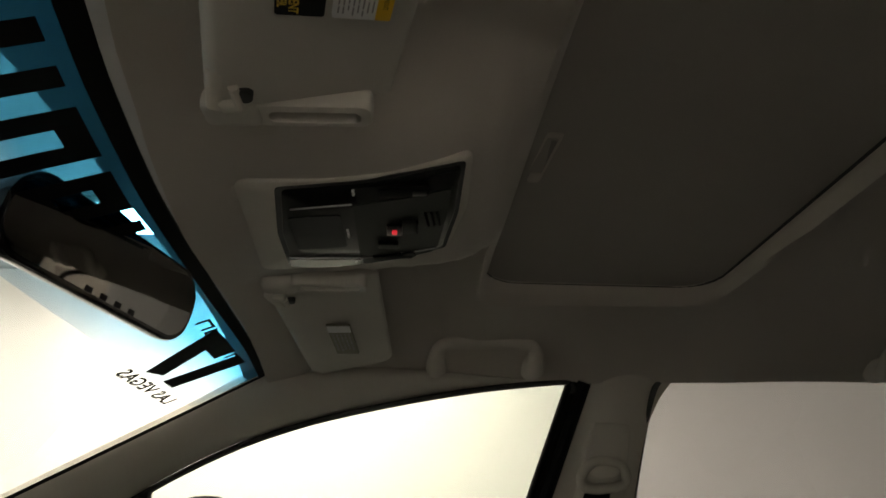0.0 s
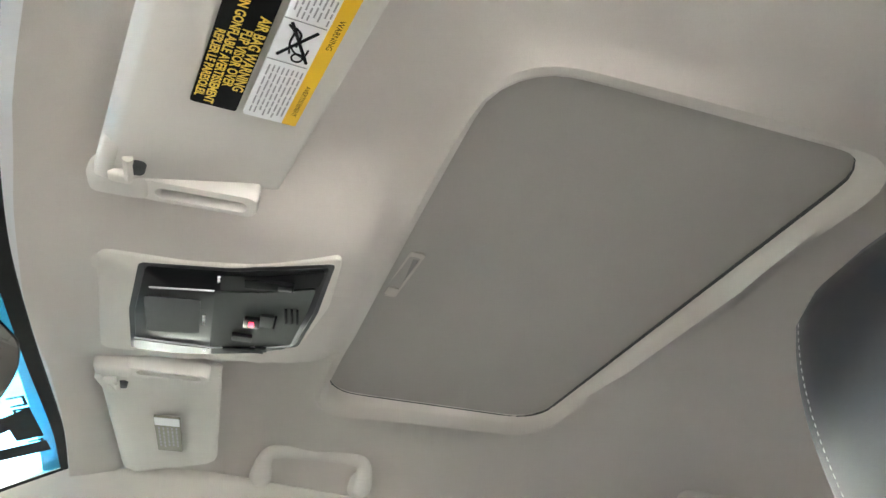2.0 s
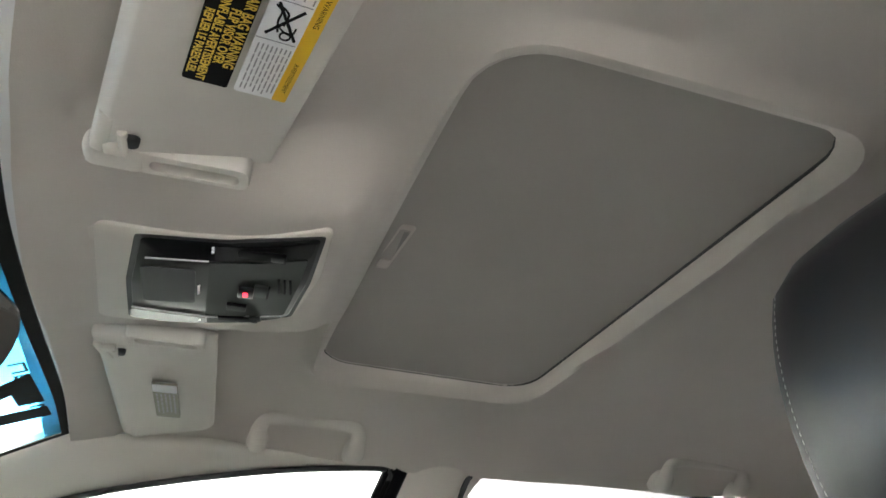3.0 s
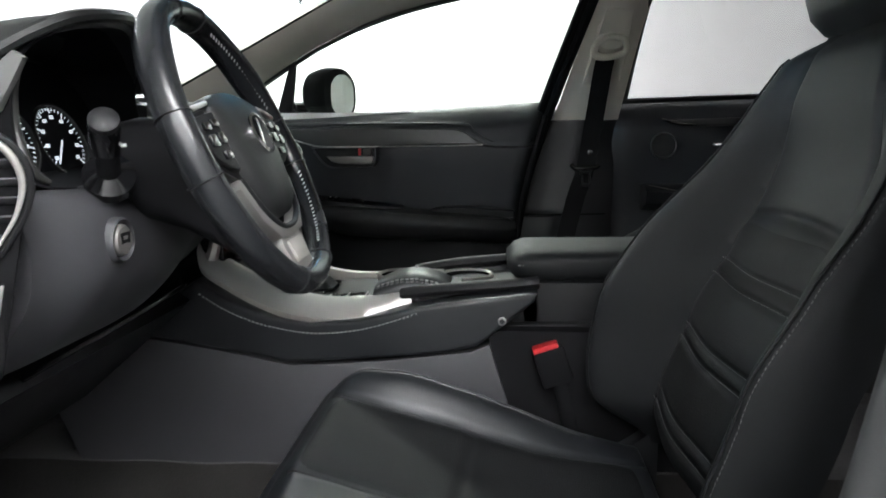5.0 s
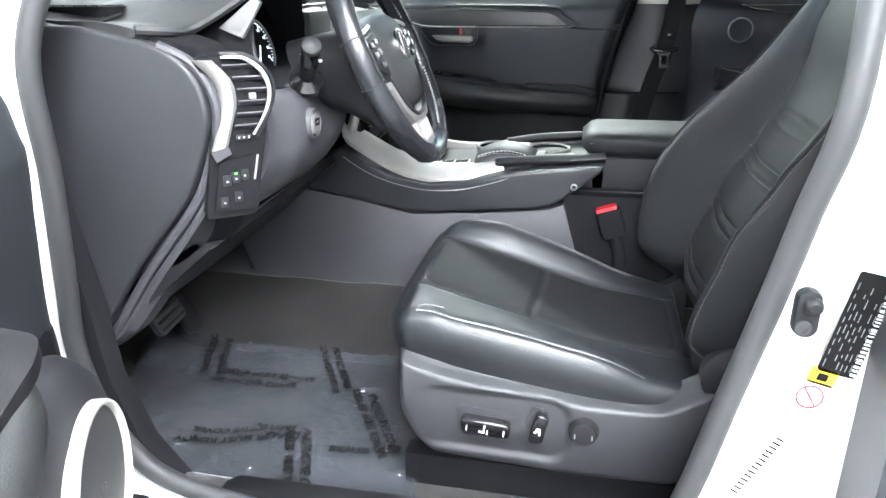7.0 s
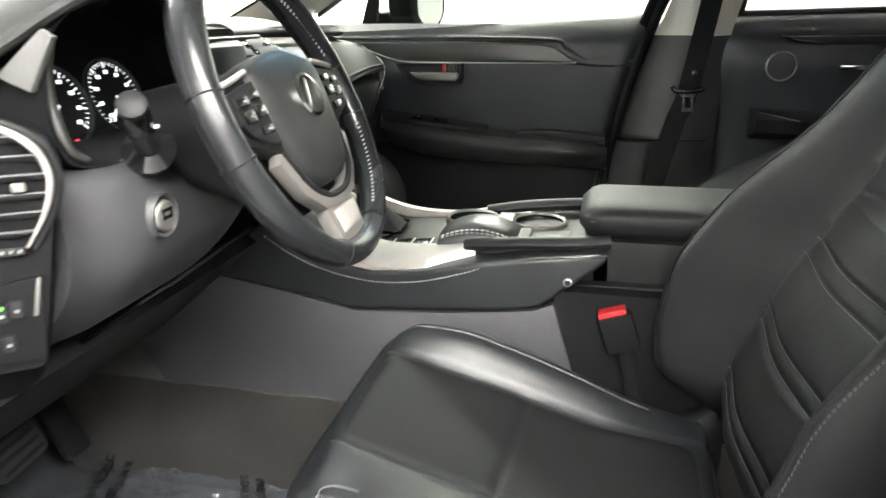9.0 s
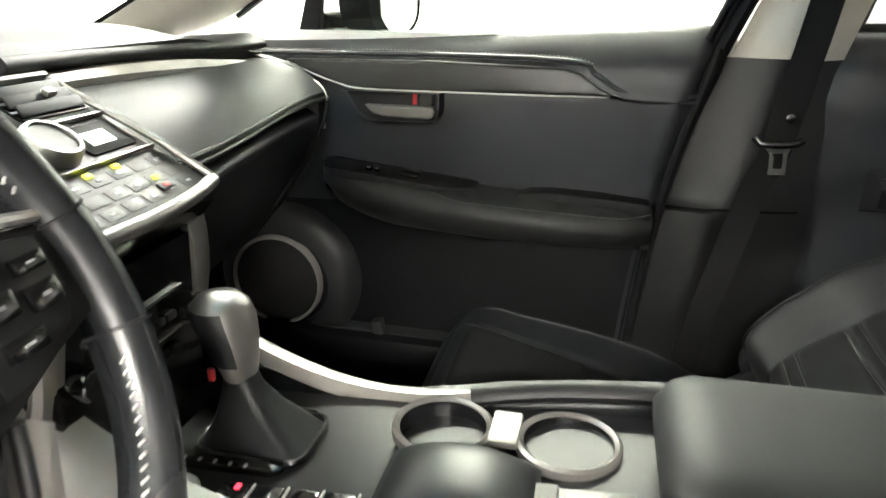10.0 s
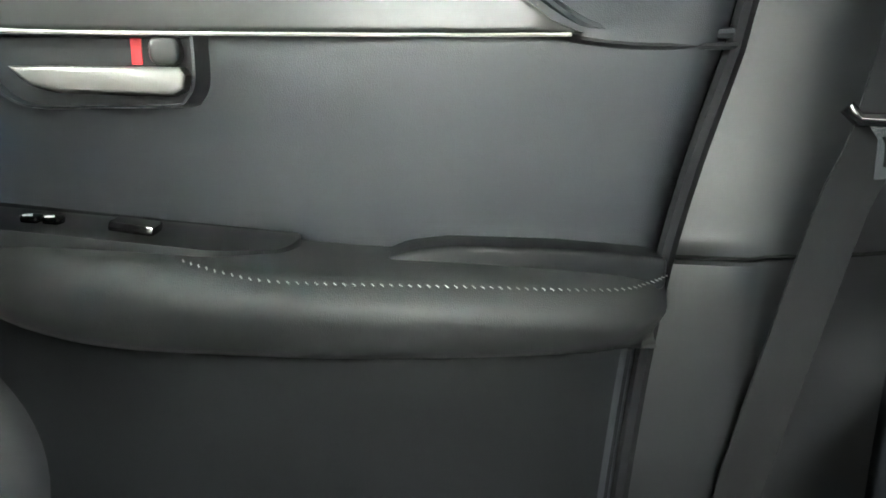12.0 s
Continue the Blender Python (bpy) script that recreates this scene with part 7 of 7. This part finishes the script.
def visor_label():
    """Black and yellow airbag label ahead of a white pictogram label."""
    def q(x, y, z=0.0):
        return LM @ Vector((x, y, z))
    bp = part("black_label", local_prism(LM, rrect(0.0, -0.0195, 0.140, 0.027, 0.002), -0.001, 0.0004), BLACK, dboard, "black and yellow warning label")
    for txt, y, size, end in (("AIR BAG WARNING", -0.0102, 0.0086, 0.050), ("FLIP VISOR OVER", -0.0166, 0.0078, 0.052), ("COUSSIN GONFLABLE AVERTISSEMENT", -0.0232, 0.0074, 0.067), ("REPLIER LE PARESOLEIL", -0.0295, 0.0068, 0.067)):
        wide = 0.52 * size * len(txt) * 0.86
        lettering(txt, size, LM @ Matrix.Translation((end - wide / 2, y, 0.0008)) @ Matrix.Diagonal((0.80, 1, 1, 1)), "label_lettering", GOLD, bp, "yellow capitals", 0.0, 0.00022)
    wp = part("white_label", local_prism(LM, rrect(0.0, 0.0145, 0.140, 0.033, 0.002), -0.001, 0.0004), WHITE, dboard, "white label with pictograms and yellow band")
    part("yellow_band", local_prism(LM, rrect(0.0, 0.0265, 0.1395, 0.0088, 0.001), 0.0004, 0.0008), YELLOW, wp, "yellow warning band")
    lettering("WARNING", 0.0048, LM @ Matrix.Translation((-0.012, 0.0265, 0.001)), "band_lettering", BLACK, wp, extrude=0.0)
    lettering("AVERTISSEMENT", 0.0040, LM @ Matrix.Translation((0.046, 0.0265, 0.001)), "band_lettering", BLACK, wp, extrude=0.0)
    print_bars = bmesh.new()
    for x0, x1 in ((0.022, 0.067), (-0.042, -0.016), (-0.068, -0.046)):
        for r in range(8):
            x = x0
            while x < x1 - 0.004:
                w = min(random.uniform(0.004, 0.010), x1 - x)
                local_box(LM, (x + w / 2, 0.0200 - 0.0027 * r, 0.0007), (w * 0.9, 0.0009, 0.0003), 0, print_bars)
                x += w + 0.001
    tagged(part("small_print", print_bars, GREYP, wp), "illegible grey small print", kind="stuff")
    fig = bmesh.new()
    for pts, r in (([(-0.010, 0.002), (-0.006, 0.006), (0.002, 0.006), (0.010, 0.008)], 0.0007), ([(-0.009, 0.006), (-0.005, 0.010), (0.004, 0.010)], 0.0007), ([(0.003, 0.006), (0.008, 0.010), (0.010, 0.016), (0.004, 0.017)], 0.0006)):
        tube(spline([q(x, y, 0.0008) for x, y in pts], 14), r, 5, bm=fig)
    tube([q(-0.012, 0.003, 0.0008), q(0.014, 0.019, 0.0008)], 0.001, 5, bm=fig)
    tube([q(-0.010, 0.018, 0.0008), q(0.013, 0.002, 0.0008)], 0.001, 5, bm=fig)
    tube([q(0.012 + 0.003 * math.cos(t), 0.013 + 0.003 * math.sin(t), 0.0008) for t in (2 * math.pi * i / 14 for i in range(14))], 0.0006, 5, True, bm=fig)
    part("pictogram", fig, BLACK, wp, "crossed-out seat pictogram")
    for x in (-0.014, 0.018, -0.044):
        part("rule", local_box(LM, (x, 0.0095, 0.0006), (0.0006, 0.023, 0.0003), 0), GREYP, wp)


visor_label()
PM = frame_of((0.279, 0.345, 1.1815), (0.03, 1, -0.033), (-1, 0.03, 0))
PM = PM if (PM.to_3x3() @ Vector((0, 0, 1))).z < 0 else PM @ pose(0, 0, 0, 180, 0, 0)
tl = part("tan_label", local_prism(PM, rrect(0, 0, 0.125, 0.032, 0.002), -0.002, 0.0015), TAN, pboard, "small tan label")
bars = bmesh.new()
for r in range(5):
    x = -0.045
    while x < 0.024:
        w = random.uniform(0.005, 0.014)
        local_box(PM, (x + 0.014 + w / 2, 0.011 - 0.0055 * r, 0.0018), (w * 0.85, 0.0022, 0.0004), 0, bars)
        x += w + 0.002
tagged(part("small_print", bars, GREYP, tl), "illegible grey small print", kind="stuff")
part("round_mark", local_prism(PM, rrect(-0.049, 0, 0.026, 0.031, 0.002), 0.0008, 0.0019), WHITE, tl, "white corner with a ring")


def overhead_console():
    o = thing("overhead_console", (0.32, 0, 1.2), "cream overhead console with smoked lamp and switch panel", "overhead console")
    # the plate hangs a little lower along its middle
    low = lambda x, y, d: Vector((x + 0.006, y - 0.010, 1.2070 - 0.085 * (0.32 - x) - 0.007 * (1 - (y / 0.15) ** 2) - d))
    ring = lambda pts, d, k=1.0: [low(0.32 + (x - 0.32) * k, 0.012 + (y - 0.012) * k, d) for x, y in pts]
    rim = [(0.196, -0.096), (0.30, -0.090), (0.36, -0.095), (0.437, -0.124), (0.440, -0.02), (0.428, 0.085), (0.375, 0.140), (0.31, 0.155), (0.25, 0.158), (0.190, 0.150)]
    rim = round_poly(rim, 0.016)
    h = part("housing", loft([ring(rim, -0.016, 0.86), ring(rim, -0.004, 0.86), ring(rim, 0.0022, 0.84), ring(rim, 0.0022, 0.5), ring(rim, 0.0022, 0.05)]), CREAM, o, "cream moulded housing", 50)
    plate = round_poly([(0.222, -0.086), (0.296, -0.078), (0.353, -0.083), (0.422, -0.108), (0.424, -0.021), (0.407, 0.079), (0.358, 0.115), (0.298, 0.124), (0.208, 0.112)], 0.012)
    part("plate", loft([ring(plate, 0.0, 1.0), ring(plate, 0.0042, 1.0), ring(plate, 0.0056, 0.985), ring(plate, 0.0056, 0.5), ring(plate, 0.0056, 0.05)]), CREAM, h, "raised cream plate", 50)
    dark = round_poly([(0.259, -0.071), (0.331, -0.073), (0.413, -0.094), (0.411, -0.01), (0.402, 0.072), (0.360, 0.098), (0.316, 0.107), (0.243, 0.099), (0.247, 0.01)], 0.006)
    cut = lambda pts, d0, d1: loft([ring(pts, d0), ring(pts, d1)])
    part("panel_groove", cut(round_poly([(0.254, -0.075), (0.331, -0.078), (0.417, -0.099), (0.415, -0.01), (0.406, 0.076), (0.360, 0.103), (0.316, 0.112), (0.238, 0.104), (0.242, 0.01)], 0.006), 0.005, 0.0062), RUBBER, o, "dark joint round the panel")
    p = part("smoked_panel", loft([ring(dark, 0.004), ring(dark, 0.0068), ring(dark, 0.0078, 0.985), ring(dark, 0.0078, 0.5), ring(dark, 0.0078, 0.05)]), SMOKEPANEL, o, "gloss black lamp panel", 50)
    field = round_poly([(0.318, -0.040), (0.36, -0.046), (0.406, -0.060), (0.404, -0.01), (0.397, 0.066), (0.360, 0.076), (0.316, 0.082)], 0.004)
    part("switch_field", cut(field, 0.006, 0.0092), OLIVE, p, "grey green switch field")
    part("rear_field", cut(round_poly([(0.322, -0.070), (0.36, -0.073), (0.410, -0.090), (0.408, -0.064), (0.36, -0.050), (0.322, -0.044)], 0.004), 0.006, 0.0088), SMOKEPANEL, p)
    part("lower_field", cut(round_poly([(0.318, 0.086), (0.36, 0.080), (0.395, 0.071), (0.392, 0.078), (0.358, 0.095), (0.318, 0.104)], 0.003), 0.006, 0.0092), OLIVE, p)
    part("inner_screen", cut(rrect(0.281, 0.014, 0.049, 0.074, 0.005), 0.006, 0.0086), SMOKESCREEN, p, "dull grey inner screen")
    part("lamp_lens", cut(round_poly([(0.243, 0.074), (0.28, 0.082), (0.316, 0.088), (0.316, 0.105), (0.28, 0.106), (0.242, 0.098)], 0.004), 0.006, 0.0094), LENS, p, "clear map lamp lens")
    for pts in ([(0.262, -0.041), (0.29, -0.042), (0.317, -0.043)], [(0.244, 0.069), (0.28, 0.077), (0.318, 0.084)], [(0.318, 0.084), (0.36, 0.078), (0.396, 0.069)]):
        part("bright_strip", tube([low(x, y, 0.0092) for x, y in pts], 0.0009, 6), STEEL, p, "thin bright strip")
    bit = lambda name, x, y, w, d, mat, dz, label="", turn=0.0, par=p: part(name, rbox(low(x, y, dz), (w, d, 0.004), 0.0012, (0, 0, turn)), mat, par, label)
    bit("lamp_switch", 0.364, -0.061, 0.044, 0.014, MATTE, 0.0095, "black lamp switch", -4)
    bit("switch_tip", 0.378, -0.061, 0.014, 0.010, SMOKEPANEL, 0.0108, "", -4)
    bit("lamp_switch", 0.350, 0.083, 0.042, 0.009, MATTE, 0.0100, "black lamp switch", -8)
    bit("switch_tip", 0.368, 0.078, 0.012, 0.008, OLIVE, 0.0110, "", -14)
    bit("call_button", 0.354, 0.014, 0.015, 0.020, SMOKEPANEL, 0.0098, "black call button")
    bit("call_mark", 0.354, 0.014, 0.005, 0.007, LEDRED, 0.0116, "lit red mark")
    bit("call_flap", 0.368, 0.008, 0.013, 0.024, OLIVE, 0.0098)
    bit("flap_edge", 0.376, 0.010, 0.0022, 0.024, MATTE, 0.0102)
    bit("tilt_button", 0.347, 0.050, 0.020, 0.013, OLIVE, 0.0102, "small tilt button")
    bit("tilt_edge", 0.347, 0.0435, 0.020, 0.0018, MATTE, 0.0106)
    for i in range(3):
        bit("microphone_slot", 0.385 + 0.0055 * i, -0.004, 0.0026, 0.030, MATTE, 0.0086, "", -7)
    for x, y in ((0.309, 0.010), (0.309, 0.017), (0.309, 0.024), (0.320, -0.060), (0.320, -0.066), (0.311, 0.094)):
        bit("pip", x, y, 0.0026, 0.0026, WHITE, 0.0082)
    return o


OLIVE = material("grey green satin plastic", (0.022, 0.026, 0.0235), 0.55, grain=0.3, scale=700, bump=0.1, big=10, spec=0.15)
SMOKEPANEL = material("smoked black panel", (0.005, 0.0052, 0.006), 0.28, grain=0.1, big=9, spec=0.22)
SMOKESCREEN = material("dull dark screen", (0.014, 0.015, 0.019), 0.5, grain=0.2, scale=300, big=9, spec=0.15)
overhead_console()


def mirror_inside():
    m = thing("rearview_mirror", (0.10, -0.012, 1.15), "black rear-view mirror hanging under the windscreen top", "mirror")
    M = frame_of((0.104, -0.012, 1.150), (0.066, 0.243, -0.008), (0.22, 0, 1))
    M = M if (M.to_3x3() @ Vector((0, 0, 1))).x > 0 else M @ pose(0, 0, 0, 0, 180, 0)
    out = rrect(0, 0, 0.262, 0.078, 0.034, 8)
    out = [(x, y - 0.010 * (x / 0.13) ** 2 * 0.6) for x, y in out]
    k = lambda s, z: [M @ Vector((x * (1 - (1 - s) * 0.35), y * s, z)) for x, y in out]
    part("housing", loft([k(0.55, -0.045), k(0.85, -0.032), k(0.98, -0.012), k(1.0, 0.0), k(0.97, 0.004), k(0.90, 0.0045)]), PIANO, m, "black mirror housing", 55)
    part("glass", loft([k(0.87, 0.0046), k(0.87, 0.0056)]), DIMMIRROR, m, "dim mirror glass")
    part("stem", tube([M @ Vector((0, 0.01, -0.03)), (0.09, -0.012, 1.185), (0.10, -0.012, 1.20)], [0.014, 0.011, 0.02], 12), PLASTIC, m, "black mirror stem")
    for i in range(4):
        part("button", local_box(M, (-0.02 + 0.02 * i, -0.034, 0.004), (0.010, 0.006, 0.004), 0.0015), PLASTIC, m)
    return m


mirror_inside()


def grab_handle(x0, x1, y, z, word):
    g = thing("grab_handle", ((x0 + x1) / 2, y, z), word, "grab handle", "grab handles")
    w = x1 - x0
    for xx in (x0 + 0.019, x1 - 0.019):
        part("foot", loft([[(xx + a * k, y + 0.012 - d, z + b * k + 0.018) for a, b in rrect(0, 0, 0.034, 0.036, 0.014)] for k, d in ((1.1, -0.022), (1.06, 0.0), (1.0, 0.010), (0.80, 0.018))]), VINYL, g)
    half = [(x0 + 0.018, y + 0.006, z + 0.006), (x0 + 0.018, y - 0.010, z + 0.016), (x0 + 0.019, y - 0.022, z + 0.032), (x0 + 0.027, y - 0.030, z + 0.043), (x0 + 0.045, y - 0.033, z + 0.047), (x0 + 0.070, y - 0.034, z + 0.048)]
    path = spline(half + [(x0 + x1 - x, b, c) for x, b, c in half[::-1]], 66)
    part("grip", tube(path, [0.0095 + 0.0045 * smooth01(0.45, 0.95, abs(2 * i / 66 - 1)) for i in range(67)], 16, flat=1.2), VINYL, g, "soft cream grip", 60)
    return g


grab_handle(0.398, 0.606, 0.585, 1.190, "cream folding grab handle above the front passenger window")
grab_handle(1.19, 1.40, 0.582, 1.188, "cream folding grab handle above the rear window")


# ---- passenger seat belt ----
def seat_belt():
    b = thing("seat_belt", (0.6, 0.70, 0.2), "black seat belt hanging on the centre pillar with a steel tongue", "seat belt")
    path = spline([(0.712, 0.688, 1.035), (0.700, 0.690, 0.98), (0.682, 0.692, 0.86), (0.660, 0.694, 0.725), (0.640, 0.698, 0.66), (0.612, 0.70, 0.54), (0.583, 0.705, 0.40), (0.560, 0.71, 0.26), (0.552, 0.71, 0.19)], 60)
    def strap(u, v):
        i = round(u * 60)
        a, c = path[max(i - 1, 0)], path[min(i + 1, 60)]
        d = (c - a).normalized()
        s = d.cross(Vector((0, -1, 0))).normalized()
        return path[i] + s * (v - 0.5) * 0.046
    part("strap", sheet(strap, 60, 2, lambda u, v: strap(u, v) + Vector((0, 0.002, 0))), WEB, b, "black webbing")
    ring = part("guide_loop", tube(spline([(0.675, 0.672, 1.03), (0.70, 0.668, 1.055), (0.745, 0.668, 1.05), (0.752, 0.672, 1.02), (0.715, 0.675, 1.01), (0.682, 0.675, 1.012)], 40, True), 0.009, 10, True), CREAM, b, "cream guide loop")
    part("guide_cover", loft([[(0.716 + x * k, 0.690 - d, 1.062 + z * k) for x, z in rrect(0, 0, 0.07, 0.085, 0.02)] for k, d in ((1.05, 0), (1.0, 0.014), (0.8, 0.022))]), CREAM, b, "cream guide cover")
    tm = frame_of((0.662, 0.688, 0.724), (1, 0, 0.04), (-0.16, 0, 1))
    tg = part("tongue_grip", tube([tm @ Vector(p) for p in ((-0.036, 0.022, 0.0), (-0.028, 0.012, 0.004), (0.0, 0.010, 0.005), (0.024, 0.012, 0.004), (0.034, 0.016, 0.0))], 0.0062, 10), PIANO, b, "black tongue grip")
    plate = bmesh.new()
    outer = [(-0.022, 0.008), (0.018, 0.008), (0.013, -0.004), (0.013, -0.036), (-0.013, -0.036), (-0.013, -0.004)]
    inner = [(-0.010, -0.002), (0.006, -0.002), (0.0065, -0.008), (0.0065, -0.026), (-0.0065, -0.026), (-0.0065, -0.008)]
    z0, z1 = 0.004, 0.0065
    loft([[tm @ Vector((x, y, z0 * -1)) for x, y in outer], [tm @ Vector((x, y, z1 * -1)) for x, y in outer], [tm @ Vector((x, y, z1 * -1)) for x, y in inner], [tm @ Vector((x, y, z0 * -1)) for x, y in inner]], cap=False, loop=True, bm=plate)
    bmesh.ops.translate(plate, vec=(0, -0.012, 0), verts=plate.verts)
    part("tongue_plate", plate, CHROME, b, "bright steel tongue")
    part("stop_button", turned([(0.007, 0), (0.007, -0.004), (0.002, -0.005)], (0.672, 0.690, 0.775), "y", 14), PIANO, b)
    return b


seat_belt()


# ---- pedals and the plastic floor cover ----
def pedal():
    p = thing("brake_pedal", (-0.29, -0.40, 0.34), "black rubber brake pedal on a steel arm", "pedal")
    M = frame_of((-0.285, -0.395, 0.345), (0, 1, 0.1), (-0.45, 0, 0.9))
    pad = part("pad", local_prism(M, rrect(0, 0, 0.085, 0.062, 0.012), -0.006, 0.006, 0.003), RUBBER, p, "ribbed rubber pad")
    for i in range(4):
        part("rib", local_box(M, (0, -0.021 + 0.014 * i, 0.008), (0.07, 0.006, 0.004), 0.0015), PLASTIC, pad)
    part("arm", tube(spline([(-0.30, -0.395, 0.35), (-0.35, -0.395, 0.42), (-0.38, -0.395, 0.54)], 12), 0.011, 8, flat=0.6), STEEL, p, "steel pedal arm")
    a = thing("accelerator_pedal", (-0.35, -0.26, 0.25), "black plastic accelerator pedal", "pedal")
    M2 = frame_of((-0.36, -0.245, 0.30), (0, 1, 0), (-0.5, 0, 0.87))
    part("pad", local_prism(M2, rrect(0, 0, 0.05, 0.16, 0.012), -0.006, 0.006, 0.003), PLASTIC, a)


pedal()
tagged(part("foot_rest", prism([(-0.45, 0.17), (-0.30, 0.17), (-0.42, 0.33)], "y", -0.64, -0.50, 0.01), CARPET), "dark carpeted foot rest", "foot rest", kind="structure")


def floor_cover(yc, word, rows):
    f = thing("floor_cover", (-0.07, yc, 0.17), word, "floor cover", "floor covers")
    ph = yc * 7
    def height(x, y):
        n = noise.noise((x * 6, y * 6, ph)) * 0.006 + noise.noise((x * 17, y * 15, 3 + ph)) * 0.002
        n += (1 - abs(noise.noise((x * 11, y * 13, 8 + ph)))) ** 14 * 0.007 + (1 - abs(noise.noise((x * 19, y * 15, 5 + ph)))) ** 16 * 0.004
        return max(0.174 + n + 0.30 * smooth01(-0.33, -0.62, x), 0.171) + 0.02 * smooth01(0.21, 0.16, abs(y))
    def top(u, v):
        x, y = -0.395 + 0.64 * u, yc - 0.225 + 0.445 * v
        x += 0.015 * math.sin(9 * v + ph) + 0.12 * smooth01(0.55, 0, v) * smooth01(0.5, 0.0, u)
        y += 0.012 * math.sin(11 * u + ph)
        return (x, y, height(x, y))
    part("film", sheet(top, 130, 100), FILM, f, "crumpled clear plastic film")
    for text, x, y, ang, size in rows:
        ob = lettering(text, size, pose(x, y, 0, 0, 0, ang), "film_lettering", BLACK, f, "black printed capitals", 0.0, 0.0008)
        for v in ob.data.vertices:
            v.co.z = height(v.co.x, v.co.y) + 0.0065
    return f


A, B = "DEALER MUST REMOVE", "PROTECTIVE COVER"
PRINT = [(A, -0.135, -0.316, 2, 0.0195), (B, -0.150, -0.346, 3, 0.0195), (A, -0.262, -0.235, -71, 0.0195), (B, -0.292, -0.250, -71, 0.0195),
         (B, -0.095, -0.490, 194, 0.0195), (A, -0.100, -0.520, 194, 0.0215), (A, -0.020, -0.270, -62, 0.018), (B, 0.004, -0.262, -62, 0.018),
         (A, 0.112, -0.430, -60, 0.020), (B, 0.138, -0.425, -60, 0.020), (A, 0.02, -0.575, -70, 0.0215), (B, 0.048, -0.57, -70, 0.0215), (A, 0.17, -0.50, 8, 0.0195)]
floor_cover(-0.40, "crumpled clear plastic floor cover printed in black on the driver's carpet", PRINT)
floor_cover(0.40, "crumpled clear plastic floor cover on the passenger's carpet", [])
